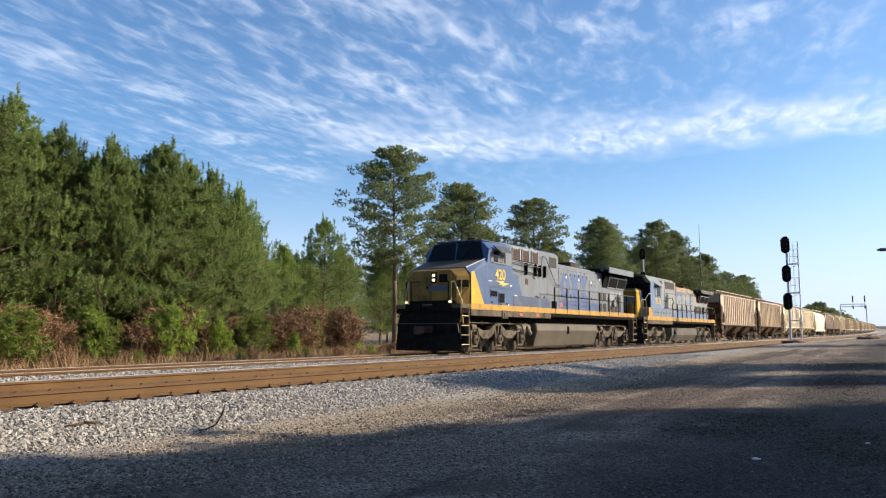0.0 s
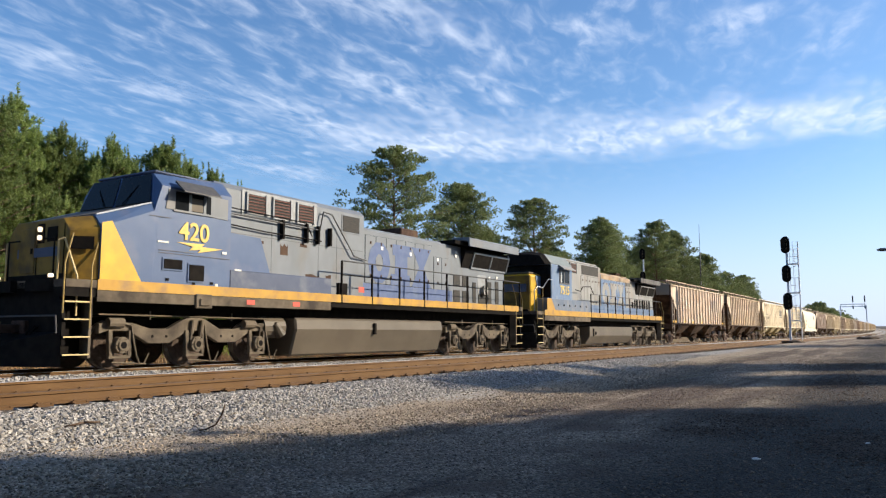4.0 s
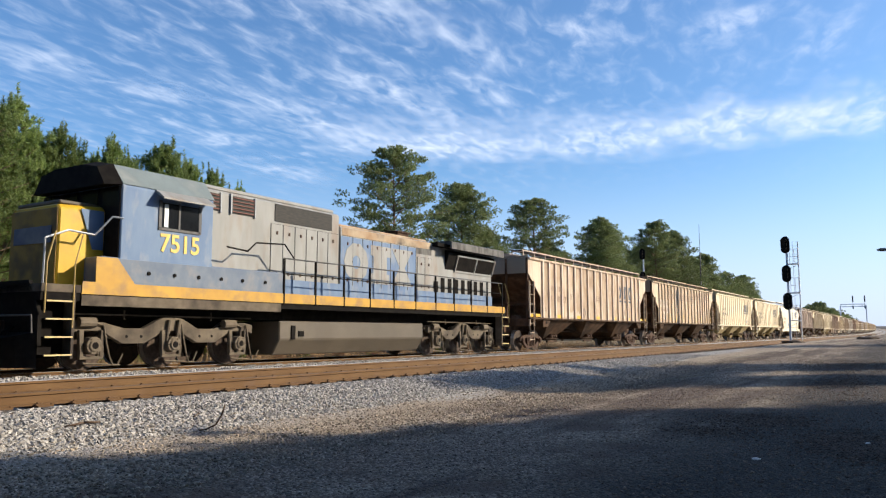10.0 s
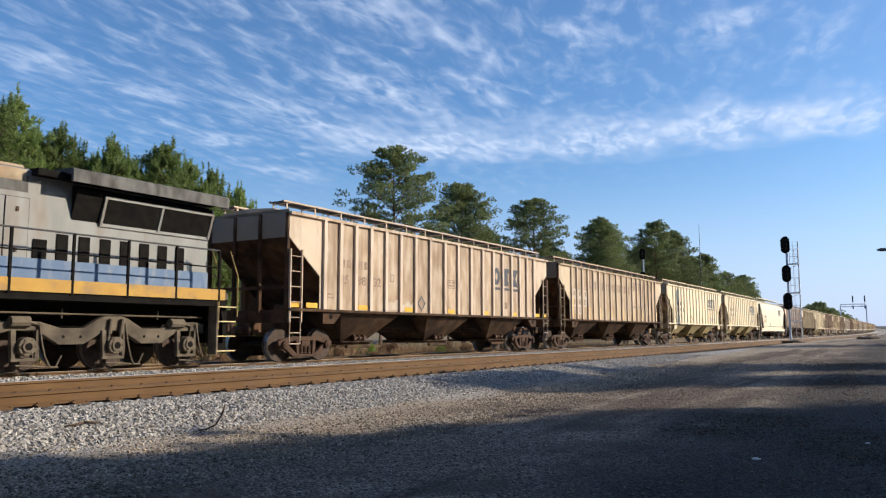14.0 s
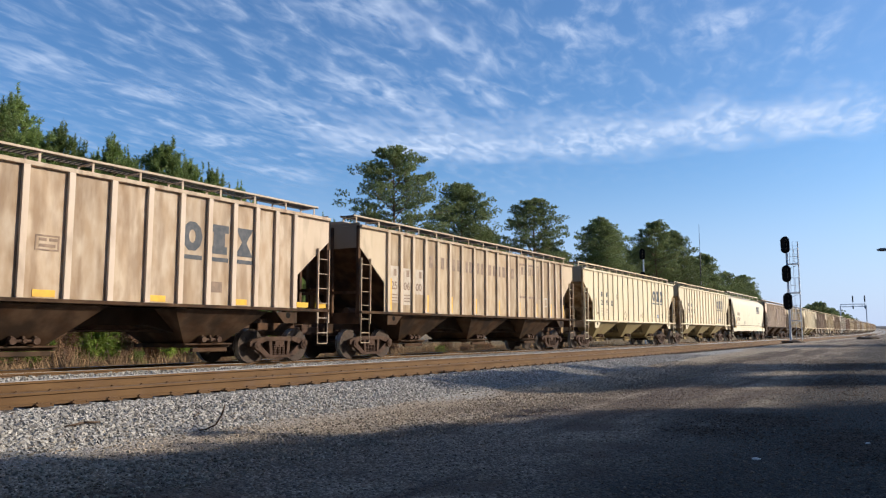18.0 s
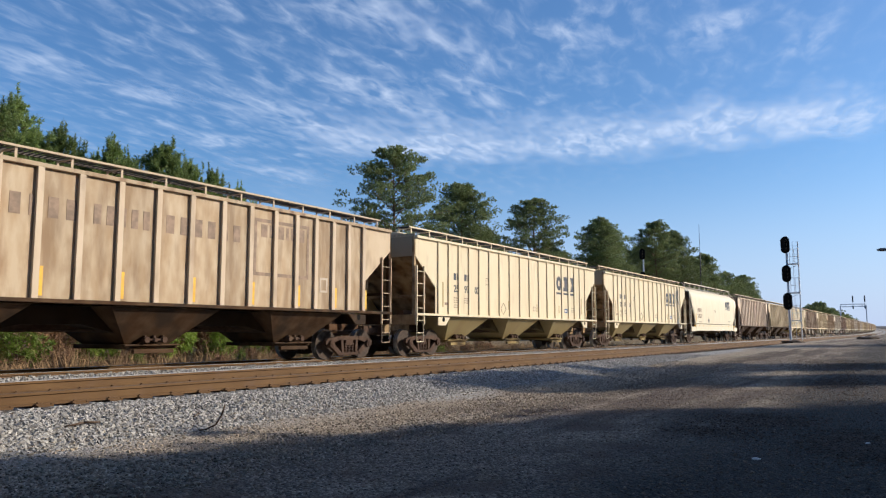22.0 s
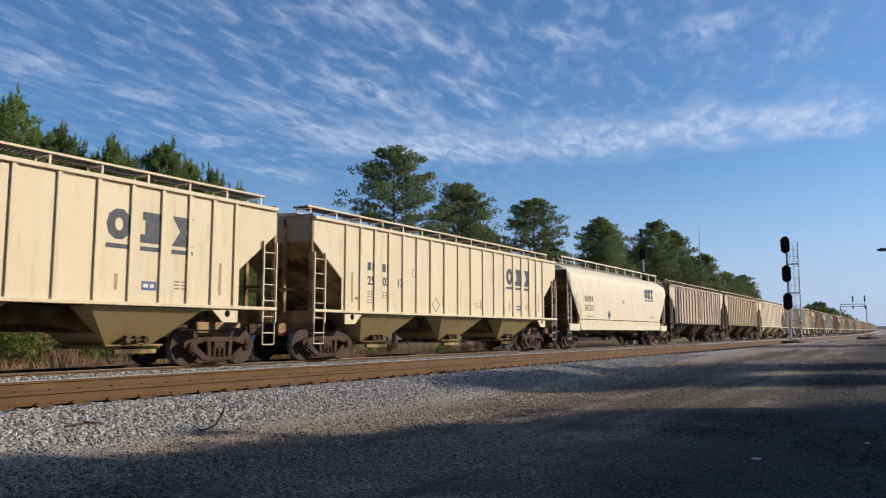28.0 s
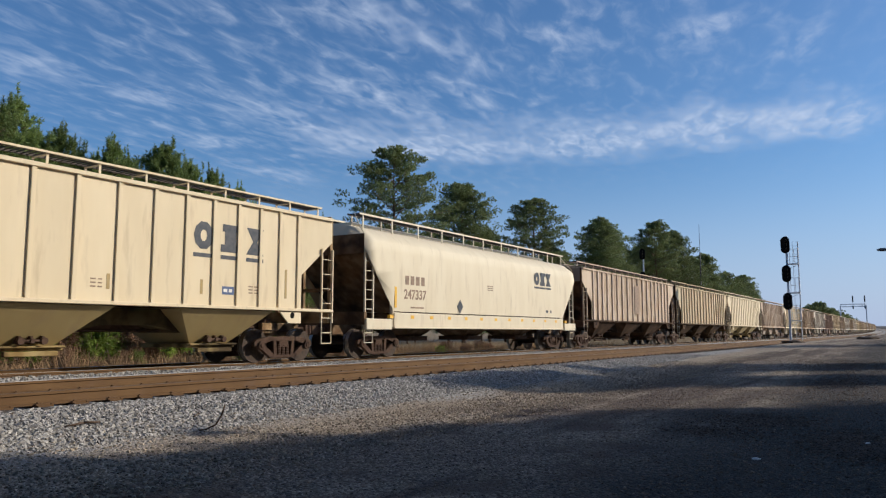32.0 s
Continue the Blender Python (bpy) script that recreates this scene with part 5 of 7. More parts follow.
for x0, x1, z0, z1 in ((-6.95, -6.42, 1.78, 2.98), (-6.26, -5.72, 1.72, 2.94), (-5.54, -4.95, 2.10, 2.95)):
    part("repainted_patch", boxes((x0, x1, -HALF - .016, -HALF - .0125, z0, z1)), "bleached", car)
for x in (-6.72, -5.98, -5.22):
    marks(car, x, 2.66, (.15,), .22, "letter_faded", y=-HALF - .018)
for text, x in (("25", -6.86), ("06", -6.14), ("00", -5.42)):
    numeral(car, text, x, 2.22, .36, "letter_faded", y=-HALF - .018)
for x, w in ((-6.84, .34), (-6.12, .34)):
    for z in (2.02, 1.92, 1.82):
        marks(car, x, z, (w,), .04, "letter_faded", y=-HALF - .018)
frame_bars(car, 5.08, 1.95, .34, .42, .06, "bleached")
for x in (-7.05, -4.86, -3.24, -1.44, .47, 2.36, 4.06, 5.62, 7.05):
    part("reflector", boxes((x + .068, x + .14, -HALF - .085, -HALF - .014, 1.52, 2.1 if x > -7 else 2.56)), "reflector", car)
CARS.append((car, 96.22, sets, CAR_WHEEL))

for i, (place, number) in enumerate(((114.72, "259702"), (133.22, "250317"))):
    car, sets = hopper("car_paint", CREAM)
    tagged(car, "clean cream covered hopper with outside posts and dark blue lettering", "freight car", "hopper cars")
    device(car, 3.46, 2.79, .60, .69, .24, "letter", -HALF - .016, True)
    for x in (-5.96, -5.2):
        for z in (2.06, 1.98, 1.90):
            marks(car, x, z, (.10, .16), .035, "letter_faded", .06)
    frame_bars(car, -5.96, 1.72, .30, .11, .02, "letter_faded")
    marks(car, -6.6, 1.80, (.36,), .09, "letter_faded")
    marks(car, -5.97, 2.74, (.17, .17), .25, "letter", .08)
    marks(car, -5.2, 2.74, (.17, .17), .25, "letter", .08)
    for text, x in ((number[:2], -5.97), (number[2:4], -5.19), (number[4:], -4.4)):
        numeral(car, text, x, 2.30, .37, "letter")
    frame_bars(car, -3.5, 2.68, .22, .26, .02, "letter_faded")
    part("placard", boxes((4.38, 4.76, -HALF - .02, -HALF - .016, 1.74, 1.94)), "letter_blue", car)
    marks(car, 4.42, 1.80, (.12, .10), .08, "white", .05, y=-HALF - .021)
    for z in (1.96, 1.88, 1.80):
        marks(car, 5.25, z, (.14, .12), .03, "letter_faded", .06)
        marks(car, .85, z - .05, (.12, .10), .03, "letter_faded", .05)
    bm = bmesh.new()
    for q, w in ((-1, 1), (1, 1), (1, -1), (-1, -1)):
        rod(bm, (-2.0 + .24 * q, -HALF - .016, 1.78), (-2.0, -HALF - .016, 1.78 + .24 * w), .012, 4)
    part("placard_frame", bm, "letter_faded", car)
    for x, z0, z1 in ((-6.72, 1.72, 2.62), (-4.08, 1.70, 2.14), (-1.52, 1.76, 2.12), (1.26, 1.72, 2.05), (3.74, 1.72, 2.07), (6.6, 1.72, 2.5)):
        part("reflector", boxes((x - .04, x + .04, -HALF - .018, -HALF - .014, z0, z1)), "dull_ochre", car)
    CARS.append((car, place, sets, CAR_WHEEL))

car, sets = round_hopper((0.68, 0.592, 0.435), "car_paint")
tagged(car, "off-white smooth-sided covered hopper with dark lettering, lightly soiled", "freight car", "hopper cars")
device(car, 3.75, 2.92, .56, .58, .06, "letter", -1.604, True)
part("placard", made(prism, [(-2.75, 1.52), (-2.53, 1.77), (-2.75, 2.02), (-2.97, 1.77)], -1.608, -1.602), "letter", car)
marks(car, -6.35, 2.40, (.22, .22, .22, .22), .30, "letter_faded", .10, y=-1.603)
numeral(car, "247337", -6.42, 1.93, .45, "letter_faded", y=-1.602)
for z in (2.62, 2.54, 2.46):
    marks(car, -.6, z, (.16, .22), .035, "letter_faded", .06, y=-1.604)
marks(car, -6.0, 1.62, (.8,), .05, "letter_faded", .2, y=-1.588)
marks(car, 5.0, 1.70, (.22, .14), .12, "letter", .25, y=-1.592)
part("reflector", boxes((-6.95, -6.83, -1.606, -1.59, 1.62, 2.3)), "reflector", car)
CARS.append((car, 151.85, sets, CAR_WHEEL))

car, sets = hopper("rusty_paint", PINK)
tagged(car, "pinkish rust-stained covered hopper with outside posts", "freight car", "hopper cars")
# One flat dark rectangle on the side
part("graffiti_patch", boxes((-.3, .5, -HALF - .11, -HALF - .102, 1.9, 3.6)), "letter_faded", car)
CARS.append((car, 169.9, sets, CAR_WHEEL))
car, sets = hopper("rusty_paint", OLIVE)
tagged(car, "olive-tan weathered covered hopper with outside posts", "freight car", "hopper cars")
CARS.append((car, 187.7, sets, CAR_WHEEL))
car, sets = hopper("car_paint", CREAM)
tagged(car, "cream covered hopper with outside posts", "freight car", "hopper cars")
CARS.append((car, 205.2, sets, CAR_WHEEL))


def distant_hopper(paint, colour):
    """A hopper of the far end of the train, with its posts and bays joined."""
    car = new("covered_hopper")

    def add(name, bm, material=paint):
        return part(name, bm, material, car, tint=colour)

    for y in mirrored(HALF):
        bm = bmesh.new()
        prism(bm, side_outline(), y - .012, y + .012)
        add("side_sheet", bm)
        for x in RIBS:
            add("post", POST).location = (x, y * 1.025, 0)
        add("side_sill", boxes((-L2, L2, min(y, y * 1.06), max(y, y * 1.06), SILL - .1, SILL + .02)))
        for e in (-1, 1):
            lad = add("ladder", ladder_mesh(.6, 3.1))
            lad.location = (e * L2 - (.46 if e > 0 else -.04), y * 1.03, 0)
    bm = bmesh.new()
    prism(bm, [(-HALF, EAVE), (HALF, EAVE), (HALF * .55, EAVE + .17), (0, EAVE + .22), (-HALF * .55, EAVE + .17)], -L2, L2, "x")
    add("roof", bm)
    add("roof_walk", boxes((-L2, L2, -1.2, -.7, EAVE + .33, EAVE + .38), (-L2, L2, .7, 1.2, EAVE + .33, EAVE + .38), (-7.8, 7.8, -.3, .3, EAVE + .2, EAVE + .32)))
    for e in (-1, 1):
        x = e * L2
        bm = bmesh.new()
        prism(bm, [(x, EAVE + .1), (x - e * .03, EAVE + .1), (x - e * 3.3, .98), (x - e * 3.3, 1.04), (x, 3.42)], -HALF + .013, HALF - .013)
        add("end_sheet", bm)
        part("end_sill", boxes((min(x, x - e * 1.5), max(x, x - e * 1.5), -.32, .32, .72, 1.08), (min(x, x + e * .55), max(x, x + e * .55), -.12, .12, .78, 1.0)), "gear", car)
        part("truck", boxes((e * 7.15 - 1.1, e * 7.15 + 1.1, -1.06, -.94, .3, .68), (e * 7.15 - 1.1, e * 7.15 + 1.1, .94, 1.06, .3, .68), (e * 7.15 - .2, e * 7.15 + .2, -1, 1, .4, .6)), "gear", car)
        for dx in (-.87, .87):
            part("wheelset", CAR_SET, "wheel", car).location = (e * 7.15 + dx, 0, CAR_WHEEL)
    for bx in (-4.75, 0.0, 4.75):
        bm = bmesh.new()
        prism(bm, [(bx - 1.75, SILL - .05), (bx + 1.75, SILL - .05), (bx + .6, .55), (bx - .6, .55)], -1.2, 1.2)
        # Bays at half colour: dirt and underside shade painted together
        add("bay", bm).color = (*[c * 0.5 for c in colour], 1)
    return car


POST = finish(boxes((-.045, .045, -.04, .04, SILL, EAVE)), "post", "rusty_paint")
TONES = [PINK, CREAM, TAN, WHITE, BROWN, CREAM, TAN, WHITE, TAN, WHITE, CREAM, OLIVE]
protos = {}
for i in range(44):
    tone = TONES[i % 12]
    paint = "car_paint" if tone in (CREAM, WHITE) else "rusty_paint"
    if tone not in protos:
        protos[tone] = far_car = tagged(distant_hopper(paint, tone), "weathered covered hopper far back in the train", "freight car", "hopper cars")
    else:
        far_car = copy_thing(protos[tone], Matrix())
    CARS.append((far_car, 222.6 + i * 17.7, [], CAR_WHEEL))
# ---- locomotives ----


def loft(bm, sections, caps=True):
    """Rings of (y, z) points at several x, joined."""
    rings = [[bm.verts.new((x, y, z)) for y, z in pts] for x, pts in sections]
    n = len(rings[0])
    for a, b in zip(rings, rings[1:]):
        for i in range(n):
            bm.faces.new((a[i], a[(i + 1) % n], b[(i + 1) % n], b[i]))
    if caps:
        bm.faces.new(rings[0])
        bm.faces.new(rings[-1][::-1])


def even(half):
    """A ring from its points on the yard side, foot to crown."""
    return half + [(-y, z) for y, z in half[::-1]]


def loco_truck(loco, x, spacing):
    """A three-axle truck: a cast side frame that sags between the axles, with the wheels showing below it."""
    s = spacing
    up = [(s + .52, 1.00), (s + .22, 1.06), (s - .30, 1.02), (s * .5 + .25, .90), (s * .5 - .25, .90), (.34, 1.12), (.20, 1.16)]
    low = [(.26, .84), (.42, .72), (s * .5 - .28, .56), (s * .5 + .28, .56), (s - .40, .74), (s - .24, .84), (s + .30, .84), (s + .52, .78)]
    half = [(-a, z) for a, z in up] + up[::-1] + low[::-1] + [(-a, z) for a, z in low]
    me = finish(made(prism, half, -.075, .075), "side_frame", "loco_gear", bevel=.014)
    jb = bmesh.new()
    rod(jb, (0, -.16, .533), (0, .05, .533), .185, 14)
    rod(jb, (0, -.19, .533), (0, -.16, .533), .125, 12, .10)
    for a in range(6):
        c, d = math.cos(a * math.pi / 3) * .15, math.sin(a * math.pi / 3) * .15
        rod(jb, (c, -.185, .533 + d), (c, -.15, .533 + d), .016, 5)
    for q in (-1, 1):
        prism(jb, [(q * .20, .86), (q * .31, .86), (q * .27, .30), (q * .19, .30)], -.07, .03)
    box(jb, -.27, .27, -.06, .02, .24, .31)
    jb = finish(jb, "journal_box", "loco_gear", bevel=.008)
    cap = finish(made(rod, (0, -.195, .533), (0, -.188, .533), .075, 10), "bearing_cap", "black")
    damper = finish(made(lambda b: [rod(b, (0, 0, .62), (.05, 0, 1.02), .03, 8), rod(b, (.02, 0, .78), (.06, 0, 1.10), .05, 8)]), "damper", "loco_gear")
    cyl = finish(made(lambda b: [rod(b, (-.22, 0, 1.02), (.16, 0, 1.02), .11, 10), rod(b, (.16, 0, 1.02), (.40, 0, .95), .025, 5), rod(b, (.40, 0, .98), (.36, .08, .30), .03, 5), box(b, .28, .42, .02, .12, .28, .52)]), "brake_cylinder", "loco_gear")
    sand = finish(made(lambda b: pipe(b, [(0, 0, 1.0), (.05, -.04, .6), (.14, -.03, .30), (.34, .12, .10)], .022)), "sand_pipe", "loco_gear")
    brush = finish(made(lambda b: [rod(b, (-.42, 0, .16), (.46, 0, .10), .02, 5), rod(b, (.40, 0, .10), (.52, 0, .34), .018, 5)]), "brake_lever", "loco_gear")
    sets = []
    for y in mirrored(1.08):
        f = part("side_frame", me, "loco_gear", loco)
        f.location = (x, y, 0)
        turn = 0 if y < 0 else math.pi
        for dx in (-s, 0, s):
            box_at = (x + dx, y * 1.04, 0)
            o = part("journal_box", jb, "loco_gear", loco)
            o.location, o.rotation_euler[2] = box_at, turn
            part("bearing_cap", cap, "black", o)
            for mesh, off, out in ((sand, .26, 1.10), (brush, .3, 1.0)):
                o = part(mesh.name.split(".")[0], mesh, "loco_gear", loco)
                o.location, o.rotation_euler[2] = (x + dx + off, y * out, 0), turn
        for dx in (-s - .12, s - .30):
            o = part("brake_cylinder", cyl, "loco_gear", loco)
            o.location, o.rotation_euler[2] = (x + dx, y * 1.10, 0), turn
        for dx in (-.16, .12):
            o = part("damper", damper, "loco_gear", loco)
            o.location, o.rotation_euler[2] = (x + dx, y * 1.11, 0), turn
        for q in (-s * .5 - .18, -s * .5 + .2, s * .5 - .2, s * .5 + .18):
            part("frame_hole", made(rod, (x + q, y * 1.07, .72), (x + q, y * 1.075, .72), .035, 8), "black", loco)
        part("brake_rigging", rods(.02, ((x - s - .5, y * 1.02, 1.20), (x + s + .5, y * 1.02, 1.17)), ((x - s * .6, y, 1.1), (x - s * .6, y, 1.3)), ((x + s * .6, y, 1.1), (x + s * .6, y, 1.3))), "loco_gear", loco)
    part("bolster", boxes((x - s - .2, x + s + .2, -.62, .62, .62, 1.15)), "black", loco)
    for dx in (-s, 0, s):
        w = part("wheelset", LOCO_SET, "wheel", loco)
        w.location = (x + dx, 0, LOCO_WHEEL)
        sets.append(w)
    return sets


def railing(loco, x0, x1, y, posts, z0=1.95, top=2.95, material="black"):
    for i in range(posts):
        x = x0 + (x1 - x0) * i / (posts - 1)
        part("stanchion", boxes((x - .025, x + .025, y - .025, y + .025, z0 - .25, top)), material, loco)
    part("handrail", rods(.02, ((x0, y, top), (x1, y, top))), "dark_steel", loco)
    part("mid_rail", rods(.016, ((x0, y, top - .42), (x1, y, top - .42))), material, loco)


def steps(loco, x, y, s, d):
    """A stair well at an end: back plate, four treads with pale edges, two yellow grab rails. d: -1 at the front, 1 at the rear."""
    part("step_well", boxes((min(x, x + d * .55), max(x, x + d * .55), y - s * .04, y - s * .0, .30, 1.75)), "black", loco)
    part("step_side", boxes((x - .03, x + .03, min(y, y + s * .30), max(y, y + s * .30), .28, 1.7)), "loco_gear", loco)
    for k in range(4):
        z = .34 + k * .36
        t = part("step", boxes((min(x, x + d * .58), max(x, x + d * .58), min(y, y + s * .30), max(y, y + s * .30), z, z + .03)), "black", loco)
        part("step_edge", boxes((min(x, x + d * .58), max(x, x + d * .58), y + s * .30 - .005, y + s * .30 + .01, z + .004, z + .034)), "step_yellow", t)
    for q in (0.02, .62):
        part("grab_rail", made(pipe, [(x + d * q, y + s * .3, .9 if q < .3 else 1.2), (x + d * q, y + s * .3, 2.2), (x + d * (q - .2), y + s * .22, 2.85)], .016), "grab_yellow", loco)


def panel(loco, x0, x1, z0, z1, y, material, name="door", t=.018, label=""):
    return part(name, boxes((x0, x1, y - t, y, z0, z1)), material, loco, label, bevel=.006)


def louvre(loco, x0, x1, z0, z1, y, rows=6, name="louvre"):
    f = part(name, boxes((x0, x1, y - .02, y, z0, z1)), "grille", loco)
    for i in range(rows):
        z = z0 + (z1 - z0) * (i + .35) / rows
        part("slat", boxes((x0 + .02, x1 - .02, y - .045, y - .018, z, z + (z1 - z0) / rows * .3)), "rust_slat", f)
    for q in (x0 - .05, x1):
        part("louvre_frame", boxes((q, q + .05, y - .05, y, z0 - .04, z1 + .04)), "pale_grey", f)


def ends(loco, front, half):
    """Pilot plates, plow, couplers and hoses at both ends."""
    for d, x in ((-1, -front), (1, half)):
        part("pilot", made(prism, [(-1.45, .55), (1.45, .55), (1.42, 1.15), (1.30, 1.52), (1.02, 1.86), (-1.02, 1.86), (-1.30, 1.52), (-1.42, 1.15)], min(x, x - d * .08), max(x, x - d * .08), "x"), "black", loco)
        cp = part("coupler", COUPLER, "gear", loco)
        cp.location, cp.rotation_euler[2] = (x, 0, 0), 0 if d < 0 else math.pi
        hoses = bmesh.new()
        for y in (-.5, -.62, .5, .62):
            pipe(hoses, [(x, y, .95), (x + d * .18, y, .8), (x + d * .15, y, .45)], .025)
        part("air_hose", hoses, "black", loco)
    bm = bmesh.new()
    x = -front
    loft(bm, [(x - .52, [(-.12, .12), (-.08, .50), (.08, .50), (.12, .12)]), (x - .40, [(-.62, .12), (-.50, .66), (.50, .66), (.62, .12)]),
              (x - .22, [(-1.15, .12), (-1.02, .74), (1.02, .74), (1.15, .12)]), (x - .02, [(-1.5, .12), (-1.42, .82), (1.42, .82), (1.5, .12)])])
    part("plow", bm, "black", loco)
    part("uncoupling_lever", rods(.018, ((x - .12, -1.4, 1.15), (x - .12, 1.4, 1.15)), ((x - .12, -1.4, 1.15), (x - .12, -1.45, .8)), ((x - .12, 1.4, 1.15), (x - .12, 1.45, .8))), "dark_steel", loco)


def hood_doors(loco, x0, x1, n, z0, z1, y, material, handle="gear"):
    w = (x1 - x0) / n
    part("door_gap", boxes((x0, x1, y - .003, y + .002, z0 - .01, z1 + .01)), "black", loco)
    for i in range(n):
        d = panel(loco, x0 + i * w + .012, x0 + (i + 1) * w - .012, z0, z1, y, material)
        for q in (z1 - .28, z0 + .2):
            part("latch", boxes((x0 + i * w + w * .45, x0 + i * w + w * .45 + .05, y - .04, y - .018, q, q + .09)), handle, d)


def radiator(loco, x0, x1, z, grey, wing=1.5, wing_paint="grey", rim=.24):
    """The radiator housing at the rear: overhanging wings over sloped screens."""
    bm = bmesh.new()
    ring = even([(-.93, z - .85), (-1.12, z - .28), (-1.12, z - .12), (-.5, z + .12)])
    loft(bm, [(x0 + .9, ring), (x1, ring)])
    # Housing in black, painting in the shadow under the wings
    part("radiator_housing", bm, "black", loco)
    part("radiator_deck", boxes((x0, x1 + .15, -1.2, 1.2, z + .0, z + .14)), "black", loco)
    for s in (-1, 1):
        bm = bmesh.new()
        y = s * wing
        prism(bm, [(y, z - .06), (y, z + rim), (y - s * .06, z + rim + .04), (s * .7, z + rim + .06), (s * .7, z + rim - .04), (y - s * .08, z + rim - .08), (y - s * .06, z - .06)], x0 + .6, x1 + .25, "x")
        part("radiator_wing", bm, wing_paint, loco, "grey overhanging wing of the radiator")
    w = (x1 - x0) * .30
    for i in range(2):
        a = x0 + (x1 - x0) * .36 + i * (w + .12)
        bm = bmesh.new()
        prism(bm, [(-.965, z - .78), (-1.135, z - .27), (-1.15, z - .28), (-.985, z - .79)], a, a + w, "x")
        part("radiator_screen", bm, "black", loco)
    bm = bmesh.new()
    for q in (x0 + (x1 - x0) * .36 - .06, x0 + (x1 - x0) * .36 + w + .06, x0 + (x1 - x0) * .36 + 2 * w + .18):
        prism(bm, [(-.95, z - .80), (-1.12, z - .26), (-1.17, z - .26), (-1.0, z - .83)], q - .03, q + .03, "x")
        part("screen_frame", bm, grey, loco)
        bm = bmesh.new()
    bm.free()
    a = x0 + (x1 - x0) * .36 - .09
    for z0, z1, y0, y1 in ((z - .86, z - .78, -.985, -.93), (z - .27, z - .21, -1.17, -1.10)):
        part("screen_frame", boxes((a, a + 2 * w + .3, y0, y1, z0, z1)), grey, loco)
    part("rear_quarter", made(prism, [(-.93, z - .85), (-1.0, z - .85), (-1.17, z - .28), (-1.13, z - .1), (-.93, z - .1)], a + 2 * w + .3, x1 - .01, "x"), grey, loco)


def number(loco, text, x, z, size, y, material="letter_yellow"):
    return numeral(loco, text, x, z, size, material, y, "road_number")


def emblem(loco, x, z, h, y, material):
    """The railway's large mark as plain shapes of its size and colour."""
    device(loco, x, z, 1.24, h, .03, material, y)


def lead_locomotive():
    """A six-axle wide-nosed diesel."""
    e = tagged(new("diesel_locomotive"), "blue, grey and yellow diesel locomotive with wide nose, headlights lit", "locomotive")
    half = 10.75
    part("frame", boxes((-10.2, half, -1.48, 1.48, 1.55, 1.74), (-half + 1.2, half - .6, -.9, .9, 1.2, 1.55)), "black", e)
    part("walkway", boxes((-10.2, half, -1.5, 1.5, 1.74, 1.90)), "loco_gear", e)
    for y in mirrored(1.5):
        part("sill_stripe", boxes((-9.5, half - .4, min(y, y * 1.012), max(y, y * 1.012), 1.70, 1.93)), "yellow", e, "yellow sill stripe")
        part("lower_sill", boxes((-9.5, -2.0, min(y, y * 1.008), max(y, y * 1.008), 1.46, 1.69)), "loco_gear", e)
    # nose and cab
    bm = bmesh.new()
    loft(bm, [(-9.95, even([(-1.12, 1.9), (-1.12, 2.95), (-.85, 3.22)])), (-9.46, even([(-1.47, 1.9), (-1.47, 3.03), (-1.22, 3.31)]))])
    # Whole nose takes the darker yellow that paints its shaded front
    part("nose", bm, "nose_shade_yellow", e, "grimed yellow bevelled nose, darkened as in shade", bevel=.02)
    bm = bmesh.new()
    loft(bm, [(-9.46, even([(-1.49, 1.9), (-1.49, 3.05), (-1.25, 3.32)])), (-8.16, even([(-1.49, 1.9), (-1.49, 3.56), (-1.38, 3.74)])),
              (-7.96, even([(-1.49, 1.9), (-1.48, 4.18), (-1.14, 4.50)])), (-5.87, even([(-1.49, 1.9), (-1.48, 4.22), (-1.14, 4.58)]))])
    part("cab", bm, "cab_blue", e, "dark blue cab")
    part("nose_top", made(loft, [(-9.42, [(-1.22, 3.342), (-1.22, 3.355), (1.22, 3.355), (1.22, 3.342)]), (-8.2, [(-1.36, 3.742), (-1.36, 3.755), (1.36, 3.755), (1.36, 3.742)])]), "tank", e, "dull brown anti-glare nose top")
    for s in (-1, 1):
        rim = bmesh.new()
        rod(rim, (-9.44, s * 1.26, 3.335), (-8.18, s * 1.39, 3.752), .018, 6)
        part("nose_edge", rim, "pale_steel", e)
        bm = bmesh.new()
        a, b = sorted((s * .04, s * 1.34)), sorted((s * .04, s * 1.10))
        loft(bm, [(-8.175, [(a[0], 3.77), (a[1], 3.77), (a[1], 3.79), (a[0], 3.79)]), (-7.985, [(b[0], 4.47), (b[1], 4.47), (b[1], 4.49), (b[0], 4.49)])])
        w = part("windshield", bm, "glass", e, "dark windshield")
        part("wiper", rods(.012, ((-8.20, s * .35, 3.80), (-8.05, s * .75, 4.25))), "black", w)
    part("cab_roof", boxes((-7.9, -5.87, -1.1, 1.1, 4.54, 4.61)), "blue", e, bevel=.03)
    part("air_horn", rods(.03, ((-7.3, -.35, 4.60), (-7.3, -.35, 4.72)), ((-7.55, -.35, 4.73), (-7.1, -.35, 4.73)), ((-7.5, -.25, 4.70), (-7.15, -.25, 4.70))), "black", e)
    for s in (-1, 1):
        y = s * 1.495
        bm = bmesh.new()
        prism(bm, [(-9.455, 1.93), (-9.455, 3.14), (-9.22, 3.20), (-8.44, 1.93)], y - .006, y + .006)
        part("yellow_flash", bm, "nose_yellow", e)
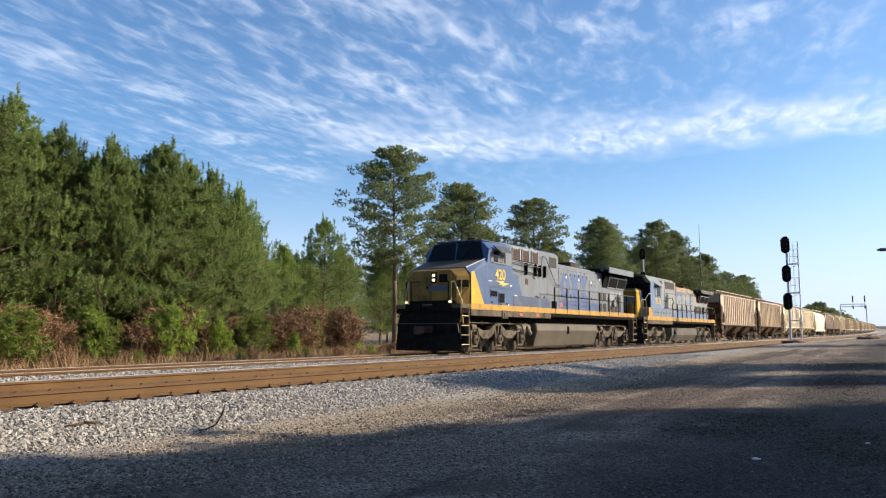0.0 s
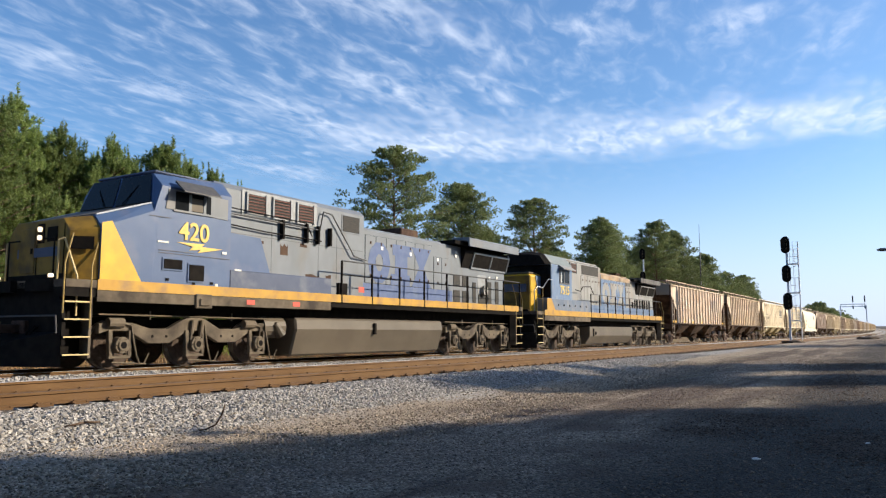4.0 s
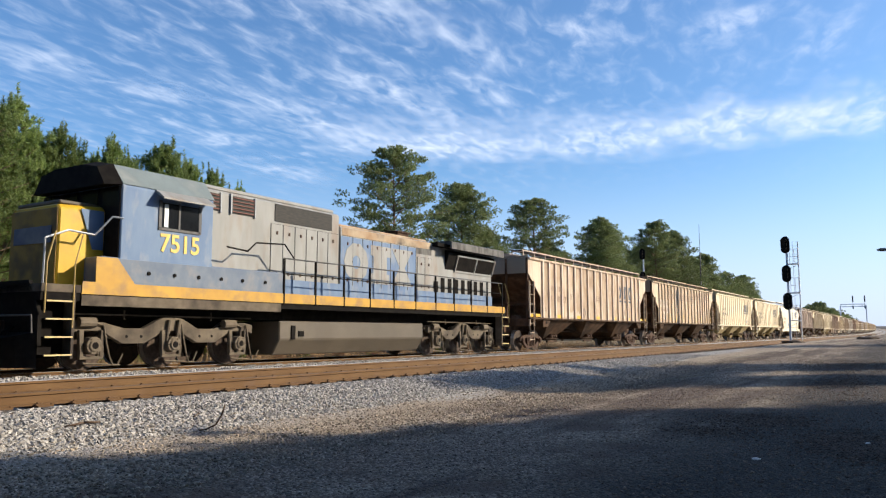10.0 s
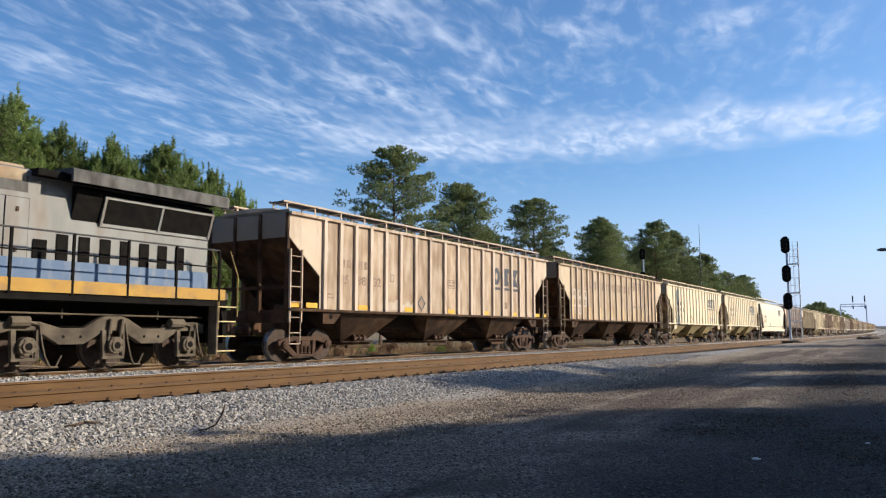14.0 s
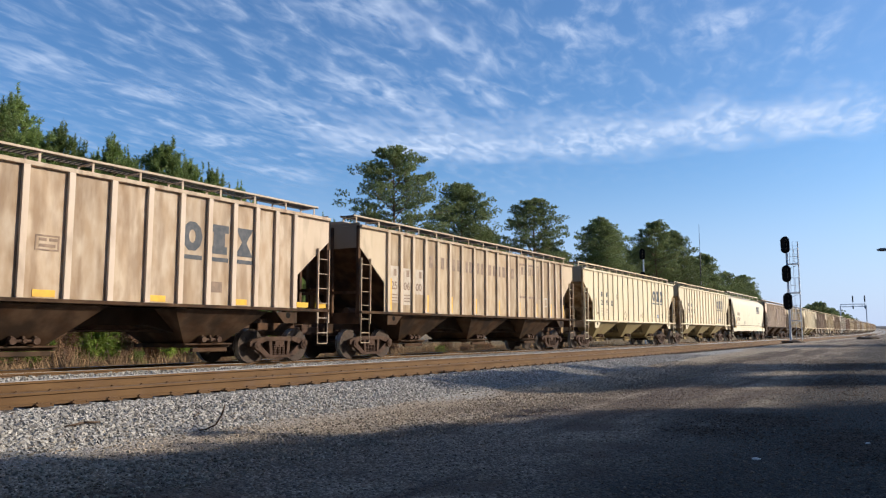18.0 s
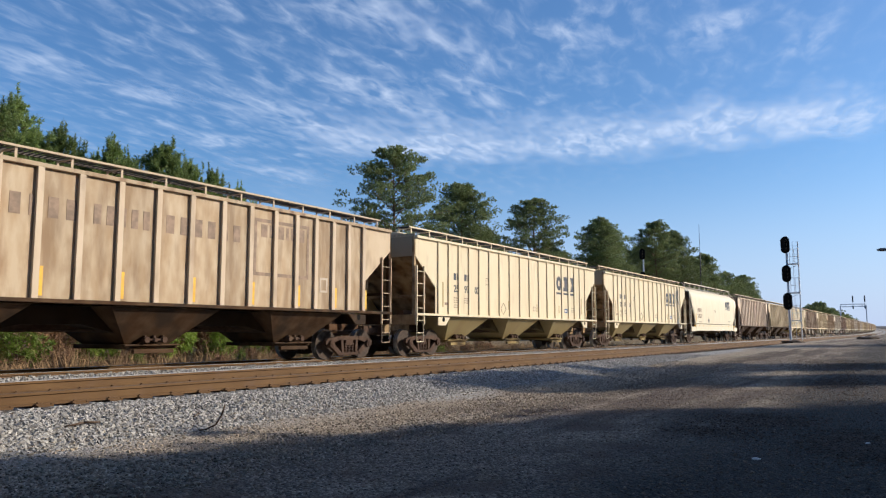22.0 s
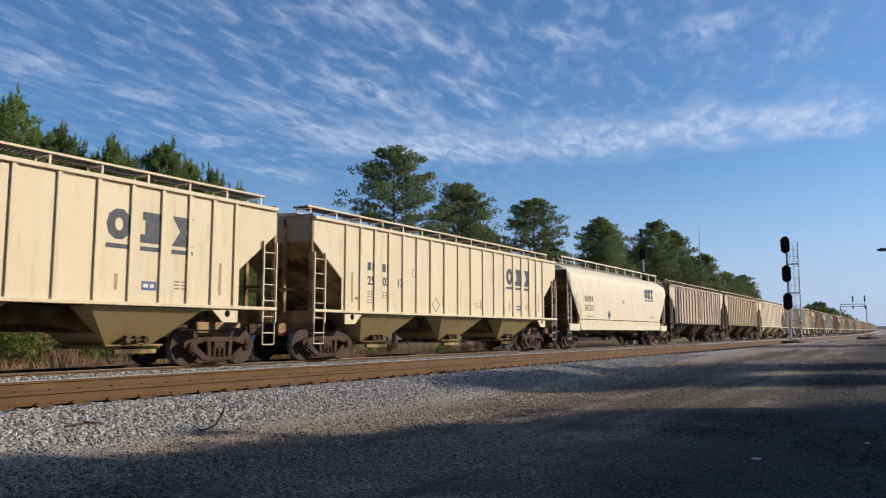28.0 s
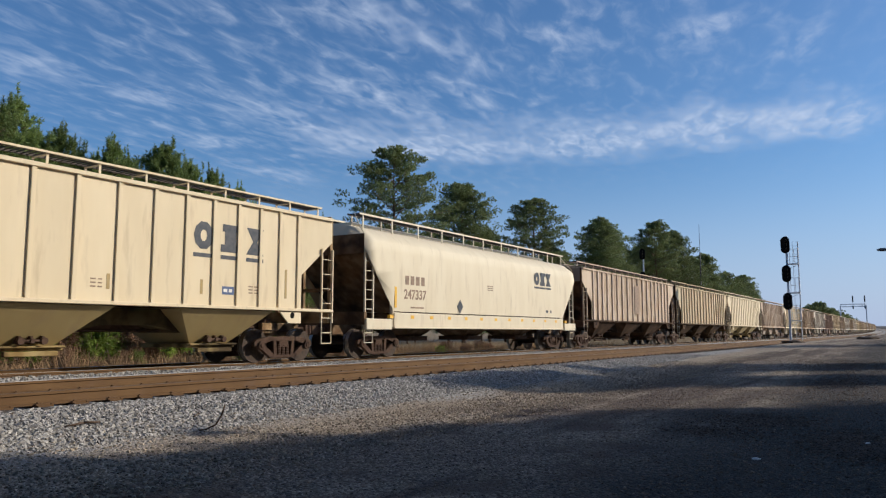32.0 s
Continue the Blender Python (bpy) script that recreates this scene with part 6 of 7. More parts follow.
        part("window_surround", made(prism, [(-7.86, 3.66), (-6.0, 3.60), (-6.0, 4.12), (-7.78, 4.14)], y - .005, y + .005), "grey", e, "grey panel round the cab window")
        w = part("side_window", boxes((-7.60, -6.55, y - .012, y + .012, 3.67, 4.10)), "glass", e, "dark cab side window")
        part("window_frame", boxes((-7.22, -7.14, y - .02, y + .02, 3.67, 4.08), (-6.78, -6.70, y - .02, y + .02, 3.67, 4.08), (-7.65, -6.5, y - .02, y + .02, 3.62, 3.67)), "grey", w)
        part("window_blind", boxes((-7.14, -6.80, y - .016, y + .016, 3.69, 4.0)), "tank", w)
        bm = bmesh.new()
        prism(bm, [(y, 4.36), (y + s * .34, 4.08), (y + s * .34, 4.05), (y, 4.30)], -7.62, -6.50, "x")
        part("sunshade", bm, "dark_steel", e)
    for x0, x1, z0, z1 in ((-7.87, -7.36, 2.27, 2.49), (-7.15, -6.71, 2.03, 2.41)):
        panel(e, x0 - .04, x1 + .04, z0 - .04, z1 + .04, -1.495, "cab_blue", "vent_frame")
        panel(e, x0, x1, z0, z1, -1.512, "black", "vent")
    for z, x0, x1 in ((2.62, -8.02, -5.9), (2.68, -8.02, -7.0), (3.44, -8.3, -7.7)):
        part("seam", boxes((x0, x1, -1.502, -1.496, z, z + .012)), "dark_steel", e)
    for x, z in ((-7.75, 2.02), (-7.0, 1.96), (-6.45, 2.0), (-6.3, 1.96)):
        part("bolt_cover", boxes((x - .04, x + .04, -1.51, -1.496, z - .03, z + .03)), "black" if x < -6.4 else "white", e)
    part("sill_bracket", boxes((-6.95, -6.45, -1.56, -1.5, 1.38, 1.72), (-6.85, -6.55, -1.60, -1.56, 1.44, 1.62)), "loco_gear", e, bevel=.02)
    number(e, "420", -7.47, 2.99, .60, -1.505)
    bm = bmesh.new()
    prism(bm, [(-7.52, 2.91), (-6.70, 2.93), (-6.80, 2.86), (-6.15, 2.85), (-6.92, 2.70), (-6.82, 2.79), (-7.16, 2.74), (-7.05, 2.84)], -1.508, -1.502)
    part("number_flash", bm, "letter_yellow", e)
    part("small_label", boxes((-8.05, -7.75, -1.504, -1.498, 2.86, 2.90), (-6.15, -6.0, -1.504, -1.498, 2.74, 2.80), (-5.72, -5.5, -1.504, -1.498, 2.36, 2.40)), "white", e)
    # nose details
    for y, z in ((-.12, 3.02), (-.12, 2.84)):
        part("headlight", made(rod, (-10.02, y, z), (-9.94, y, z), .055, 12), "lamp_on", e, "lit headlight")
    part("headlight_box", boxes((-9.97, -9.94, -.24, 0.0, 2.72, 3.14)), "black", e)
    part("nose_window", boxes((-9.965, -9.94, -.72, -.34, 2.74, 3.06)), "black", e, bevel=.01)
    for s in (-1, 1):
        part("number_board", made(prism, [(-9.93, s * 1.15), (-9.58, s * 1.44), (-9.60, s * 1.47), (-9.95, s * 1.18)], 2.55, 2.82, "z"), "black", e)
        part("ditch_light", made(rod, (-10.27, s * 1.0, 1.98), (-10.19, s * 1.0, 1.98), .042, 12), "lamp_on", e, "lit ditch light")
        part("nose_rail", made(pipe, [(-10.1, s * .86, 1.9), (-10.1, s * .86, 2.78), (-10.1, s * .45, 2.78)], .02), "black", e)
        part("anticlimber", made(prism, [(-10.34, s * .28), (-10.34, s * .78), (-10.26, s * 1.02), (-10.13, s * 1.12), (-10.13, s * .28)], 1.66, 1.90, "z"), "black", e)
        part("corner_rail", made(pipe, [(-10.08, s * .98, 1.9), (-10.08, s * .98, 2.74), (-10.0, s * 1.06, 2.78), (-9.86, s * 1.34, 1.98), (-9.86, s * 1.36, 1.15)], .022), "step_yellow", e, "yellow handrail beside the front steps")
    # Black strip added to darken the foot of the shaded nose
    part("nose_foot", boxes((-9.985, -9.955, -1.1, 1.1, 1.9, 2.04)), "black", e, bevel=.01)
    part("nose_door", boxes((-9.972, -9.95, .10, .70, 2.08, 3.06)), "nose_shade_yellow", e, bevel=.012)
    part("door_latch", boxes((-9.99, -9.97, .16, .22, 2.5, 2.62)), "black", e)
    part("nose_mark", boxes((-9.97, -9.95, -.75, .75, 2.42, 2.62)), "blue", e)
    part("nose_seam", boxes((-9.965, -9.95, .02, .035, 1.95, 2.7), (-9.965, -9.95, -.98, -.965, 1.95, 3.1)), "black", e)
    # equipment compartment behind the cab, then the long hood
    wide = .95
    bm = bmesh.new()
    ring_pts = even([(-wide, 1.9), (-wide, 4.56), (-.78, 4.72)])
    loft(bm, [(-5.87, ring_pts), (.25, ring_pts)])
    part("equipment_box", bm, "grey", e, "grey equipment compartment")
    for y in (-1.49, .9):
        part("cab_ledge", boxes((-5.86, -1.95, y, y + .59, 1.9, 2.38)), "blue", e, bevel=.02)
    bm = bmesh.new()
    prism(bm, [(-5.86, 2.38), (-5.86, 3.42), (-4.32, 3.36), (-3.92, 2.38)], -wide - .008, -wide - .002)
    part("blue_flash", bm, "cab_blue", e)
    part("louvre_panel", boxes((-5.05, -2.05, -wide - .02, -wide, 3.93, 4.62)), "pale_grey", e, "pale grey louvre panel", bevel=.006)
    for k in range(3):
        louvre(e, -4.86 + k * .98, -4.20 + k * .98, 4.02, 4.52, -wide - .021, 6)
    part("vent_frame", boxes((-.88, .04, -wide - .014, -wide, 3.92, 4.50)), "grey", e)
    part("vent_window", boxes((-.83, -.01, -wide - .025, -wide - .014, 3.96, 4.46)), "grille", e)
    part("pipe_run", made(pipe, [(-5.8, -1.05, 3.90), (-2.0, -1.05, 3.84), (-1.85, -1.05, 4.42), (-1.45, -1.05, 4.38), (-.35, -1.05, 3.2), (.35, -1.0, 3.12)], .022), "dark_steel", e)
    part("pipe_run", made(pipe, [(-5.8, -1.03, 3.62), (-4.2, -1.03, 3.55), (-1.9, -1.03, 3.52)], .02), "black", e)
    part("hand_rail", made(pipe, [(-5.8, -1.06, 4.05), (-2.6, -1.06, 3.98), (-2.35, -1.06, 3.62)], .018), "black", e)
    for x in (-5.75, -3.55, -2.55, -2.05, -1.5):
        part("bracket", boxes((x - .035, x + .035, -1.08, -wide, 3.42, 3.96)), "black", e)
    for x0, x1, z0, z1, n in ((-3.55, -3.25, 2.98, 3.32, 6), (-4.35, -4.2, 3.22, 3.32, 4), (-2.75, -2.45, 3.28, 3.40, 5), (-2.5, -1.9, 2.40, 2.52, 6), (-1.6, -1.35, 2.40, 2.56, 5)):
        part("worn_patch", ragged_patch(x0, x1, z0, z1, -wide - .006, n), "gear", e)
    for x in (-3.9, -1.95, -1.1):
        part("seam", boxes((x, x + .012, -wide - .004, -wide, 2.4, 3.9)), "dark_steel", e)
    part("seam", boxes((-5.6, .2, -wide - .004, -wide, 3.40, 3.412)), "dark_steel", e)
    hood = .92
    part("hood", boxes((.25, 10.2, -hood, hood, 1.9, 4.16)), "grey", e, "grey long hood", bevel=.03)
    part("hood_roof", boxes((.26, 5.4, -.7, .7, 4.16, 4.26)), "grey", e, bevel=.04)
    part("hood_band", boxes((.26, 5.8, -hood - .022, -hood, 1.92, 2.40)), "letter_blue", e)
    hood_doors(e, .35, 4.4, 7, 2.42, 3.98, -hood - .001, "grey")
    emblem(e, .5, 2.42, 1.40, -hood - .022, "letter_blue")
    hood_doors(e, 4.5, 5.6, 2, 2.4, 3.6, -hood - .001, "grey")
    for x0, x1, z0, z1 in ((5.92, 6.40, 1.98, 2.44), (5.92, 6.40, 2.60, 3.02), (6.60, 7.08, 1.98, 2.44), (6.60, 7.08, 2.62, 3.04), (7.40, 7.66, 2.0, 2.82), (7.86, 8.48, 1.98, 2.34), (8.66, 8.98, 2.0, 2.9), (9.32, 9.62, 2.0, 2.95)):
        panel(e, x0, x1, z0, z1, -hood - .004, "grille", "hood_screen")
    part("valve_panel", boxes((7.80, 8.52, -hood - .012, -hood, 2.38, 3.14)), "pale_grey", e, bevel=.006)
    for x, z in ((8.74, 3.0), (9.40, 3.05), (6.0, 3.7), (1.2, 3.55), (2.9, 3.5), (4.7, 3.45)):
        part("white_label", boxes((x, x + .12, -hood - .034, -hood - .028, z, z + .12)), "white", e)
    part("brake_valve", made(lambda b: [rod(b, (8.25, -1.08, 2.5), (8.25, -.92, 2.5), .2, 10), rod(b, (8.1, -1.05, 2.7), (8.4, -1.05, 2.35), .05, 6)]), "faded_grey", e)
    part("exhaust_box", boxes((3.0, 4.1, -.5, .5, 4.24, 4.55)), "gear", e, bevel=.03)
    radiator(e, 5.6, 10.2, 4.2, "grey")
    part("dynamic_vent", boxes((5.0, 5.7, -.9, .9, 3.95, 4.14)), "grey", e)
    part("battery_box", boxes((-1.6, -1.2, -1.48, -1.38, 1.92, 2.28)), "black", e)
    for x in (-.5, -5.3, -3.6):
        part("red_label", boxes((x, x + .28, -1.522 if x < -2 else -1.36, -1.518 if x < -2 else -1.356, 1.52 if x < -2 else 2.05, 1.64 if x < -2 else 2.22)), "red", e)
    railing(e, -1.5, 10.5, -1.5, 9)
    railing(e, -2.0, 10.5, 1.5, 9)
    bm = bmesh.new()
    prism(bm, [(-1.42, .9), (-1.38, 1.22), (1.38, 1.22), (1.42, .9), (1.2, .16), (-1.2, .16)], -3.35, 4.35, "x")
    part("fuel_tank", bm, "tank", e, "dusty grey fuel tank", bevel=.05)
    part("fuel_filler", boxes((.2, .3, -1.47, -1.40, .75, 1.1)), "black", e)
    part("bell", made(rod, (-3.72, -1.2, .75), (-3.95, -1.2, 1.05), .16, 10, .07), "tank", e)
    part("air_reservoir", made(rod, (-4.3, -.9, .95), (-3.5, -.9, .95), .30, 14), "tank", e)
    for s in (-1, 1):
        steps(e, -9.62, s * 1.2, s, -1)
        steps(e, half - .6, s * 1.2, s, 1)
    ends(e, 10.2, half)
    return e, loco_truck(e, -6.62, 2.05) + loco_truck(e, 7.55, 2.05)


def second_locomotive():
    """An older six-axle diesel with a standard cab and short nose."""
    e = tagged(new("diesel_locomotive"), "faded blue, grey and yellow diesel locomotive with square cab", "locomotive")
    half = 10.2
    part("frame", boxes((-9.65, half, -1.48, 1.48, 1.45, 1.62), (-half + .6, half - .6, -.9, .9, 1.15, 1.45)), "black", e)
    part("walkway", boxes((-9.65, half, -1.5, 1.5, 1.62, 1.78)), "loco_gear", e)
    for y in mirrored(1.5):
        part("sill_stripe", boxes((-8.8, half - .1, min(y, y * 1.012), max(y, y * 1.012), 1.60, 1.86)), "yellow", e, "dull yellow sill stripe")
        part("lower_sill", boxes((-8.8, -3.0, min(y, y * 1.008), max(y, y * 1.008), 1.36, 1.58)), "loco_gear", e)
    bm = bmesh.new()
    loft(bm, [(-9.0, even([(-.90, 1.78), (-.90, 3.42), (-.78, 3.52)])), (-7.95, even([(-.94, 1.78), (-.94, 3.47), (-.82, 3.58)]))])
    part("nose", bm, "nose_yellow", e, "yellow short nose", bevel=.03)
    # Plate over the nose front that carries the darkened, shaded yellow
    part("nose_door", boxes((-9.03, -9.0, -.86, .86, 1.80, 3.44)), "nose_shade_yellow", e, "grimed yellow nose front, darkened as in shade", bevel=.01)
    part("nose_cap", boxes((-8.95, -8.0, -.80, .80, 3.54, 3.62)), "tank", e, bevel=.02)
    bm = bmesh.new()
    prism(bm, [(-8.0, 2.6), (-8.0, 3.46), (-8.55, 3.46), (-8.25, 2.6)], -.952, -.942)
    part("nose_flash", bm, "faded_blue", e)
    part("nose_mark", boxes((-9.05, -9.032, -.7, .7, 2.70, 3.06)), "blue", e)
    bm = bmesh.new()
    loft(bm, [(-7.95, even([(-1.49, 2.0), (-1.49, 4.02), (-1.1, 4.5), (-.5, 4.62)])), (-5.4, even([(-1.49, 2.0), (-1.49, 4.02), (-1.1, 4.5), (-.5, 4.62)]))])
    part("cab", bm, "faded_blue", e, "faded blue square cab", bevel=.02)
    part("cab_roof", made(loft, [(-7.94, even([(-1.495, 4.05), (-1.11, 4.525), (-.5, 4.645)])), (-5.38, even([(-1.495, 4.05), (-1.11, 4.525), (-.5, 4.645)]))]), "roof_teal", e, "dull grey-green cab roof")
    # Black plate that paints the cab's shaded front face
    part("cab_front", boxes((-7.975, -7.95, -1.45, 1.45, 2.1, 4.0)), "black", e)
    for y in (-1.15, -.38, .38, 1.15):
        part("windshield", boxes((-7.99, -7.972, y - .28, y + .28, 3.58, 4.0)), "glass", e)
    part("visor", made(loft, [(-8.3, even([(-1.35, 4.0), (-1.05, 4.42), (-.5, 4.52)])), (-7.95, even([(-1.5, 4.03), (-1.12, 4.53), (-.5, 4.65)]))]), "black", e)
    for s in (-1, 1):
        y = s * 1.495
        w = part("side_window", boxes((-6.95, -5.85, y - .012, y + .012, 3.20, 3.78)), "glass", e, "cab side window in a dark frame")
        part("window_frame", boxes((-7.0, -6.92, y - .02, y + .02, 3.16, 3.82), (-6.45, -6.4, y - .02, y + .02, 3.2, 3.8), (-5.86, -5.78, y - .02, y + .02, 3.16, 3.82), (-7.0, -5.8, y - .02, y + .02, 3.14, 3.2)), "dark_steel", w)
        part("window_blind", boxes((-6.85, -6.74, y - .016, y + .016, 3.22, 3.75)), "galv", w)
        bm = bmesh.new()
        prism(bm, [(y, 4.05), (y + s * .30, 3.86), (y + s * .30, 3.82), (y, 3.98)], -7.1, -5.6, "x")
        part("sunshade", bm, "faded_grey", e)
        part("cab_ledge", boxes((-8.4, -2.9, min(y, y * .6), max(y, y * .6), 1.80, 2.42)), "worn_blue", e, "scuffed blue-grey ledge", bevel=.03)
        bm = bmesh.new()
        prism(bm, [(-8.5, 1.86), (-8.5, 2.40), (-8.0, 2.40), (-7.55, 1.86)], y - .012, y + .012)
        part("yellow_flash", bm, "yellow", e)
        bm = bmesh.new()
        prism(bm, [(-5.38, 2.42), (-5.38, 3.6), (-4.9, 2.42)], s * .955 - .006, s * .955 + .006)
        part("blue_flash", bm, "faded_blue", e)
    for x in (-7.2, -6.5, -5.8, -5.1, -4.4, -3.6):
        part("access_cover", made(rod, (x, -1.52, 2.12), (x, -1.49, 2.12), .045, 8), "black", e)
    number(e, "7515", -6.95, 2.66, .58, -1.502)
    hood = .95
    part("equipment_box", boxes((-5.4, .1, -hood, hood, 1.78, 4.46)), "faded_grey", e, "dirty pale grey equipment compartment", bevel=.06)
    part("box_roof", boxes((-5.3, 0.0, -.8, .8, 4.46, 4.6)), "faded_grey", e, bevel=.05)
    louvre(e, -5.2, -4.75, 3.92, 4.36, -hood - .001, 5)
    louvre(e, -4.35, -3.55, 3.92, 4.38, -hood - .001, 5)
    panel(e, -2.75, -.3, 3.90, 4.40, -hood - .001, "grille", "intake_screen")
    hood_doors(e, -2.9, 0.0, 6, 2.2, 3.82, -hood - .001, "faded_grey")
    part("hood", boxes((.1, 10.0, -hood, hood, 1.78, 4.1)), "faded_grey", e, "dirty pale grey long hood", bevel=.03)
    part("hood_roof", boxes((.15, 5.4, -.72, .72, 4.1, 4.22)), "rust_roof", e, "rust-burnt hood roof", bevel=.04)
    part("scorched_panel", boxes((.2, 5.3, -hood - .008, -hood, 3.84, 4.08)), "rust_roof", e)
    part("hood_band", boxes((-2.9, 10.0, -hood - .028, -hood - .02, 1.8, 2.3)), "faded_blue", e)
    hood_doors(e, .2, 4.3, 8, 2.2, 3.82, -hood - .001, "faded_grey")
    part("emblem_field", boxes((.12, 4.3, -hood - .022, -hood - .019, 2.26, 3.80)), "faded_blue", e, "faded blue field of the emblem")
    for k in range(8):
        part("door_seam", boxes((.2 + (k + 1) * 4.1 / 8 - .008, .2 + (k + 1) * 4.1 / 8 + .008, -hood - .0335, -hood - .019, 2.26, 3.80)), "dark_steel", e)
    emblem(e, .28, 2.40, 1.26, -hood - .028, "faded_grey")
    hood_doors(e, 4.4, 5.4, 2, 2.2, 3.5, -hood - .001, "faded_grey")
    for k in range(7):
        x = 6.0 + k * .5
        panel(e, x, x + .26, 2.2, 2.85, -hood - .004, "black", "hood_screen")
    panel(e, 5.5, 5.8, 2.2, 2.7, -hood - .004, "black", "hood_screen")
    part("exhaust_box", boxes((1.2, 2.4, -.4, .4, 4.1, 4.3)), "gear", e, bevel=.03)
    part("roof_hatch", boxes((3.65, 4.35, -.62, .62, 4.0, 4.34), (3.58, 4.42, -.68, .68, 4.34, 4.38)), "gear", e, "rusty dark hatch on the hood roof")
    part("roof_hatch", boxes((4.5, 5.5, -.74, .74, 3.9, 4.16)), "sooty_grey", e, bevel=.02)
    radiator(e, 5.4, 9.95, 3.98, "faded_grey", 1.45, "sooty_grey", .19)
    for x0, x1, z0, n in ((4.35, 5.35, 3.62, 7), (2.6, 3.6, 3.86, 7), (.3, 1.5, 3.88, 8)):
        part("soot_patch", ragged_patch(x0, x1, z0, 4.04, -hood - .006, n), "sooty_grey", e)
    railing(e, -2.9, 9.9, -1.5, 11, 1.82, 2.82)
    railing(e, -2.9, 9.9, 1.5, 11, 1.82, 2.82)
    part("ledge_rail", made(pipe, [(-4.9, -1.45, 2.95), (-4.2, -1.45, 2.9), (-3.9, -1.45, 3.15), (-2.9, -1.5, 3.2), (-2.5, -1.5, 2.82)], .022), "black", e)
    part("nose_rail", made(pipe, [(-9.55, -1.35, 1.7), (-9.55, -1.35, 2.7), (-9.0, -1.25, 2.92), (-8.4, -1.25, 2.88), (-8.1, -1.4, 3.3), (-7.9, -1.5, 3.28)], .022), "galv", e)
    bm = bmesh.new()
    prism(bm, [(-1.42, .62), (-1.42, 1.12), (1.42, 1.12), (1.42, .62), (1.15, .2), (-1.15, .2)], -2.95, 4.1, "x")
    part("fuel_tank", bm, "tank", e, "dusty grey fuel tank with a shaded lower bevel", bevel=.03)
    part("tank_gauge", boxes((-2.5, -2.35, -1.45, -1.42, .62, 1.0), (-2.2, -2.0, -1.45, -1.42, .7, .85)), "black", e)
    for s in (-1, 1):
        steps(e, -8.95, s * 1.2, s, -1)
        steps(e, half - .3, s * 1.2, s, 1)
    ends(e, 9.65, half)
    return e, loco_truck(e, -6.25, 2.05) + loco_truck(e, 7.3, 1.95)


M["rust_roof"] = mat("rust_roof", (0.42, 0.33, 0.22), (0.27, 0.16, 0.08), 0.8, scale=1.2, dirt=(0.06, 0.05, 0.045), dirt_at=0.56, dirt_scale=1.0)
lm, ln, ll, lp = nodes_of("lamp_on")
lp.inputs["Base Color"].default_value, lp.inputs["Emission Color"].default_value, lp.inputs["Emission Strength"].default_value = (0.9, 0.85, 0.7, 1), (1, 0.70, 0.36, 1), 1.3
M["lamp_on"] = lm
for thing, sets, place in ((*lead_locomotive(), 35.05), (*second_locomotive(), 56.95)):
    CARS.append((thing, place, sets, LOCO_WHEEL))

# ---- signals ----


def signal_head(parent, x, y, z, h=1.22):
    bm = bmesh.new()
    w = .31
    pts = [(y + w * math.cos(a), z + (h / 2 - w) * (1 if math.sin(a) > 0 else -1) + w * math.sin(a)) for a in [i * 2 * math.pi / 20 + .01 for i in range(20)]]
    prism(bm, pts, x - .03, x + .03, "x")
    b = part("backboard", bm, "black", parent, "black oval backboard")
    for k in (-1, 0, 1):
        part("hood", made(rod, (x - .32, y, z + k * .30), (x - .03, y, z + k * .30), .125, 10), "black", b)
    part("lamp_case", boxes((x + .03, x + .3, y - .16, y + .16, z - .48, z + .48)), "dark_steel", b)


def signal_mast(at, height, heads, label, ladder=True):
    s = tagged(new("signal_mast"), label, "railway signal")
    part("base", boxes((-.3, .3, -.3, .3, -.3, .12)), "galv", s, bevel=.02)
    part("pole", made(rod, (0, 0, .1), (0, 0, height - .1), .085, 10), "pale_steel", s)
    for z in heads:
        signal_head(s, -.2, .05, z)
    if ladder:
        x, y = .25, -.55
        bm = bmesh.new()
        rod(bm, (x, y - .18, 0.2), (x, y - .18, height - .5), .038, 6)
        rod(bm, (x, y + .18, 0.2), (x, y + .18, height - .5), .014, 5)
        z = .4
        while z < height - .5:
            rod(bm, (x, y - .18, z), (x, y + .18, z), .009, 4)
            z += .3
        part("ladder", bm, "pale_steel", s)
        for z in heads:
            z -= 1.42
            part("platform", boxes((-.1, .5, -.75, -.05, z, z + .05), (-.05, .0, -.7, .0, z + .05, z + .07)), "pale_steel", s)
            part("platform_brace", rods(.016, ((0, -.06, z - .35), (.2, -.70, z))), "pale_steel", s)
            cage = bmesh.new()
            for zz in (z + .6, z + 1.15):
                pipe(cage, [(.45, -.1, zz), (.45, -.72, zz), (-.1, -.72, zz)], .018)
            for q in ((.45, -.12), (.45, -.42), (.45, -.72), (-.08, -.72)):
                rod(cage, (*q, z), (*q, z + 1.15), .018, 5)
            part("platform_rail", cage, "pale_steel", s)
    s.matrix_basis = pose(*at)
    return s


mast_z = ground_z(60.2, 8.05) + rise(60.2)
signal_mast((60.2, 8.05, mast_z), 7.9 - mast_z, [7.15 - mast_z, 5.05 - mast_z, 3.05 - mast_z], "grey signal mast with three black oval heads and a ladder")
rear_z = ground_z(83.4, 26.2) + rise(83.4)
signal_mast((83.4, 25.8, rear_z), 10.1 - rear_z, [9.45 - rear_z, 6.9 - rear_z], "signal mast with black oval heads beyond the train", False)


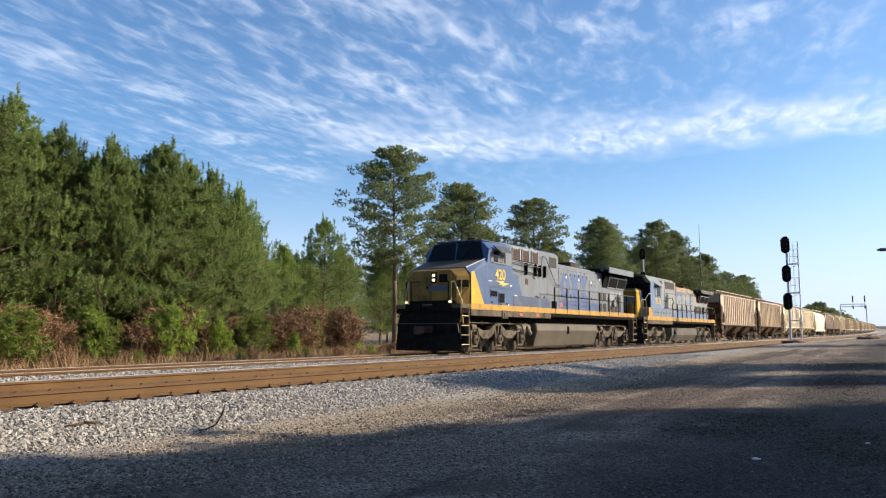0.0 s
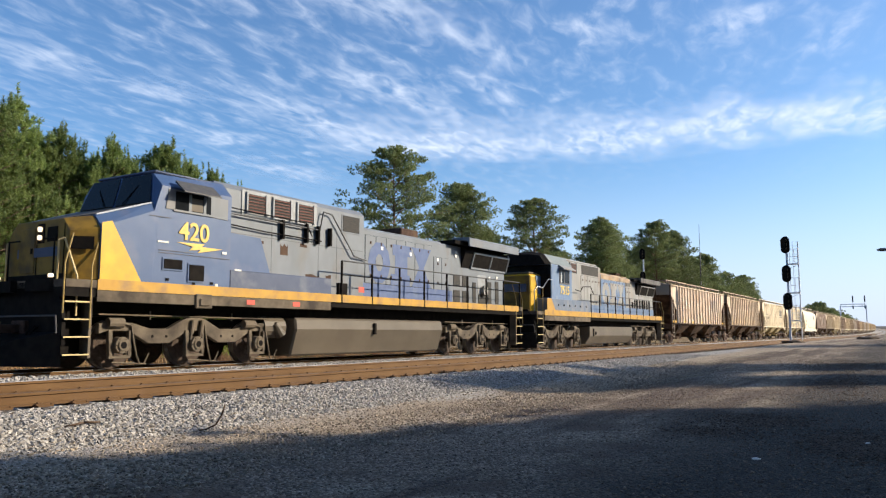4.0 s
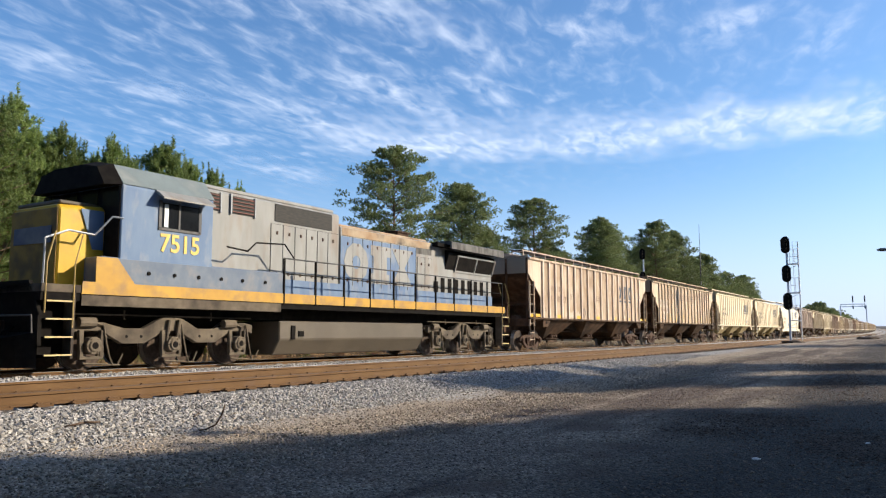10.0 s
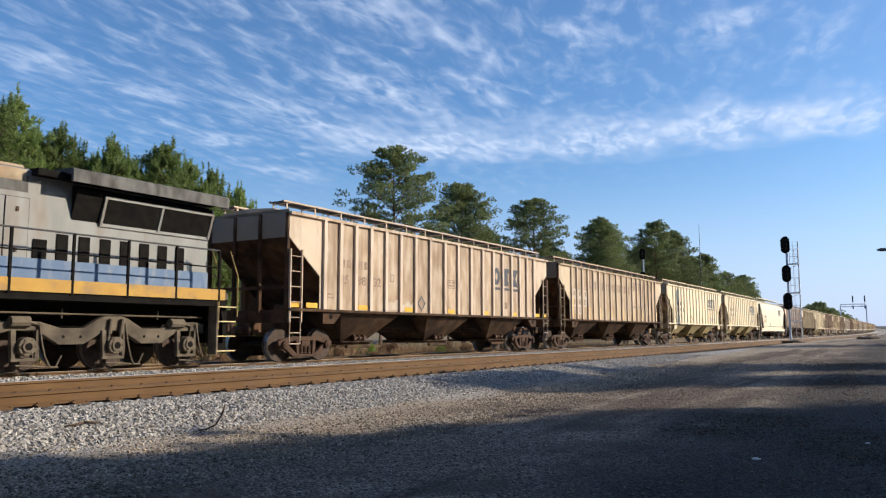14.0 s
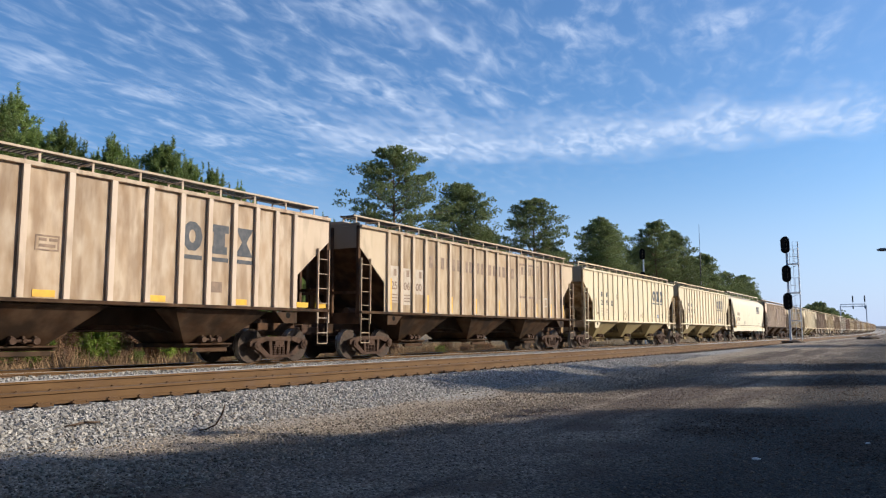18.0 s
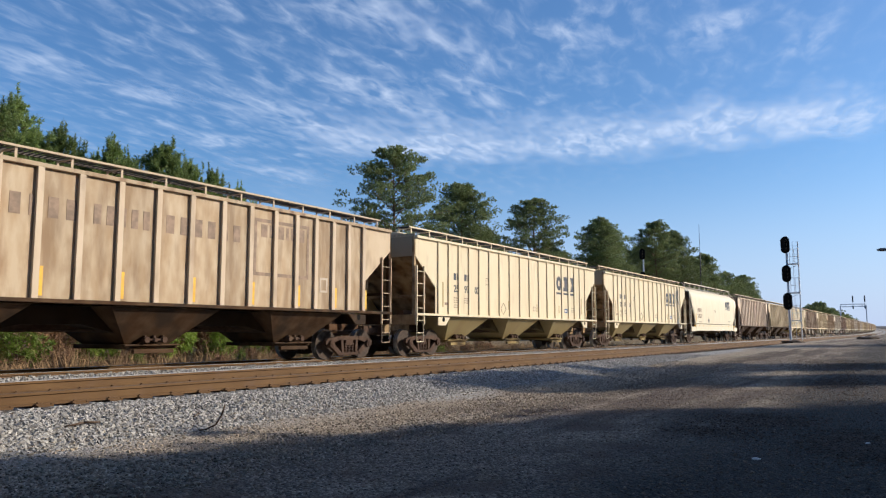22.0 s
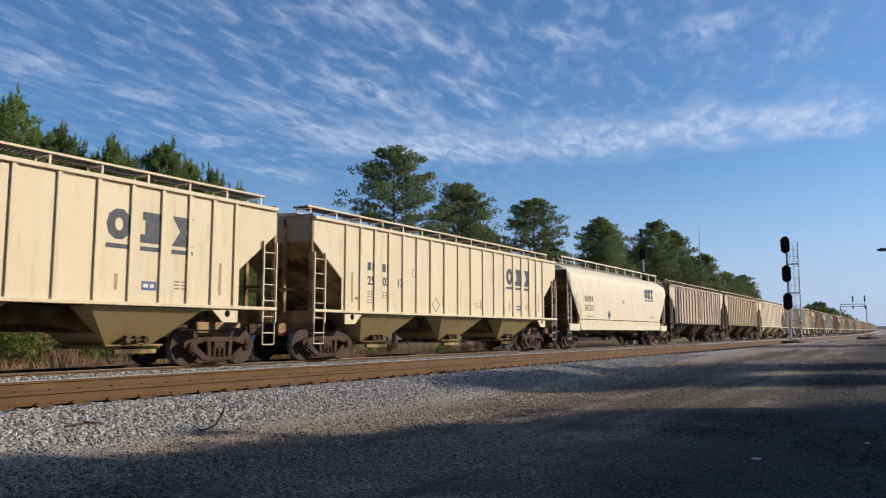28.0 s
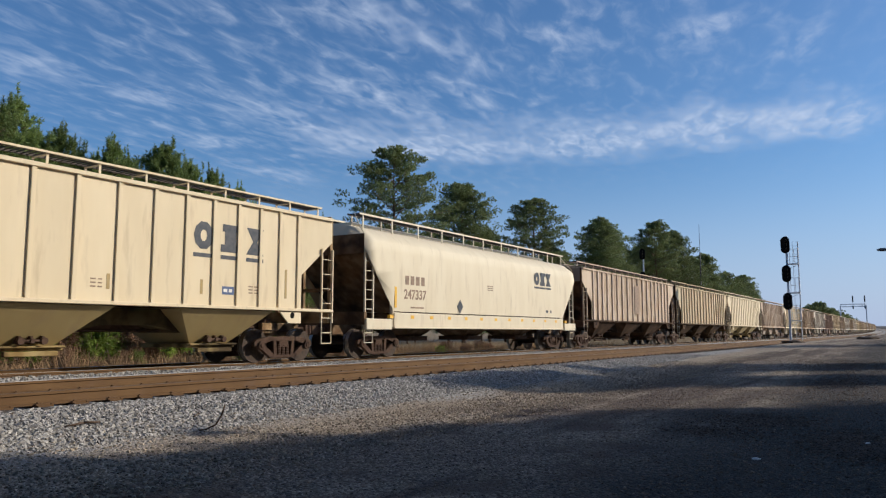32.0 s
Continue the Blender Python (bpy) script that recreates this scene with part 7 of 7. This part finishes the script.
def signal_bridge():
    s = tagged(new("signal_bridge"), "grey lattice signal bridge with heads, far down the line", "signal bridge")
    z0 = rise(455)
    # Pale steel on the bridge paints in the haze of its distance
    for y in (24.0, 36.0):
        part("post", boxes((-.25, .25, y - .25, y + .25, -1, 14)), "pale_steel", s)
    part("beam", boxes((-.4, .4, 24, 36, 13.2, 13.5), (-.4, .4, 24, 36, 14.5, 14.8)), "pale_steel", s)
    bm = bmesh.new()
    for i in range(10):
        rod(bm, (0, 24 + i * 1.2, 13.4), (0, 25.2 + i * 1.2, 14.7), .08, 4)
    part("lattice", bm, "pale_steel", s)
    for y in (24.5, 30.0):
        for z in (16.5, 18.2, 13.0):
            signal_head(s, -.3, y, z, 1.8)
        part("head_post", boxes((-.1, .1, y - .1, y + .1, 13, 19)), "pale_steel", s)
    s.location = (455, 0, z0)
    return s


signal_bridge()
tw = tagged(new("radio_tower"), "thin grey lattice radio tower above the far trees", "tower")
part("mast", made(rod, (0, 0, -1), (0, 0, 17), .16, 6, .12), "dark_steel", tw)
part("antenna", made(rod, (0, 0, 17), (0, 0, 22.5), .05, 5, .03), "dark_steel", tw)
tw.location = (152.7, 36.0, ground_z(152, 36) + rise(152))

# A yard lamp whose head reaches over the yard from beyond the picture's edge
lamp = tagged(new("street_lamp"), "grey yard lamp with a long arm", "street lamp")
part("pole", made(rod, (0, 0, -.2), (0, 0, 7.0), .1, 10, .07), "galv", lamp)
part("arm", made(pipe, [(0, 0, 6.8), (0, .5, 7.2), (0, 1.2, 7.3)], .035), "galv", lamp)
bm = bmesh.new()
bmesh.ops.create_uvsphere(bm, u_segments=14, v_segments=8, radius=1.0, matrix=Matrix.Translation((0, 1.55, 7.24)) @ Matrix.Diagonal((.22, .46, .14, 1)))
part("head", bm, "dark_steel", lamp, smooth=True)
lamp.location = line(69.5, 0.55, ground_z(69.5, .55))

# ---- movement ----
TRAVEL = [(0, 0.0), (1, 3.99), (2, 7.95), (3, 11.88), (4, 15.77), (5, 19.65), (6, 23.51), (7, 27.36), (8, 31.19), (9, 34.97), (10, 38.72), (11, 42.46), (12, 46.22), (13, 50.01), (14, 53.81), (15, 57.65), (16, 61.5), (17, 65.35), (18, 69.19), (19, 73.02), (20, 76.85), (21, 80.72), (22, 84.63), (23, 88.58), (24, 92.54), (25, 96.44), (26, 100.37), (27, 104.33), (28, 108.33), (29, 112.33), (30, 116.37), (31, 120.44), (32, 124.53)]


def travelled(t):
    i = min(int(t), 31)
    (a, p), (b, q) = TRAVEL[i], TRAVEL[i + 1]
    return p + (q - p) * (t - a) / (b - a)


def motions():
    walk(cloud_layer, [(0.0, pose(0, 0, 0)), (32.0, pose(5, 50, 0))])
    for thing, place, sets, r in CARS:
        walk(thing, [(t, line_pose(place - d, TRAIN_TRACK)) for t, d in TRAVEL])
        for w in sets:
            x, y, z = w.location
            ticks = 240
            walk(w, [(32.0 * i / ticks, pose(x, y, z, 0, -math.degrees(travelled(32.0 * i / ticks) / r), 0)) for i in range(ticks + 1)])


motions()
